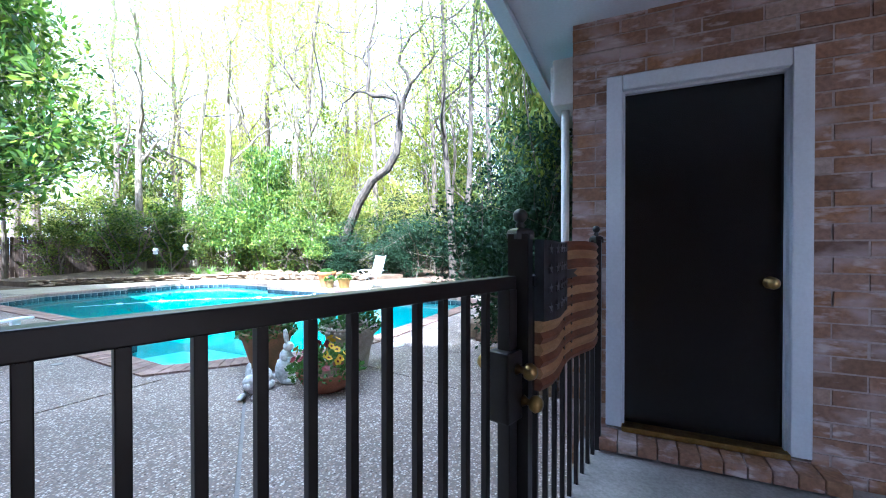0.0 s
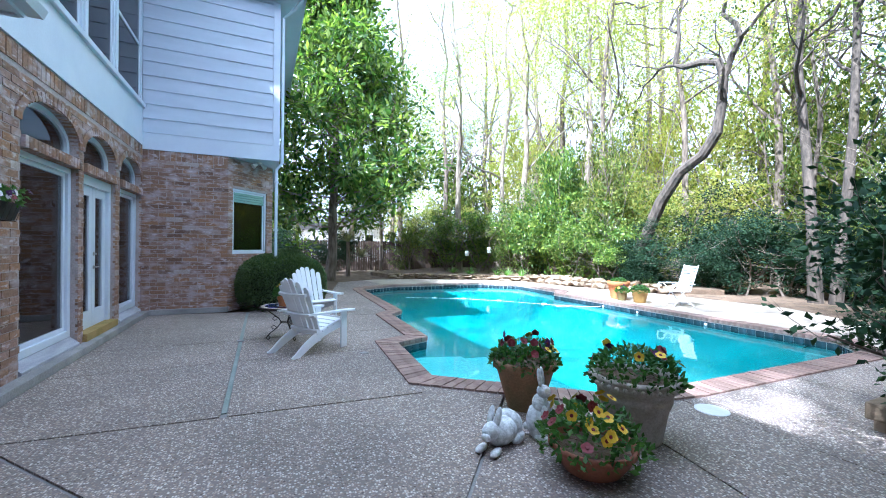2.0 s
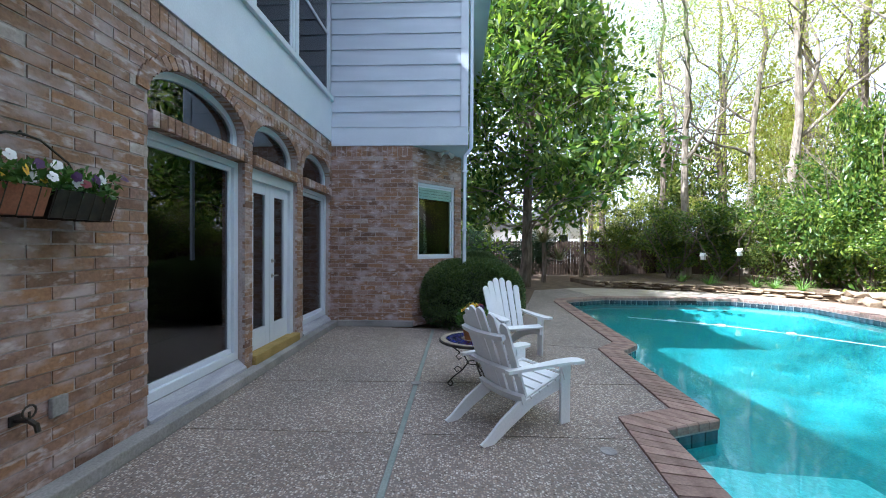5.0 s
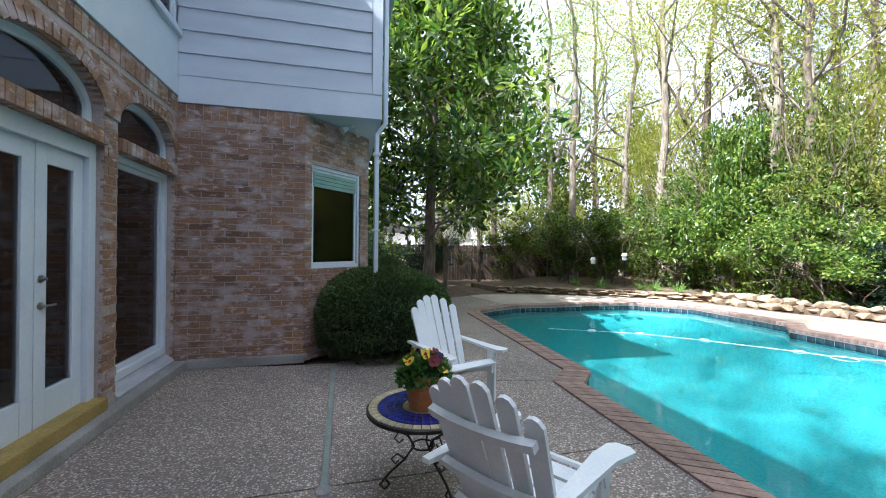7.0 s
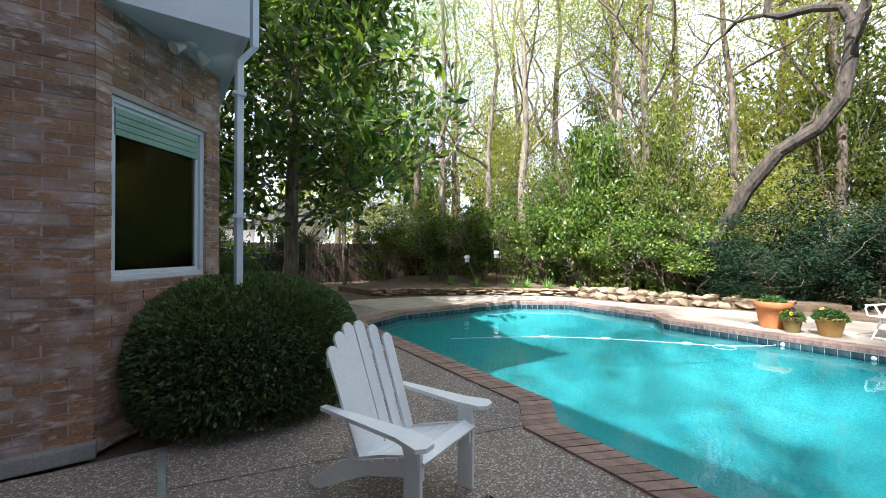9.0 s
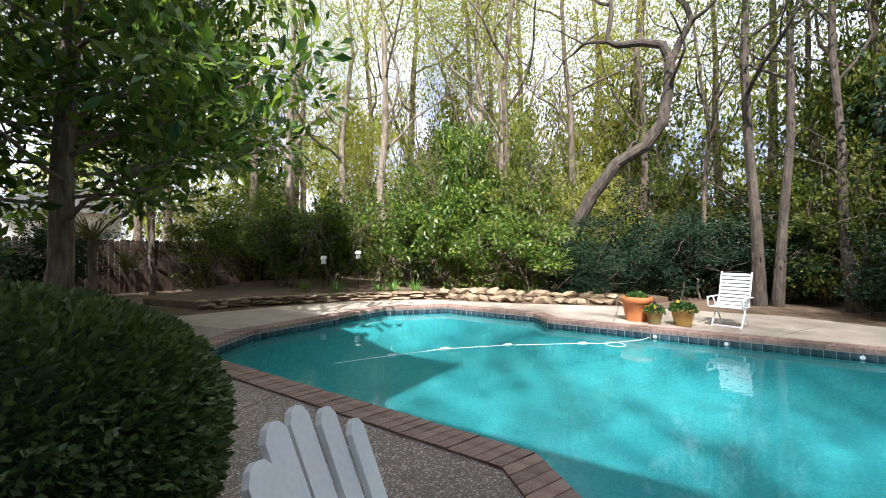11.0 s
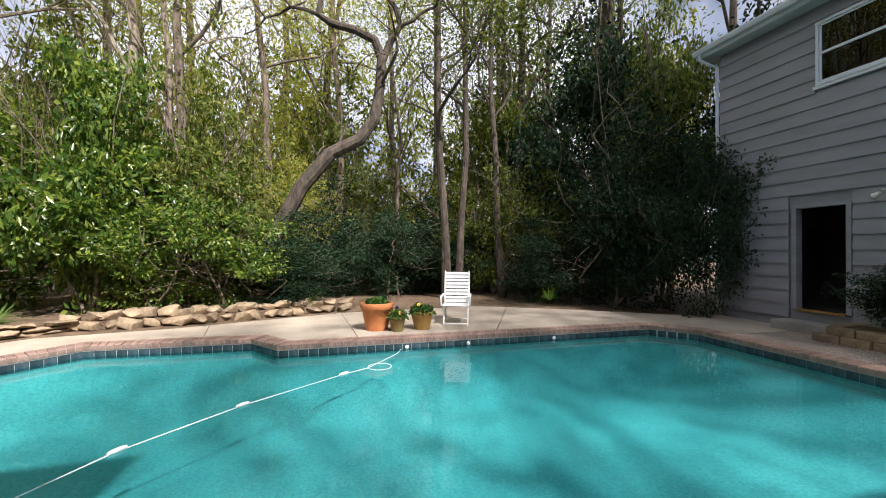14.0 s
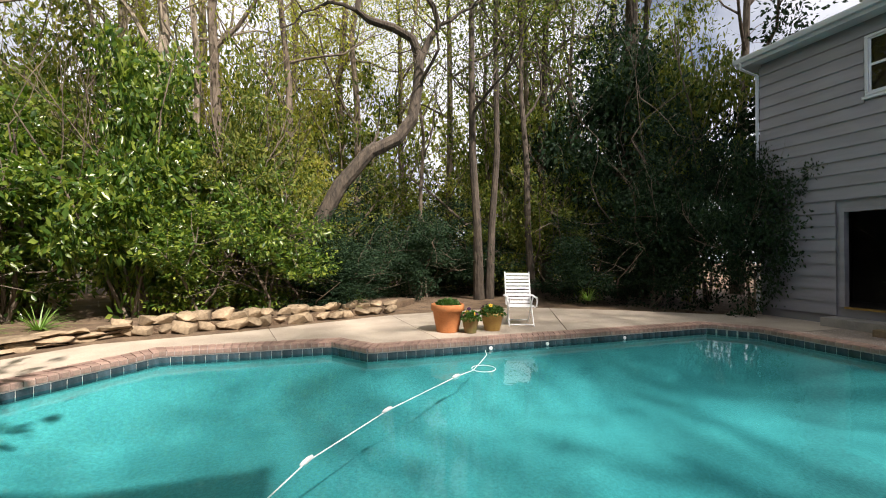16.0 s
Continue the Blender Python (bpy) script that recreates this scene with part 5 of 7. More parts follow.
# magnolia
mg = random.Random(9)
me_ = thing("magnolia_tree", pose(-18.6, 3.6, -0.03), "tall magnolia with large glossy dark leaves", "tree")
bm = bmesh.new()
tips = []
pts = [(0, 0, 0), (0.05, 0.1, 1.2), (0.0, 0.1, 3), (0.1, 0.2, 6), (0.1, 0.2, 9), (0.1, 0.2, 12.4)]
tube(pts, [0.26, 0.2, 0.18, 0.14, 0.09, 0.03], 9, bm)
for j in range(72):
    z = 2.0 + 11.0 * j / 72
    a = j * 2.4
    tips += limbs(bm, mg, (0.08, 0.15, z), (math.cos(a), math.sin(a), 0.1), max(0.9, 3.3 * (1 - max(0.0, z - 6.0) / 9.0)), 0.05, 1, 0.16, 4, 0.05)
part("trunk", bm, BARK, me_)
nr = np.random.default_rng(9)
c = np.array([tuple(t) for t in tips])
c = np.concatenate([c, c * np.array([0.72, 0.72, 1.0]) + nr.normal(0, 0.3, c.shape)])
off = nr.normal(0, 0.25, (len(c) * 40, 3))
part("crown", leaves("crown", np.repeat(c, 40, 0) + off, off / 0.25 + np.array([0, 0, 0.3]), 0.30, 0.125, L_MAG, nr, 0.0), None, me_)

# leaning oak with a crooked top
lt = thing("leaning_oak", Matrix(), "leaning oak with a crooked bare top", "tree")
bm = bmesh.new()
tube([(-13.0, 14.9, -0.05), (-12.5, 14.85, 0.9), (-11.9, 14.8, 1.9), (-11.2, 14.75, 3.3), (-10.4, 14.7, 4.3), (-9.6, 14.7, 4.75), (-9.15, 14.7, 5.4), (-9.0, 14.7, 6.3), (-8.95, 14.7, 7.2), (-9.15, 14.75, 7.75), (-9.7, 14.8, 8.0), (-10.4, 14.8, 8.1), (-10.75, 14.8, 8.3), (-10.6, 14.8, 9.2), (-10.7, 14.8, 10.4)], [0.27, 0.24, 0.22, 0.21, 0.19, 0.18, 0.17, 0.15, 0.145, 0.13, 0.12, 0.11, 0.09, 0.07, 0.03], 10, bm)
tube([(-8.97, 14.7, 7.0), (-8.7, 14.65, 7.7), (-8.4, 14.6, 8.2), (-8.55, 14.6, 8.7), (-8.95, 14.6, 9.2), (-8.8, 14.6, 9.9), (-8.9, 14.6, 11)], [0.11, 0.1, 0.09, 0.08, 0.07, 0.05, 0.02], 8, bm)
part("trunk", bm, BARKD, lt)
lr = random.Random(3)
for p, d in (((-10.7, 14.8, 9.5), (-1, 0, 1)), ((-8.85, 14.6, 9.6), (1, 0.3, 0.8)), ((-10.4, 14.7, 4.3), (-0.6, 0.3, 1)), ((-9.0, 14.7, 6.3), (1, -0.2, 0.5)), ((-8.4, 14.6, 8.2), (1, 0, 0.4)), ((-10.75, 14.8, 8.3), (-1, -0.3, 0.1))):
    lb_ = bmesh.new()
    limbs(lb_, lr, p, d, 2.4, 0.06, 2, 0.3, 3)
    part("limb", lb_, BARKD, lt)

# slender trunks and pines
BARE = "tall slender hardwood with sparse yellow spring leaf"
for x, y, h, r, s, leaf, bark in [
        (-6.75, 15.4, 15, 0.15, 1, None, BARKD), (-6.35, 15.5, 16, 0.13, 2, None, BARKD), (-15.6, 15.4, 16, 0.17, 3, L_SPRING, BARKP), (-15.0, 16.2, 15, 0.12, 4, L_SPRING, BARKP), (-20.4, 15.2, 15, 0.22, 5, L_SPRING, BARKP),
        (-23.2, 15.0, 15, 0.2, 6, L_SPRING, BARKP), (-17.6, 18.5, 17, 0.18, 7, L_SPRING, BARKP), (-12.6, 18.2, 16, 0.16, 8, L_SPRING, BARK), (-10.2, 20.5, 17, 0.18, 9, L_SPRING, BARK), (-3.9, 17.5, 15, 0.16, 10, L_MID, BARK),
        (-0.9, 15.0, 19, 0.32, 11, L_PINE, BARKD), (-5.0, 18.6, 15, 0.12, 12, L_SPRING, BARK), (-26.2, 12.6, 16, 0.2, 13, L_SPRING, BARK), (-28, 17, 17, 0.22, 14, L_PINE, BARK), (-22.0, 19, 18, 0.24, 15, L_SPRING, BARK),
        (-19, 24, 19, 0.25, 16, L_SPRING, BARKP), (-13, 25, 19, 0.25, 17, L_SPRING, BARK), (-7, 25, 18, 0.22, 18, L_SPRING, BARK), (-1.5, 24, 18, 0.24, 19, L_PINE, BARK), (-31, 7, 17, 0.24, 20, L_PINE, BARK), (-29, 3, 16, 0.2, 21, L_SPRING, BARKP),
        (-24.6, 7.6, 8, 0.09, 22, L_MID, BARK), (-23.4, 7.2, 7, 0.08, 23, L_MID, BARK), (-2.8, 16.2, 14, 0.12, 24, L_MID, BARK), (-8.0, 18.2, 13, 0.09, 25, None, BARK), (3.5, 14.5, 15, 0.22, 26, None, BARK), (-22.4, 11.8, 14, 0.2, 29, L_PINE, BARKP), (-14.3, 15.0, 17, 0.15, 30, L_SPRING, BARK), (-4.9, 15.2, 15, 0.12, 31, L_MID, BARKD), (-3.2, 17.0, 17, 0.2, 32, L_MID, BARKD), (-25.5, 20, 20, 0.22, 33, L_SPRING, BARKP), (-16.2, 21, 21, 0.2, 34, L_SPRING, BARKP), (-10.6, 23, 21, 0.22, 35, L_MID, BARK), (-30, 10.5, 19, 0.22, 36, L_MID, BARK), (1.2, 19, 18, 0.24, 37, L_MID, BARKD), (-5.6, 22, 20, 0.2, 38, L_SPRING, BARK), (-33, 20, 18, 0.25, 27, L_SPRING, BARK), (-37, 12, 18, 0.25, 28, L_SPRING, BARK)]:
    pine = leaf is L_PINE
    tree(x, y, h * 1.22, r, s, bark, leaf, "tall pine with tufted needles" if pine else (BARE if leaf else "bare slender twin-stemmed tree"), lean=(random.Random(s).uniform(-1, 1), random.Random(s + 50).uniform(-0.6, 0.6)),
         per=80 if pine else 46, spread=0.3 if pine else 0.6, ll=0.26 if pine else 0.135, lw=0.022 if pine else 0.06, first=0.3, extra=0 if pine else 1, depth=3, kids=3, name="pine_tree" if pine else "tree")
# tall pines on the sunny side of the house, whose shade falls over the pool's end and the woods
for x, y, h, s_ in ((4.4, -4.2, 25, 61), (7.4, -2.6, 24, 62), (3.6, -11.6, 27, 63), (9.6, 1.0, 23, 64), (-1.0, -12.6, 26, 65), (6.6, -8.0, 26, 66)):
    tree(x, y, h, 0.36, s_, BARKD, L_PINE, "very tall pine behind the house with a dense needle crown", per=75, spread=0.5, ll=0.36, lw=0.08, first=0.62, depth=3, kids=3, name="pine_tree")


# ---- gate and railing ----
gate = thing("iron_gate", Matrix(), "black iron pool gate with square bars, closed", "gate")
GA, GB = Vector((-0.40, 1.27)), Vector((-0.79, -0.02))
gd_ = (GB - GA).normalized()
GT = 1.295
gm = Matrix.Translation((GA.x, GA.y, 0)) @ Matrix.Rotation(math.atan2(gd_.y, gd_.x), 4, "Z")
GL = (GB - GA).length
part("top_rail", box(bmesh.new(), 0, -0.022, GT - 0.045, GL, 0.022, GT, gm, bevel=0.004), BLACK, gate)
part("bottom_rail", box(bmesh.new(), 0, -0.018, 0.1, GL, 0.018, 0.14, gm, bevel=0.004), BLACK, gate)
for u0 in (0.0, GL - 0.05):
    part("stile", box(bmesh.new(), u0, -0.025, 0.06, u0 + 0.05, 0.025, GT - 0.045, gm, bevel=0.004), BLACK, gate)
for i in range(11):
    u = 0.05 + (GL - 0.1) * (i + 1) / 12
    part("bar", box(bmesh.new(), u - 0.011, -0.011, 0.14, u + 0.011, 0.011, GT - 0.045, gm, bevel=0.002), BLACK, gate)
lk = part("lock_box", box(bmesh.new(), -0.005, -0.045, 0.8, 0.09, 0.045, 1.04, gm, bevel=0.008), BLACK, gate, "black lock case")
for sgn, uz in ((-1, 0.98), (1, 0.98), (-1, 0.86), (1, 0.86)):
    kb = lathe([(0, 0), (0.02, 0), (0.012, 0.012), (0.012, 0.025), (0.026, 0.035), (0.03, 0.05), (0.022, 0.066), (0, 0.072)], 16)
    bmesh.ops.transform(kb, matrix=gm @ pose(0.03 if uz > 0.9 else -0.01, sgn * 0.045, uz, -90 * sgn), verts=kb.verts)
    part("knob", kb, BRASS, lk, "tarnished brass knob", smooth=True)


def iron_post(x, y, h, w):
    e = thing("iron_post", pose(x, y, 0), "square black iron post with a ball finial", "fence post", "posts of the pool gate")
    part("shaft", bx(-w / 2, -w / 2, -0.02, w / 2, w / 2, h, bevel=0.004), BLACK, e)
    part("cap", lathe([(0, h + 0.02), (w * 0.4, h + 0.02), (w * 0.62, h + 0.012), (w * 0.68, h), (w * 0.68, h - 0.02), (0, h - 0.02)], 4), BLACK, e)
    r = w * 0.36
    part("finial", lathe([(0.35 * r, h + 0.015), (0.7 * r, h + 0.03), (0.45 * r, h + 0.04)] + [(r * math.cos(a), h + 0.04 + r * 0.9 + r * math.sin(a)) for a in np.linspace(-1.1, math.pi / 2, 10)], 18), BLACK, e, smooth=True)
    return e


iron_post(-0.38, 1.32, 1.445, 0.075)
iron_post(-0.20, 2.44, 1.44, 0.06)
iron_post(-0.84, -0.14, 1.34, 0.07)
pan = thing("iron_fence_panel", Matrix(), "black iron railing between gate post and wall", "fence")
pa, pb = Vector((-0.36, 1.37)), Vector((-0.20, 2.42))
pm = Matrix.Translation((pa.x, pa.y, 0)) @ Matrix.Rotation(math.atan2((pb - pa).y, (pb - pa).x), 4, "Z")
PL = (pb - pa).length
for z in (0.1, GT - 0.045):
    part("rail", box(bmesh.new(), 0, -0.018, z, PL, 0.018, z + 0.04, pm, bevel=0.003), BLACK, pan)
for i in range(9):
    u = PL * (i + 0.6) / 9.2
    part("bar", box(bmesh.new(), u - 0.01, -0.01, 0.14, u + 0.01, 0.01, GT - 0.045, pm, bevel=0.002), BLACK, pan)
# carved wooden flag hung on the railing
flag = thing("wooden_flag", pm @ pose(0.03, -0.02, 0.85), "rippled carved wooden flag with dark field and stained stripes", "flag")
FW, FH = 1.0, 0.57


def ripple(u):
    return 0.02 * math.sin(u * 9.5 + 0.6) - 0.02


for i in range(13):
    z0, z1 = FH * i / 13, FH * (i + 1) / 13
    bm = bmesh.new()
    us = np.linspace(0.4 * FW if i > 5 else 0, FW, 18)
    rows = []
    for u in us:
        o = ripple(u)
        dz = 0.006 * math.sin(u * 9.5 + 2.2)
        rows.append([bm.verts.new((u, -o - 0.022, z0 + dz)), bm.verts.new((u, -o - 0.034, (z0 + z1) / 2 + dz)), bm.verts.new((u, -o - 0.022, z1 + dz)), bm.verts.new((u, -o, z1 + dz)), bm.verts.new((u, -o, z0 + dz))])
    for r0, r1 in zip(rows, rows[1:]):
        for q in range(5):
            bm.faces.new((r0[q], r1[q], r1[(q + 1) % 5], r0[(q + 1) % 5]))
    bm.faces.new(rows[0])
    bm.faces.new(rows[-1][::-1])
    bmesh.ops.recalc_face_normals(bm, faces=bm.faces)
    part("stripe", bm, FLAGY if i % 2 else FLAGR, flag)
bm = bmesh.new()
rows = []
for u in np.linspace(0, 0.4 * FW, 9):
    o, dz = ripple(u), 0.006 * math.sin(u * 9.5 + 2.2)
    rows.append([bm.verts.new((u, -o - 0.036, FH * 6 / 13 + dz)), bm.verts.new((u, -o - 0.036, FH + dz)), bm.verts.new((u, -o, FH + dz)), bm.verts.new((u, -o, FH * 6 / 13 + dz))])
for r0, r1 in zip(rows, rows[1:]):
    for q in range(4):
        bm.faces.new((r0[q], r1[q], r1[(q + 1) % 4], r0[(q + 1) % 4]))
bm.faces.new(rows[0])
bm.faces.new(rows[-1][::-1])
bmesh.ops.recalc_face_normals(bm, faces=bm.faces)
field = part("star_field", bm, FLAGB, flag, "dark blue black field")
STARM = plain("worn star", (0.10, 0.10, 0.11), 0.6)
star = bmesh.new()
vs = [star.verts.new(((0.022 if k % 2 == 0 else 0.009) * math.sin(k * math.pi / 5), 0, (0.022 if k % 2 == 0 else 0.009) * math.cos(k * math.pi / 5))) for k in range(10)]
star.faces.new(vs)
r = bmesh.ops.extrude_face_region(star, geom=star.faces[:])
bmesh.ops.translate(star, vec=(0, 0.006, 0), verts=[v for v in r["geom"] if isinstance(v, bmesh.types.BMVert)])
star_me = mesh_of("star", star, STARM)
for i in range(5):
    for j in range(4):
        u = 0.05 + i * 0.075
        o = part("star", star_me, None, field)
        o.location = (u, -ripple(u) - 0.042, FH * 6 / 13 + 0.05 + j * 0.075)


# ---- pots with pansies ----
def pansies(parent, radius, z, seed, height=0.2, n=420, flowers=12, colours=(YELLOW, MAROON, PURPLE), over=1.15):
    rng = np.random.default_rng(seed)
    n = int(n * 1.6)
    a, r = rng.uniform(0, 6.28, n), np.sqrt(rng.uniform(0, 1, n)) * radius * over
    hz = height * np.sqrt(np.clip(1.05 - (r / (radius * over)) ** 2, 0.05, 1)) * rng.uniform(0.25, 1, n)
    pts = np.stack([r * np.cos(a), r * np.sin(a), z + 0.02 + hz - 0.03 * (r > radius) * 1.0], 1)
    dirs = np.stack([np.cos(a) * 0.6, np.sin(a) * 0.6, np.full(n, 0.5)], 1)
    part("foliage", leaves("foliage", pts, dirs, 0.058, 0.033, L_PANSY, rng, 0.1), None, parent)
    rr = random.Random(seed)
    for i in range(flowers):
        b = bmesh.new()
        aa, q = rr.uniform(0, 6.28), math.sqrt(rr.uniform(0.1, 1)) * radius * over
        for k in range(5):
            t = k * 2 * math.pi / 5 + 0.3
            c, s = math.cos(t) * 0.015, math.sin(t) * 0.015
            f = [b.verts.new((c + 0.016 * math.cos(m_) * (1.15 if k == 4 else 1), s + 0.016 * math.sin(m_), 0.004 * math.cos(m_ - t))) for m_ in np.linspace(0, 2 * math.pi, 8)[:-1]]
            b.faces.new(f)
        fl = part("flower", b, rr.choice(colours), parent)
        fl.matrix_basis = pose(q * math.cos(aa), q * math.sin(aa), z + height * (1.02 - 0.5 * (q / (radius * over)) ** 2) + rr.uniform(0.0, 0.09), rr.uniform(25, 85), 0, math.degrees(aa) + 90 + rr.uniform(-50, 50)) @ Matrix.Scale(1.25, 4)
        eye = lathe([(0, 0.003), (0.009, 0.002), (0.01, 0.0)], 8)
        o = part("flower_eye", eye, MAROON, fl)
        o.location = (0, 0, 0.003)


def pot(name, x, y, prof, material, label, plant, z=0.0, soil=None, n=40, scale=1.0, **kw):
    e = thing(name, pose(x, y, z), label, "flower pot")
    body = part("pot", lathe(prof, n), material, e, smooth=False)
    body.data.polygons.foreach_set("use_smooth", [True] * len(body.data.polygons))
    rim = max(p[0] for p in prof)
    top = max(p[1] for p in prof)
    part("soil", lathe([(0, top - 0.05), (rim * 0.86, top - 0.055)], 24), SOIL, e)
    pansies(e, rim * 0.9, top - 0.06, plant, **kw)
    return e


def flare(r0, r1, h, rim=0.03, lip=0.07, wall=0.025):
    return [(0, 0.0), (r0, 0.0), (r0, 0.012), (r1 - rim, h - lip), (r1 - rim * 0.6, h - lip + 0.004), (r1, h - lip + 0.012), (r1, h - 0.012), (r1 - 0.012, h), (r1 - wall, h), (r1 - wall - 0.01, h - 0.08)]


pot("flower_pot", -3.78, 3.18, flare(0.16, 0.295, 0.44, 0.03, 0.08), CLAYM, "mossy clay pot planted with dark pansies", 31, height=0.22, n=520, flowers=26, colours=(MAROON, MAROON, PURPLE, YELLOW))
st_prof = [(0, 0), (0.2, 0), (0.205, 0.02), (0.25, 0.27), (0.262, 0.28), (0.262, 0.30), (0.272, 0.31), (0.275, 0.34), (0.268, 0.35), (0.29, 0.40), (0.30, 0.405), (0.325, 0.42), (0.33, 0.44), (0.325, 0.46), (0.335, 0.47), (0.335, 0.49), (0.3, 0.50), (0.28, 0.42)]
sp = pot("stone_planter", -2.95, 3.62, st_prof, STONEPOT, "pale cast stone planter with a beaded rim full of pansies", 32, n=44, height=0.24, flowers=12)
bead = mesh_of("bead", lathe([(0, -0.012)] + [(0.016 * math.cos(a), 0.016 * math.sin(a)) for a in np.linspace(-1, 1, 5)] + [(0, 0.014)], 8), STONEPOT)
for i in range(36):
    o = part("bead", bead, None, sp)
    o.location = (0.333 * math.cos(i * math.pi / 18), 0.333 * math.sin(i * math.pi / 18), 0.45)
pot("planting_bowl", -2.72, 2.96, [(0, 0), (0.16, 0), (0.19, 0.02), (0.245, 0.10), (0.27, 0.15), (0.285, 0.16), (0.285, 0.19), (0.262, 0.195), (0.25, 0.13)], TERRAD, "low terracotta bowl overflowing with yellow pansies", 33, height=0.27, n=900, flowers=22, colours=(YELLOW, YELLOW, YELLOW, MAROON), over=1.35)
pot("flower_pot", -9.42, 10.62, flare(0.21, 0.315, 0.52, 0.03, 0.13), TERRA, "large orange terracotta pot with a few green shoots", 34, height=0.12, n=90, flowers=0, over=0.7)
pot("flower_pot", -9.06, 10.36, flare(0.11, 0.165, 0.29, 0.015, 0.07), MOSSY, "small clay pot with pale pansies", 35, height=0.14, n=260, flowers=9, colours=(PETALW, YELLOW, PURPLE))
pot("flower_pot", -8.56, 10.48, flare(0.15, 0.225, 0.34, 0.015, 0.06), mat("ochre glaze", (0.33, 0.19, 0.045), (0.42, 0.26, 0.07), 6, 0.6), "ochre glazed pot with pansies", 36, height=0.16, n=380, flowers=9, colours=(YELLOW, PURPLE))


def rabbit(x, y, turn, lying, label):
    """A rough plaster rabbit, one plain shape."""
    bm = bmesh.new()

    def blob(c, r, tilt=0.0):
        g = bmesh.ops.create_icosphere(bm, subdivisions=3, radius=1)
        m = pose(*c, 0, tilt, 0) @ Matrix.Diagonal((*r, 1))
        for v in g["verts"]:
            k = 1 + 0.07 * noise.noise(v.co * 4 + Vector(c) * 9)
            v.co = m @ (v.co * k)
    if lying:
        blob((0, 0, 0.10), (0.17, 0.11, 0.10))
        blob((-0.1, 0, 0.11), (0.1, 0.115, 0.11))
        blob((0.17, 0, 0.15), (0.075, 0.06, 0.065))
        blob((0.24, 0.0, 0.13), (0.03, 0.035, 0.03))
        for s in (-1, 1):
            blob((0.12, 0.03 * s, 0.24), (0.02, 0.026, 0.075), -25)
            blob((0.2, 0.06 * s, 0.025), (0.07, 0.03, 0.025))
            blob((-0.08, 0.1 * s, 0.04), (0.09, 0.035, 0.04))
        blob((-0.2, 0, 0.08), (0.035, 0.035, 0.035))
    else:
        blob((0, 0, 0.13), (0.09, 0.085, 0.14))
        blob((0.02, 0, 0.27), (0.065, 0.06, 0.08))
        blob((0.045, 0, 0.37), (0.055, 0.048, 0.05))
        for s in (-1, 1):
            blob((0.02, 0.025 * s, 0.475), (0.017, 0.022, 0.075), -8)
            blob((0.07, 0.045 * s, 0.22), (0.025, 0.02, 0.06))
            blob((0.07, 0.06 * s, 0.03), (0.07, 0.032, 0.03))
        blob((-0.09, 0, 0.07), (0.03, 0.03, 0.03))
    o = part("rabbit_statue", bm, RABBIT, None, smooth=True)
    o.matrix_world = pose(x, y, 0, 0, 0, turn)
    return tagged(o, label, "statue")


rabbit(-3.26, 2.60, -60, True, "weathered white plaster rabbit lying beside the pots")
rabbit(-3.22, 2.90, 30, False, "weathered white plaster rabbit sitting upright by the pots")


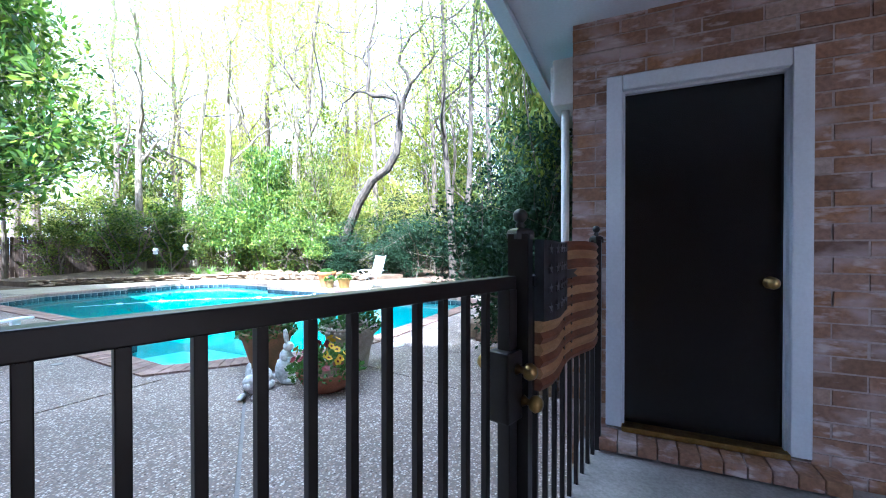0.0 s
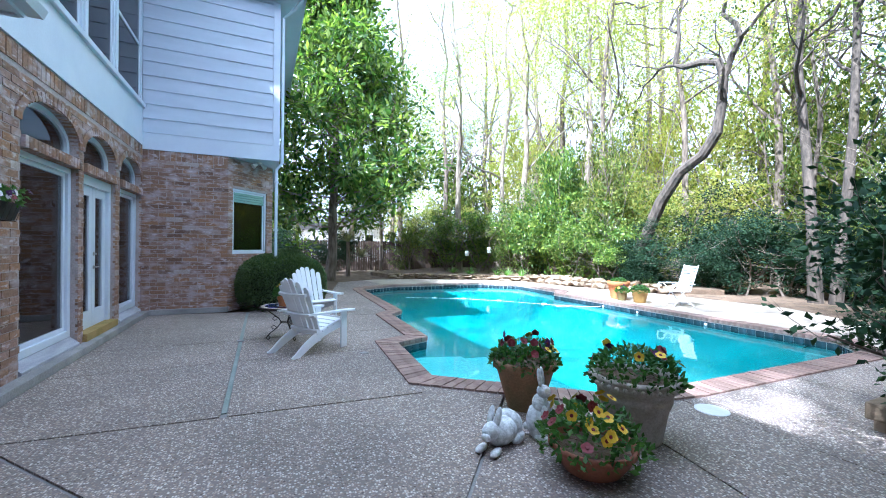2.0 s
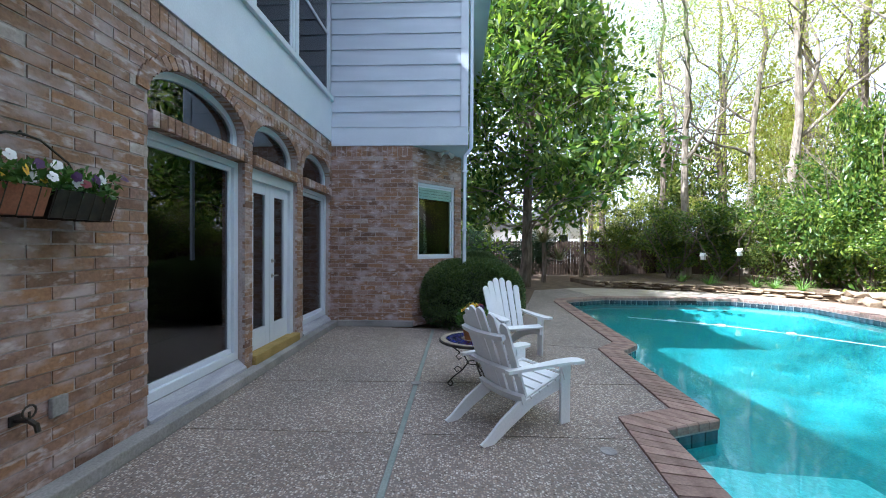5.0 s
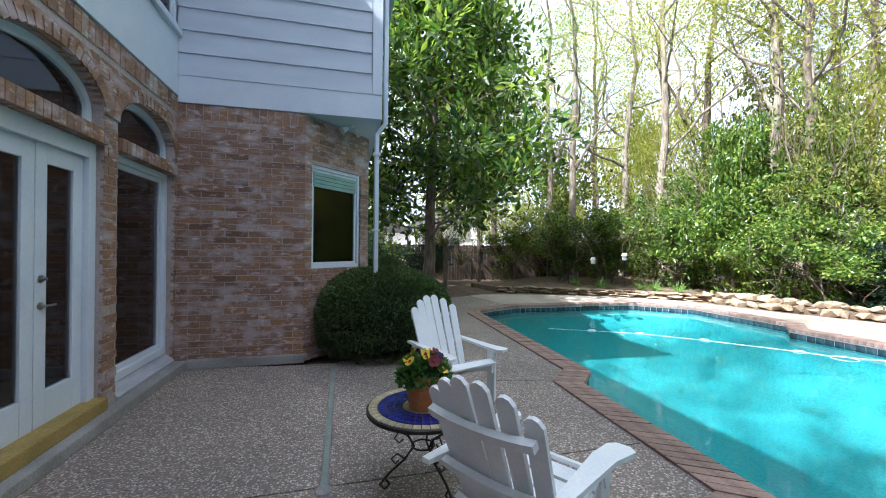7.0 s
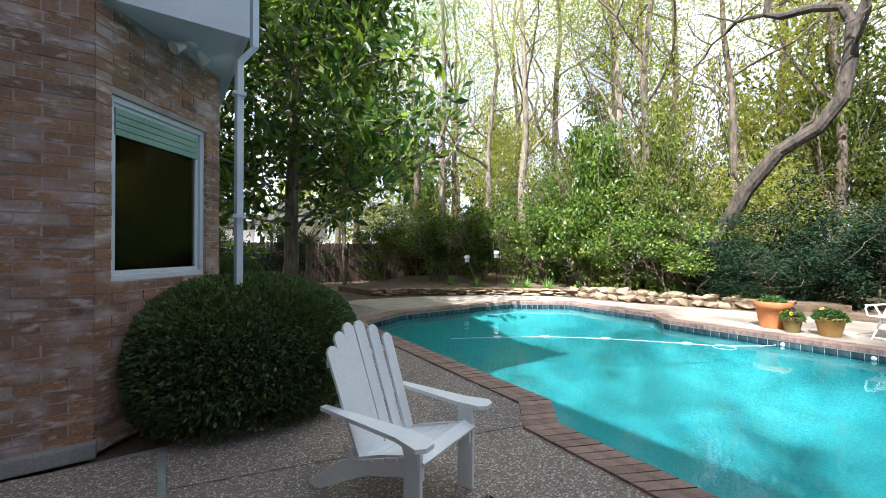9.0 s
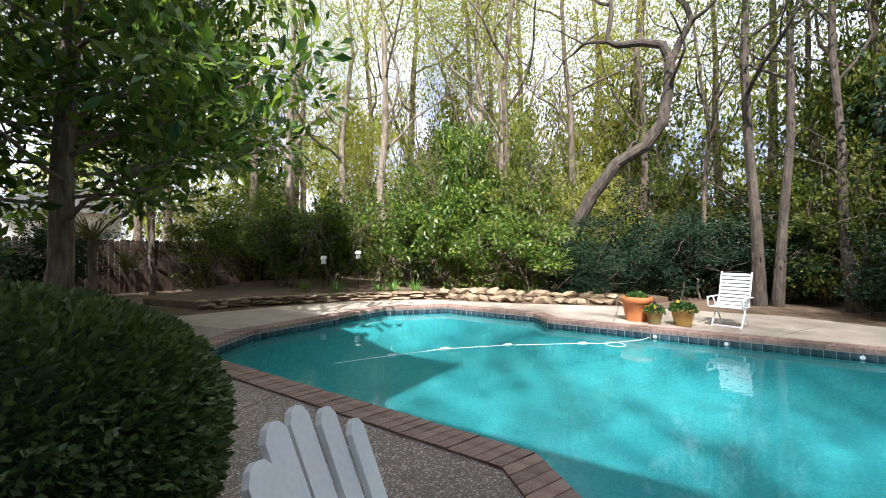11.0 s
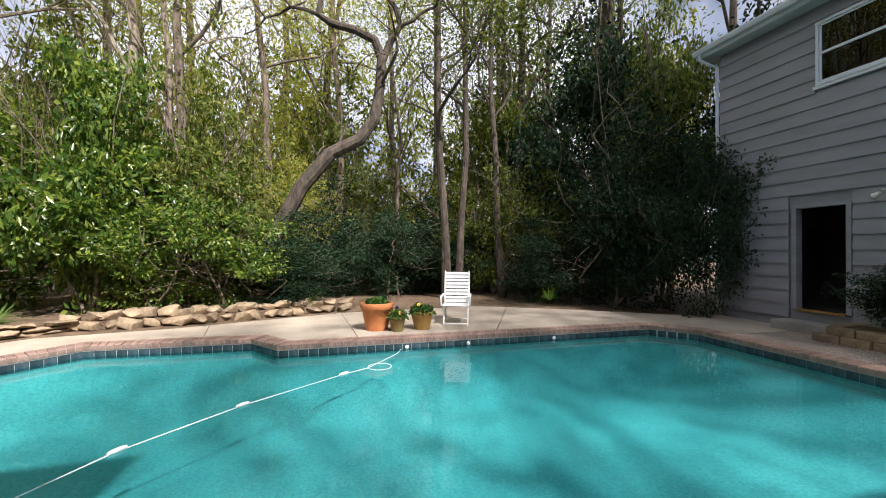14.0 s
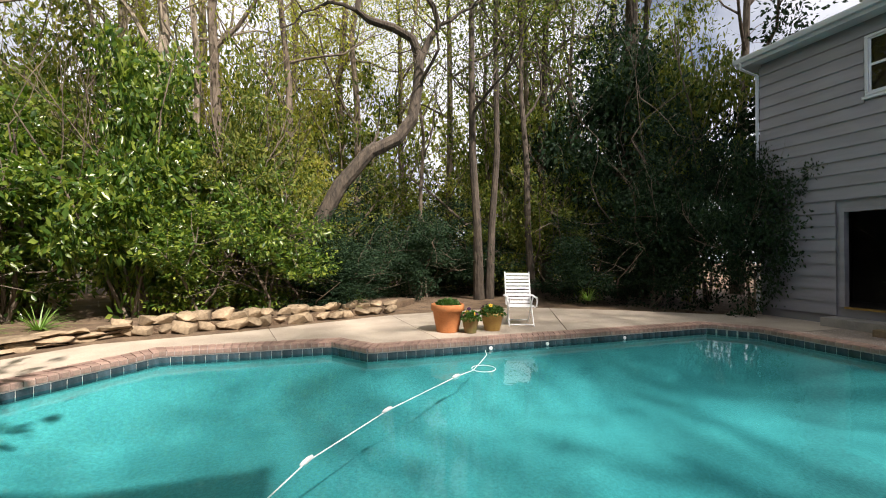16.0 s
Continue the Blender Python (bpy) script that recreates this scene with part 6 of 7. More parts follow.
# ---- adirondack chairs ----
def adirondack():
    """Faces +y, the rear feet behind; base at the ground."""
    e = thing("adirondack_chair", Matrix(), "white painted slatted wooden garden chair", "chair", "chairs by the table")
    for s in (-1, 1):
        x = 0.25 * s
        top = [(0.40, 0.40), (0.36, 0.43), (0.1, 0.36), (-0.15, 0.27), (-0.32, 0.17), (-0.46, 0.055), (-0.52, 0.02), (-0.50, 0.0), (-0.40, 0.0), (-0.22, 0.10), (0.0, 0.21), (0.25, 0.28), (0.40, 0.30)]
        part("side_rail", profile_prism(top, x - 0.013, x + 0.013, "x"), WHITE, e)
        part("front_leg", bx(x + 0.013 * s, 0.30, 0.0, x + 0.04 * s, 0.41, 0.52, bevel=0.004), WHITE, e)
        arm = [(-0.32, 0.285), (-0.32, 0.33), (0.3, 0.36), (0.46, 0.40), (0.5, 0.36), (0.5, 0.29), (0.46, 0.255), (0.3, 0.24)]
        ab = bmesh.new()
        lo_ = [ab.verts.new((q * s, u, 0.52 + 0.02 * (0.5 - u))) for u, q in arm]
        hi_ = [ab.verts.new((q * s, u, 0.545 + 0.02 * (0.5 - u))) for u, q in arm]
        ab.faces.new(hi_)
        ab.faces.new(lo_[::-1])
        for k in range(8):
            ab.faces.new((lo_[k], lo_[(k + 1) % 8], hi_[(k + 1) % 8], hi_[k]))
        bmesh.ops.recalc_face_normals(ab, faces=ab.faces)
        part("arm", ab, WHITE, e)
        part("arm_bracket", profile_prism([(0.33, 0.38), (0.40, 0.38), (0.40, 0.52), (0.28, 0.52)], (0.29) * s - 0.01, 0.29 * s + 0.01, "x"), WHITE, e)
    for i in range(6):
        f = i / 5
        y, z = 0.385 - 0.47 * f, 0.425 - 0.155 * f + (-0.012 if i == 0 else 0)
        part("seat_slat", box(bmesh.new(), -0.275, -0.042, -0.011, 0.275, 0.042, 0.011, pose(0, y, z, 16 if i else -20), bevel=0.004), WHITE, e)
    n = 6
    back = pose(0, -0.10, 0.27, 22)
    for i in range(n):
        u = (i - (n - 1) / 2)
        w = 0.088
        L = 0.82 - 0.028 * abs(u) ** 1.75
        out = [(-w / 2 * 0.86, 0.0), (w / 2 * 0.86, 0.0), (w / 2, 0.35), (w / 2, L - 0.035), (w / 2 - 0.02, L - 0.008), (0, L), (-w / 2 + 0.02, L - 0.008), (-w / 2, L - 0.035), (-w / 2, 0.35)]
        sb = profile_prism(out, -0.010, 0.010, "y")
        bmesh.ops.transform(sb, matrix=back @ pose(u * 0.088, 0.012 * abs(u) ** 1.3, 0, 0, u * 1.2, 0), verts=sb.verts)
        part("back_slat", sb, WHITE, e)
    for z, w in ((0.0, 0.275), (0.28, 0.33), (0.58, 0.27)):
        arc = [(math.sin(a) * w / math.sin(0.55), (1 - math.cos(a)) * 0.18) for a in np.linspace(-0.55, 0.55, 11)]
        cb = bmesh.new()
        poly = [(x, 0.0 + y - 0.012) for x, y in arc] + [(x, y - 0.05) for x, y in arc[::-1]]
        prism(poly, z - 0.02 if z else 0.0, z + 0.02 if z else 0.06, cb)
        bmesh.ops.transform(cb, matrix=back, verts=cb.verts)
        part("back_brace", cb, WHITE, e)
    return e


def facing(x, y, fx, fy):
    return pose(x, y, 0, 0, 0, math.degrees(math.atan2(-fx, fy)))


chair = adirondack()
chair.matrix_world = facing(-6.64, 1.58, -0.56, 0.83)
copy_thing(chair, facing(-8.96, 1.86, 0.93, 0.36))

# mosaic table
table = thing("mosaic_table", pose(-7.45, 1.28, 0), "round blue mosaic table on scrolled iron legs", "table")
part("table_rim", lathe([(0, 0.49), (0.36, 0.49), (0.372, 0.495), (0.372, 0.515), (0.362, 0.519), (0, 0.517)], 48), WIRE, table)
for ring, (r0, r1, k, mm) in enumerate(((0.30, 0.36, 40, BEIGE), (0.25, 0.296, 36, COBALT), (0.195, 0.246, 30, COBALT), (0.14, 0.191, 24, COBALT), (0.08, 0.136, 16, BEIGE), (0.015, 0.076, 8, BEIGE))):
    a = 2 * math.pi / k
    tb = bmesh.new()
    g = 0.003
    poly = [(r0 + g, -a / 2 * r0 + g), (r1 - g, -a / 2 * r1 + g), (r1 - g, a / 2 * r1 - g), (r0 + g, a / 2 * r0 - g)]
    prism(poly, 0.516, 0.523, tb)
    tm = mesh_of("mosaic_tile", tb, mm)
    for i in range(k):
        o = part("mosaic_tile", tm, None, table)
        o.rotation_euler = (0, 0, i * a + ring * 0.05)
for i in range(3):
    m = Matrix.Rotation(i * 2 * math.pi / 3 + 0.5, 4, "Z")
    pts = [(0.3, 0, 0.49), (0.22, 0, 0.42), (0.1, 0, 0.33), (0.06, 0, 0.26), (0.12, 0, 0.18), (0.22, 0, 0.1), (0.28, 0, 0.03), (0.25, 0, 0.0), (0.22, 0, 0.03), (0.24, 0, 0.06)]
    lb = tube(pts, 0.008, 6)
    tube([(0.1, 0, 0.33), (0.16, 0, 0.36), (0.19, 0, 0.32), (0.16, 0, 0.29), (0.13, 0, 0.31)], 0.006, 6, lb)
    tube([(0.12, 0, 0.18), (0.17, 0, 0.22), (0.21, 0, 0.19), (0.18, 0, 0.155), (0.16, 0, 0.175)], 0.006, 6, lb)
    bmesh.ops.transform(lb, matrix=m, verts=lb.verts)
    part("leg", lb, WIRE, table)
ringb = bmesh.new()
tube([(0.075 * math.cos(a), 0.075 * math.sin(a), 0.26) for a in np.linspace(0, 2 * math.pi, 17)], 0.006, 6, ringb)
part("leg_ring", ringb, WIRE, table)
pot("flower_pot", -7.42, 1.27, flare(0.09, 0.135, 0.22, 0.012, 0.055), TERRA, "terracotta pot of yellow and purple pansies on the table", 37, z=0.523, height=0.15, n=260, flowers=16, colours=(YELLOW, YELLOW, PURPLE, MAROON), over=1.25)

# white folding recliner
wc = thing("folding_chair", facing(-7.76, 10.85, -0.33, -0.94), "white resin folding recliner with a slatted back", "chair")
for s in (-1, 1):
    x = 0.26 * s
    part("frame", tube([(x, 0.27, 0.40), (x, -0.2, 0.40), (x, -0.42, 1.08)], 0.016, 8), RESIN, wc)
    part("front_leg", tube([(x * 0.95, 0.24, 0.0), (x * 0.95, -0.2, 0.58)], 0.015, 8), RESIN, wc)
    part("rear_leg", tube([(x * 0.88, -0.34, 0.0), (x * 0.88, 0.2, 0.58)], 0.015, 8), RESIN, wc)
    part("arm", box(bmesh.new(), x * 1.12 - 0.025, -0.3, 0.575, x * 1.12 + 0.025, 0.3, 0.6, bevel=0.008), RESIN, wc)
    part("arm_front", tube([(x * 1.12, 0.28, 0.59), (x * 1.14, 0.31, 0.52), (x * 1.1, 0.28, 0.41)], 0.016, 8), RESIN, wc)
for i in range(9):
    z = 0.45 + i * 0.072
    part("back_slat", box(bmesh.new(), -0.26, -0.009, -0.028, 0.26, 0.009, 0.028, pose(0, -0.215 - (z - 0.45) * 0.32, z, 18), bevel=0.005), RESIN, wc)
for i in range(7):
    part("seat_slat", bx(-0.25, -0.18 + i * 0.066, 0.395, 0.25, -0.125 + i * 0.066, 0.412, bevel=0.004), RESIN, wc)
for y, z in ((0.235, 0.04), (-0.32, 0.05)):
    part("cross_bar", tube([(-0.24, y, z), (0.24, y, z)], 0.014, 8), RESIN, wc)

# lids in the deck
for x, y, r, lid_mat, lid_label in ((-3.03, 4.72, 0.14, RESIN, "round white skimmer lid set in the patio"), (-6.14, 2.23, 0.06, CONC, "small round grey drain lid set in the patio"), (-7.52, 0.65, 0.055, CONC, "small round grey drain lid set in the patio")):
    ld = tagged(part("deck_lid", lathe([(0, 0.006), (r * 0.3, 0.006), (r * 0.9, 0.006), (r, 0.003), (r, -0.02), (0, -0.02)], 32), lid_mat), lid_label, "lid")
    ld.location = (x, y, 0.003)

# floating hose of the pool cleaner
hose = thing("pool_hose", Matrix(), "white floating cleaner hose with bullet floats", "hose")
hp = [(-12.75, 5.1), (-12.34, 5.9), (-11.88, 6.7), (-11.11, 7.52), (-10.05, 8.38), (-9.7, 8.6)] + [(-9.55 + 0.17 * math.cos(a), 8.62 + 0.17 * math.sin(a)) for a in np.linspace(math.pi, -math.pi * 0.95, 14)] + [(-9.45, 8.95), (-9.2, 9.3), (-9.1, 9.58)]
part("hose", tube([(x, y, -0.150) for x, y in hp], 0.006, 8), RESIN, hose)
for x, y, a in ((-12.34, 5.9, 62), (-11.88, 6.7, 55), (-11.11, 7.52, 43), (-10.05, 8.38, 38)):
    fb = lathe([(0, -0.08), (0.013, -0.07), (0.021, -0.03), (0.021, 0.03), (0.013, 0.07), (0, 0.08)], 14)
    bmesh.ops.transform(fb, matrix=Matrix.Translation((x, y, -0.14)) @ Matrix.Rotation(radians(a), 4, "Z") @ Matrix.Rotation(radians(90), 4, "Y"), verts=fb.verts)
    part("float", fb, RESIN, hose, smooth=True)
for x, y in ((-9.0, 9.57), (-7.9, 9.58), (-6.2, 9.6)):
    fx = tagged(part("pool_eyelet", lathe([(0, -0.02), (0.03, -0.02), (0.034, -0.01), (0.02, 0), (0, 0.0)], 14), RESIN), "small white fitting in the pool tile", "fitting")
    fx.matrix_world = pose(x, y, -0.12, 90)

# ---- stone edging ----
def boulder(r, seed):
    """A broken stone: the hull of points strewn through a rounded block, edges worn."""
    rng = random.Random(seed)
    bm = bmesh.new()
    for k in range(22):
        q = Vector((rng.uniform(-1, 1), rng.uniform(-1, 1), rng.uniform(-1, 1)))
        q /= max(abs(q.x), abs(q.y), abs(q.z)) * rng.uniform(1.0, 1.18)
        bm.verts.new((q.x * r[0], q.y * r[1], q.z * r[2]))
    h = bmesh.ops.convex_hull(bm, input=bm.verts[:])
    bmesh.ops.delete(bm, geom=list({v for v in h["geom_interior"] + h["geom_unused"] if isinstance(v, bmesh.types.BMVert)}), context="VERTS")
    bmesh.ops.bevel(bm, geom=bm.edges[:], offset=min(r) * 0.09, segments=1, affect="EDGES", clamp_overlap=True)
    bmesh.ops.recalc_face_normals(bm, faces=bm.faces)
    return bm


edge = [(-19.0, 6.4), (-18.4, 8.0), (-17.6, 9.6), (-16.3, 11.0), (-15.2, 11.95), (-13.6, 12.15), (-12.2, 12.55), (-11.2, 13.0), (-10.2, 13.45)]
rk = random.Random(12)
rock_mes = [mesh_of("stone", boulder((0.21, 0.15, 0.11), i), ROCK) for i in range(7)]
flag_mes = [mesh_of("stone", boulder((0.25, 0.17, 0.042), i + 20), ROCK) for i in range(7)]
stones = thing("stone_edging", Matrix(), "dry stacked sandstone edging of the planting bed", "stone wall")
for i, (a, b) in enumerate(zip(edge, edge[1:])):
    a, b = Vector(a), Vector(b)
    L = (b - a).length
    d = (b - a) / L
    u = 0.0
    while u < L:
        w = rk.uniform(0.28, 0.46)
        p = a + d * (u + w / 2)
        ang_ = math.degrees(math.atan2(d.y, d.x))
        if i < 4:
            for lay in range(3):
                o = part("stone", rk.choice(flag_mes), None, stones)
                o.matrix_basis = pose(p.x + rk.gauss(0, 0.05), p.y + rk.gauss(0, 0.05) , 0.0 + lay * 0.075, rk.uniform(-4, 4), rk.uniform(-4, 4), ang_ + rk.uniform(-15, 15) + rk.choice((0, 180))) @ Matrix.Diagonal((w / 0.44, rk.uniform(0.8, 1.2), rk.uniform(0.8, 1.1), 1))
        else:
            for lay in range(2):
                o = part("stone", rk.choice(rock_mes), None, stones)
                sc = rk.uniform(0.75, 1.15) if i < 7 else rk.uniform(0.65, 0.85)
                o.matrix_basis = pose(p.x + rk.gauss(0, 0.06), p.y + rk.gauss(0, 0.05) + lay * 0.12, 0.06 + lay * 0.17 * sc, rk.uniform(-14, 14), rk.uniform(-14, 14), ang_ + rk.uniform(-30, 30)) @ Matrix.Diagonal((w / 0.4, sc, sc, 1))
        u += w * 0.92
bed = tagged(part("planting_bed", prism(edge + [(-9, 15), (-13, 20), (-20, 19), (-25, 12), (-21, 6.0)], -0.05, 0.14), SOIL), "raised bed of leaf litter behind the stones", "planting bed", kind="structure")
# low block wall of the bed by the garage, and stones by the wing
rb = thing("raised_bed", Matrix(), "low stacked block wall of the bed by the garage", "planter")
blk = mesh_of("block", bx(-0.19, -0.1, -0.07, 0.19, 0.1, 0.07, bevel=0.02), ROCK)
for lay in range(2):
    for i in range(6):
        o = part("block", blk, None, rb)
        o.matrix_basis = pose(-2.15 + rk.gauss(0, 0.012), 5.75 + i * 0.395 - 0.19 * lay, 0.06 + lay * 0.14, 0, 0, 90)
    for i in range(2):
        o = part("block", blk, None, rb)
        o.matrix_basis = pose(-1.95 + i * 0.39 + 0.1 * lay, 7.72, 0.06 + lay * 0.14)
part("soil", bx(-2.06, 5.4, -0.03, -1.38, 7.64, 0.24), SOIL, rb)
wb_ = thing("stone_border", Matrix(), "rough stacked stones round the holly bed", "stone wall")
for lay in range(3):
    for i in range(7):
        o = part("stone", rk.choice(rock_mes), None, wb_)
        o.matrix_basis = pose(-1.42 + i * 0.12, 4.3 - 0.11 * i + rk.gauss(0, 0.02), 0.04 + lay * 0.075, rk.uniform(-8, 8), rk.uniform(-8, 8), rk.uniform(-25, 25)) @ Matrix.Scale(0.46, 4)

# ---- fences and the house beyond ----
fence = thing("board_fence", Matrix(), "tall weathered brown board fence at the back", "fence")
fp = [(-24.0, -3.0), (-24.6, 12.5), (-27.0, 24.0)]
bd_me = [mesh_of("board", profile_prism([(-0.068, 0), (0.068, 0), (0.068, 1.72 + e), (0.04, 1.76 + e), (-0.04, 1.76 + e), (-0.068, 1.72 + e)], -0.01, 0.01, "y"), FENCEW) for e in (0, 0.015, 0.03)]
for a, b in zip(fp, fp[1:]):
    a, b = Vector(a), Vector(b)
    L = (b - a).length
    ang_ = math.degrees(math.atan2(b.y - a.y, b.x - a.x))
    k = int(L / 0.145)
    for i in range(k):
        p = a.lerp(b, (i + 0.5) / k)
        o = part("board", rk.choice(bd_me), None, fence)
        o.matrix_basis = pose(p.x, p.y, rk.uniform(-0.01, 0.03), 0, 0, ang_)
    for z in (0.35, 1.4):
        c = a.lerp(b, 0.5)
        part("rail", box(bmesh.new(), -L / 2, 0.012, z, L / 2, 0.05, z + 0.09, pose(c.x, c.y, 0, 0, 0, ang_)), FENCEW, fence)
bf = thing("board_fence", Matrix(), "low pale fence behind the trees", "fence")
for i in range(44):
    o = part("board", bd_me[i % 3], None, bf)
    o.matrix_basis = pose(-12 + i * 0.3, 22.2 + 0.02 * i, -0.3, 0, 0, 2) @ Matrix.Diagonal((2.0, 1, 0.85, 1))
for z in (0.5, 1.2):
    part("rail", bx(-12.2, 22.25, z, 1.2, 22.32, z + 0.1), FENCEW, bf)
nh = thing("neighbour_house", Matrix(), "white neighbouring house with a grey roof", "house")
NW = mat("white wall paint", (0.75, 0.74, 0.72), (0.8, 0.79, 0.77), 1.0, 0.7)
part("wall", bx(-46, 6.5, 0, -38, 11.5, 3.6), NW, nh)
part("wall", bx(-48, 2.0, 0, -40, 6.5, 3.0), NW, nh)
part("roof", profile_prism([(6.0, 3.55), (12.0, 3.55), (9.0, 5.6)], -46.4, -37.6, "x"), mat("grey shingle", (0.20, 0.20, 0.21), (0.28, 0.28, 0.29), 5, 0.9), nh)
part("roof", profile_prism([(1.4, 2.95), (7.0, 2.95), (4.2, 4.6)], -48.4, -39.6, "x"), ROOF, nh)
for y in (7.6, 9.6):
    w = part("window", bx(-38.02, y, 1.2, -37.95, y + 0.9, 2.6), WHITE, nh)
    part("pane", bx(-37.96, y + 0.08, 1.28, -37.93, y + 0.82, 2.52), GLASSD, w)

# ---- strap plants and grass clumps ----
def strap(name, x, y, n, length, width, z, seed, material, label, category, up=0.9):
    e = thing(name, pose(x, y, z), label, category)
    rng = random.Random(seed)
    bm = bmesh.new()
    for i in range(n):
        a = rng.uniform(0, 6.28)
        L = length * rng.uniform(0.6, 1.1)
        rise = rng.uniform(0.35, 1.0) * up
        prev = None
        for k in range(6):
            f = k / 5
            rr_ = L * f * math.cos(rise * 1.3) + 0.02
            zz = L * (f * math.sin(rise * 1.3) - 0.45 * f * f * (1.2 - rise))
            w = width * (1 - f) ** 0.6 * 0.5
            c = Vector((rr_ * math.cos(a), rr_ * math.sin(a), max(zz, 0.01)))
            s = Vector((-math.sin(a), math.cos(a), 0)) * w
            cur = (bm.verts.new(c - s), bm.verts.new(c + s + Vector((0, 0, w * 0.3))))
            if prev:
                bm.faces.new((prev[0], prev[1], cur[1], cur[0]))
            prev = cur
    part("blade", bm, material, e)["kind"] = "stuff"
    return e


YUC = leaf_mat("yucca blade", (0.10, 0.12, 0.05), (0.16, 0.17, 0.07), (0.22, 0.20, 0.10), 0.5, 0.2)
GRS = leaf_mat("lily blade", (0.10, 0.20, 0.04), (0.15, 0.27, 0.06), (0.20, 0.32, 0.09), 0.45, 0.35)
yt = strap("yucca", -20.5, 4.75, 90, 1.3, 0.05, 1.65, 1, YUC, "shaggy yucca with long drooping blades on a bare trunk", "plant", 0.85)
part("trunk", tube([(0, 0, -1.68), (0.05, 0, -0.8), (0, 0.0, 0.02)], [0.11, 0.09, 0.09], 8), BARK, yt)
strap("yucca", -20.1, 5.3, 60, 1.0, 0.05, 0.9, 2, YUC, "shaggy yucca with long drooping blades", "plant", 0.85)
for i, (x, y) in enumerate(((-18.6, 10.6), (-18.1, 10.2), (-17.3, 11.3), (-16.9, 11.6), (-19.3, 9.9), (-16.3, 12.0), (-10.9, 13.6), (-4.4, 13.0))):
    strap("lily_clump", x, y, 70, 0.62, 0.022, 0.13, 20 + i, GRS, "clump of arching green lily blades in the bed", "plant")


def birdhouse(x, y, h, label):
    e = thing("birdhouse", pose(x, y, 0.1, 0, 0, -60), label, "birdhouse")
    e.scale = (0.75, 0.75, 1.0)
    part("pole", tube([(0, 0, 0), (0, 0, h)], 0.012, 8), WIRE, e)
    part("box", bx(-0.09, -0.09, h, 0.09, 0.09, h + 0.17, bevel=0.004), RESIN, e)
    part("roof", profile_prism([(-0.13, h + 0.16), (0.13, h + 0.16), (0, h + 0.27)], -0.12, 0.12, "y"), SHADEG, e)
    hb_ = lathe([(0, 0), (0.025, 0)], 12)
    bmesh.ops.transform(hb_, matrix=pose(0, -0.092, h + 0.1, 90), verts=hb_.verts)
    part("entrance_hole", hb_, BLACK, e)


birdhouse(-19.2, 10.65, 0.92, "small white birdhouse on a thin pole")
birdhouse(-18.4, 11.5, 1.1, "small white bird feeder on a thin pole")
bt = thing("bird_feeder", pose(-20.3, 10.2, 0.1), "flat tray bird feeder on a thin pole", "bird feeder")
part("pole", tube([(0, 0, 0), (0, 0, 0.95)], 0.012, 8), WIRE, bt)
part("tray", bx(-0.16, -0.1, 0.95, 0.16, 0.1, 0.99, bevel=0.006), FENCEW, bt)

# ---- hanging basket, tap, lamps ----
hbk = thing("hanging_basket", pose(-5.22, HY + 0.02, 1.66), "wire wall basket planted with pansies", "basket")
hbk.scale = (0.85, 0.85, 0.95)
part("bracket", tube([(0, 0.0, 0.47), (0, 0.03, 0.49), (0, 0.05, 0.46)], 0.006, 6), WIRE, hbk)
for s in (-1, 1):
    part("arch_wire", tube([(0.47 * s, 0.02, 0.05), (0.43 * s, 0.03, 0.2), (0.3 * s, 0.04, 0.36), (0.1 * s, 0.05, 0.46), (0, 0.05, 0.47)], 0.007, 6), WIRE, hbk)
for c0, L in (((-0.24, 0.13), 0.22), ((0.24, 0.13), 0.22)):
    tb = bmesh.new()
    prof_ = [(0.02, 0.0), (0.20, 0.0), (0.26, 0.16), (0.0, 0.16)]
    profile_prism(prof_, c0[0] - L, c0[0] + L, "x", tb)
    part("trough", tb, TERRAD if c0[0] > 0 else WIRE, hbk)
for k in range(11):
    x = -0.46 + k * 0.092
    part("wire", tube([(x, 0.0, 0.16), (x, 0.27, 0.16), (x, 0.21, -0.005), (x, 0.01, -0.005)], 0.004, 5), WIRE, hbk)
nr = np.random.default_rng(77)
pts = np.stack([nr.uniform(-0.48, 0.48, 620), nr.uniform(0.02, 0.3, 620), 0.15 + nr.uniform(0, 0.13, 620)], 1)
part("foliage", leaves("foliage", pts, nr.normal(0, 0.5, (620, 3)) + [0, 0.3, 0.4], 0.06, 0.035, L_PANSY, nr), None, hbk)
rr = random.Random(8)
for i in range(22):
    b = bmesh.new()
    for k in range(5):
        t = k * 1.2566
        b.faces.new([b.verts.new((math.cos(t) * 0.016 + 0.017 * math.cos(q), math.sin(t) * 0.016 + 0.017 * math.sin(q), 0.003 * k)) for q in np.linspace(0, 6.28, 8)[:-1]])
    fl = part("flower", b, rr.choice((PETALW, PETALW, MAROON, YELLOW, PURPLE)), hbk)
    fl.matrix_basis = pose(rr.uniform(-0.48, 0.48), rr.uniform(0.15, 0.33), rr.uniform(0.2, 0.3), rr.uniform(-95, -40), 0, rr.uniform(-40, 40))
tap = thing("garden_tap", pose(-5.22, HY, 0.55), "dark outdoor tap on the brick wall", "tap")
tb = tube([(0, 0, 0), (0, 0.09, 0), (0, 0.13, -0.02), (0, 0.14, -0.06)], 0.014, 8)
part("spout", tb, WIRE, tap)
hw = bmesh.new()
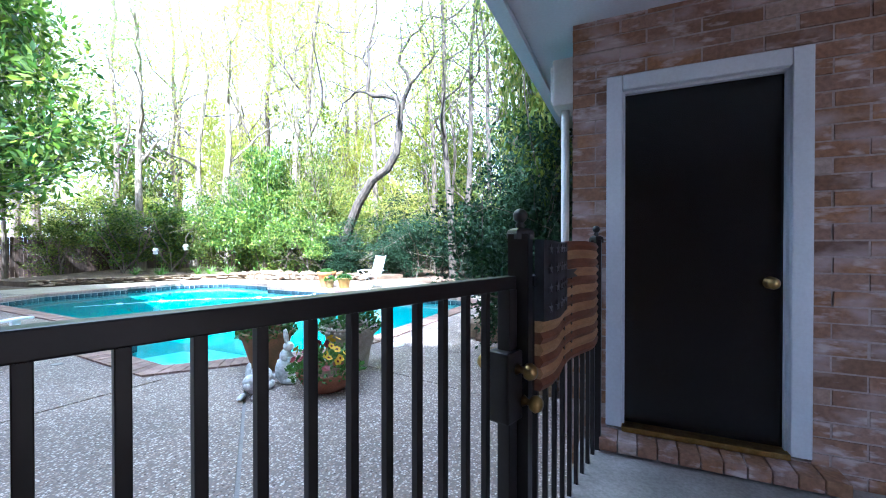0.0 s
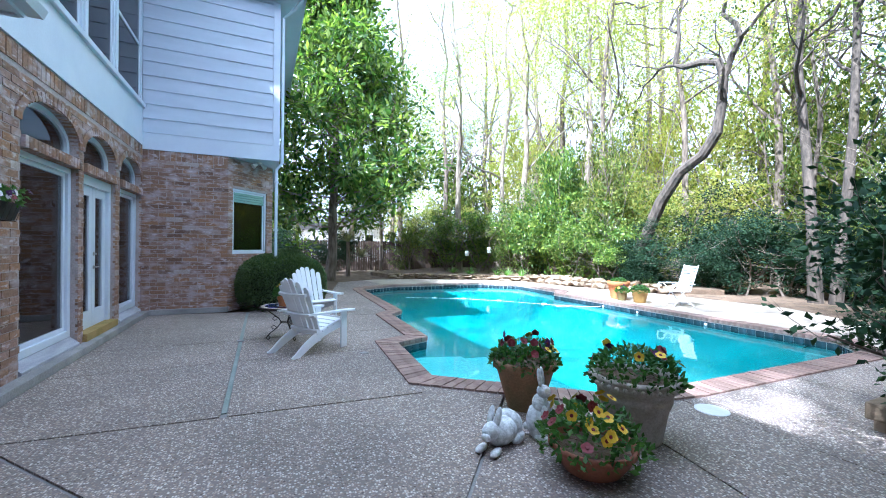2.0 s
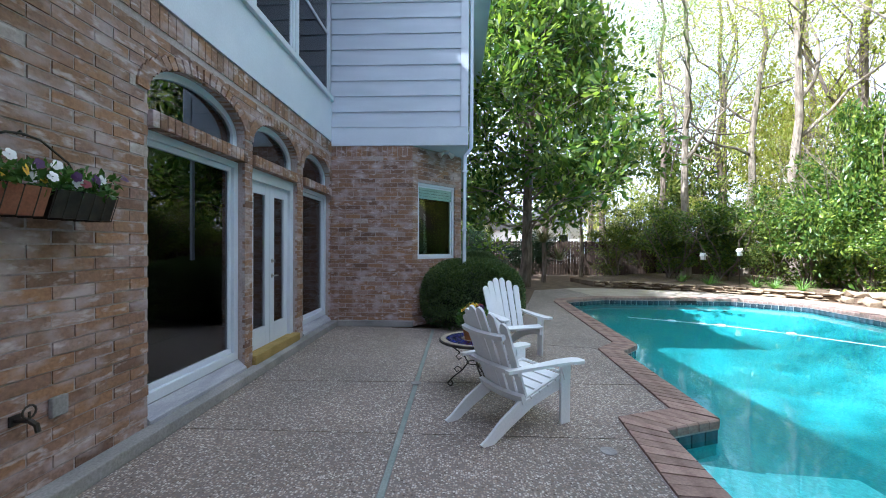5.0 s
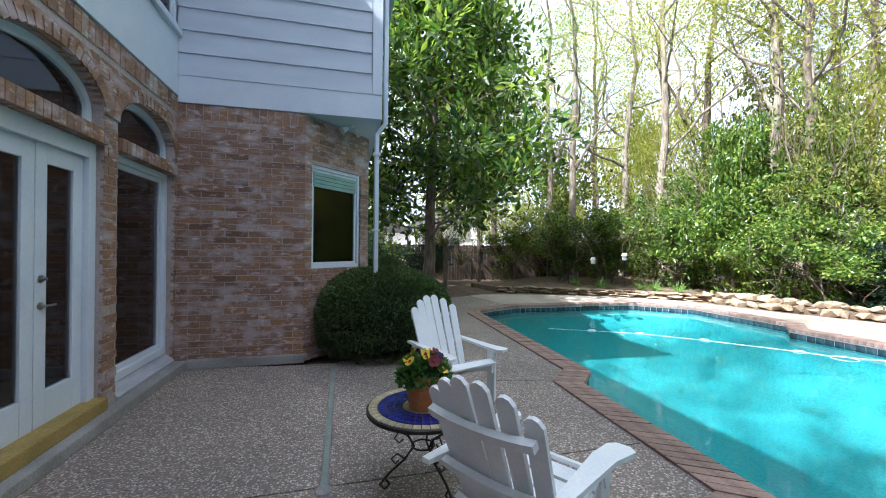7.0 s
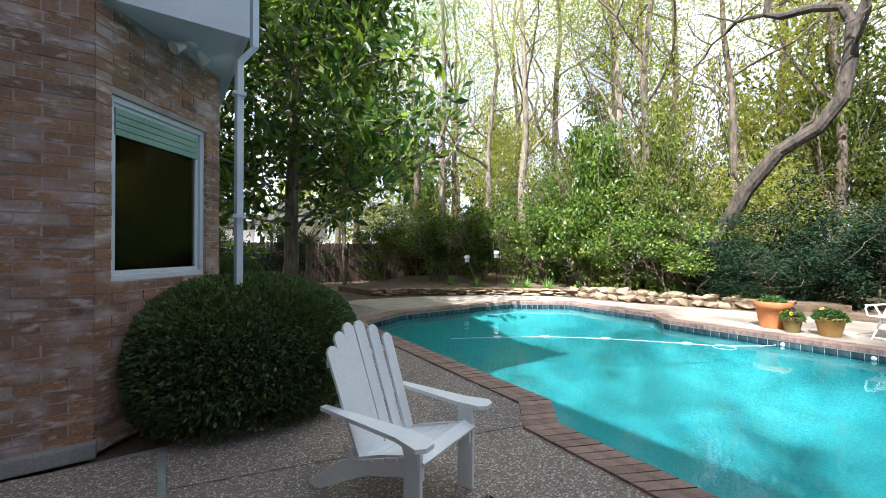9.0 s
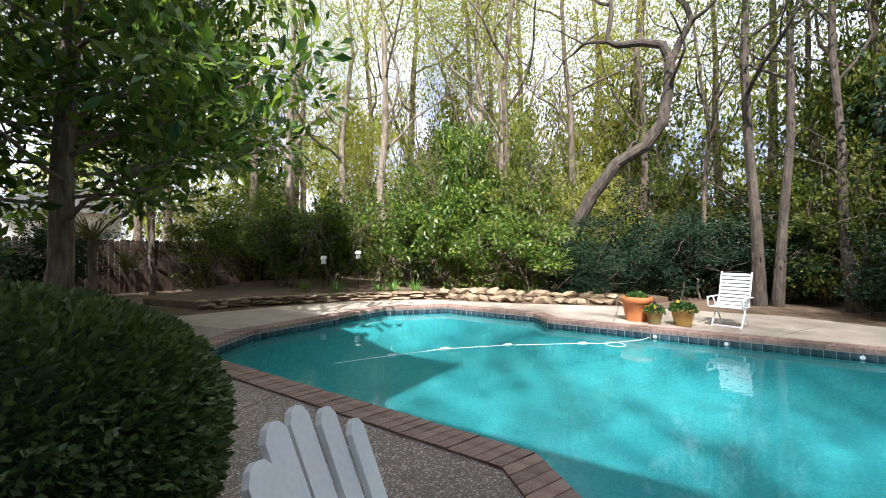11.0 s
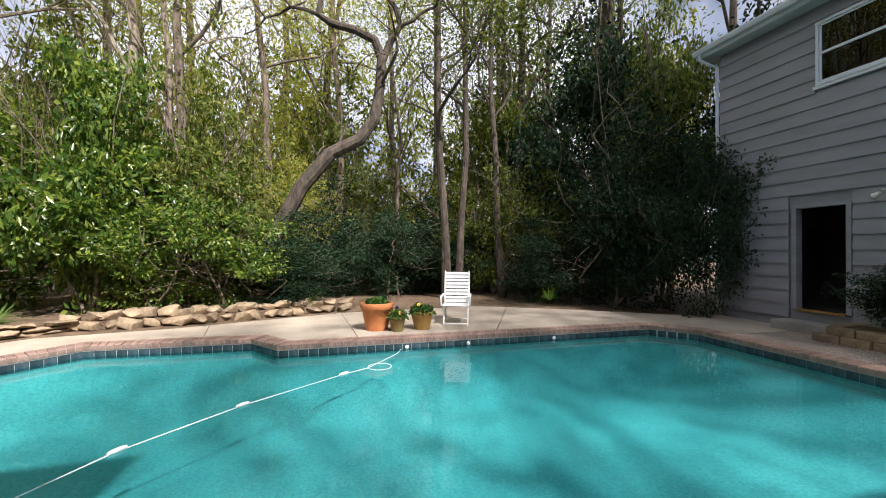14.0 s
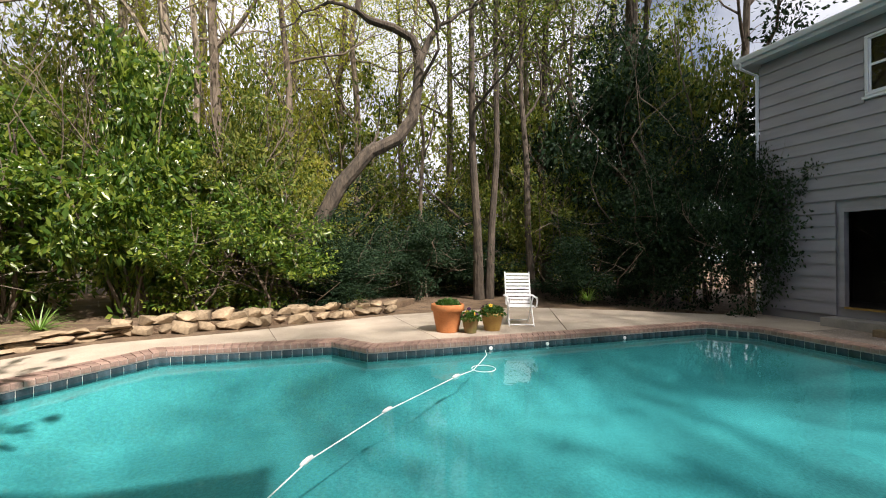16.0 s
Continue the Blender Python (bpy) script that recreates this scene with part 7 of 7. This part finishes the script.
tube([(0.035 * math.cos(a), 0.09 + 0.0 * a, 0.05 + 0.035 * math.sin(a)) for a in np.linspace(0, 6.28, 13)], 0.006, 6, hw)
tube([(0, 0.09, 0), (0, 0.09, 0.05)], 0.007, 6, hw)
part("hand_wheel", hw, WIRE, tap)
part("flange", box(bmesh.new(), -0.03, 0, -0.03, 0.03, 0.012, 0.03, bevel=0.006), WIRE, tap)
vb = tagged(part("vent_cover", bx(-5.5, HY, 0.48, -5.4, HY + 0.03, 0.6, bevel=0.008), CONC), "small grey vent cover on the brick", "vent")


def spot(x, y, z, turn, label, lit):
    e = thing("flood_light", pose(x, y, z, 0, 0, turn), label, "lamp")
    part("base_plate", lathe([(0, 0), (0.05, 0), (0.05, -0.02), (0.02, -0.03), (0, -0.03)], 16), SHADEG, e)
    for s in (-1, 1):
        hb_ = lathe([(0, 0.0), (0.03, 0.0), (0.035, 0.04), (0.055, 0.11), (0.05, 0.112), (0.0, 0.10)], 18)
        m = pose(0.06 * s, 0, -0.05, 0, 125 * s, 0)
        bmesh.ops.transform(hb_, matrix=m, verts=hb_.verts)
        h = part("lamp_head", hb_, SHADEG, e)
        gb = lathe([(0, 0.109), (0.045, 0.106)], 16)
        bmesh.ops.transform(gb, matrix=m, verts=gb.verts)
        part("lens", gb, BULB if (lit and s > 0) else SHADEG, h)
    return e


spot(-11.0, 0.85, 3.385, 120, "pair of white flood lamps under the bay, one lit", True)
fl_ = spot(GX - 0.02, 7.42, 2.56, 90, "pair of white flood lamps on the garage wall", False)
eb = tagged(part("electrical_box", bx(GX - 0.1, 7.12, 2.5, GX - 0.022, 7.27, 2.72, bevel=0.01), SHADEG), "white electrical box on the garage siding", "electrical box")
ivy = thing("shepherd_hook", pose(-1.45, 3.95, 0), "thin metal hook standing in the holly bed", "hook")
part("rod", tube([(0, 0, 0), (0, 0, 1.9), (0.03, 0, 2.05), (0.12, 0, 2.1), (0.2, 0, 2.02), (0.2, 0, 1.95)], 0.007, 6), WIRE, ivy)
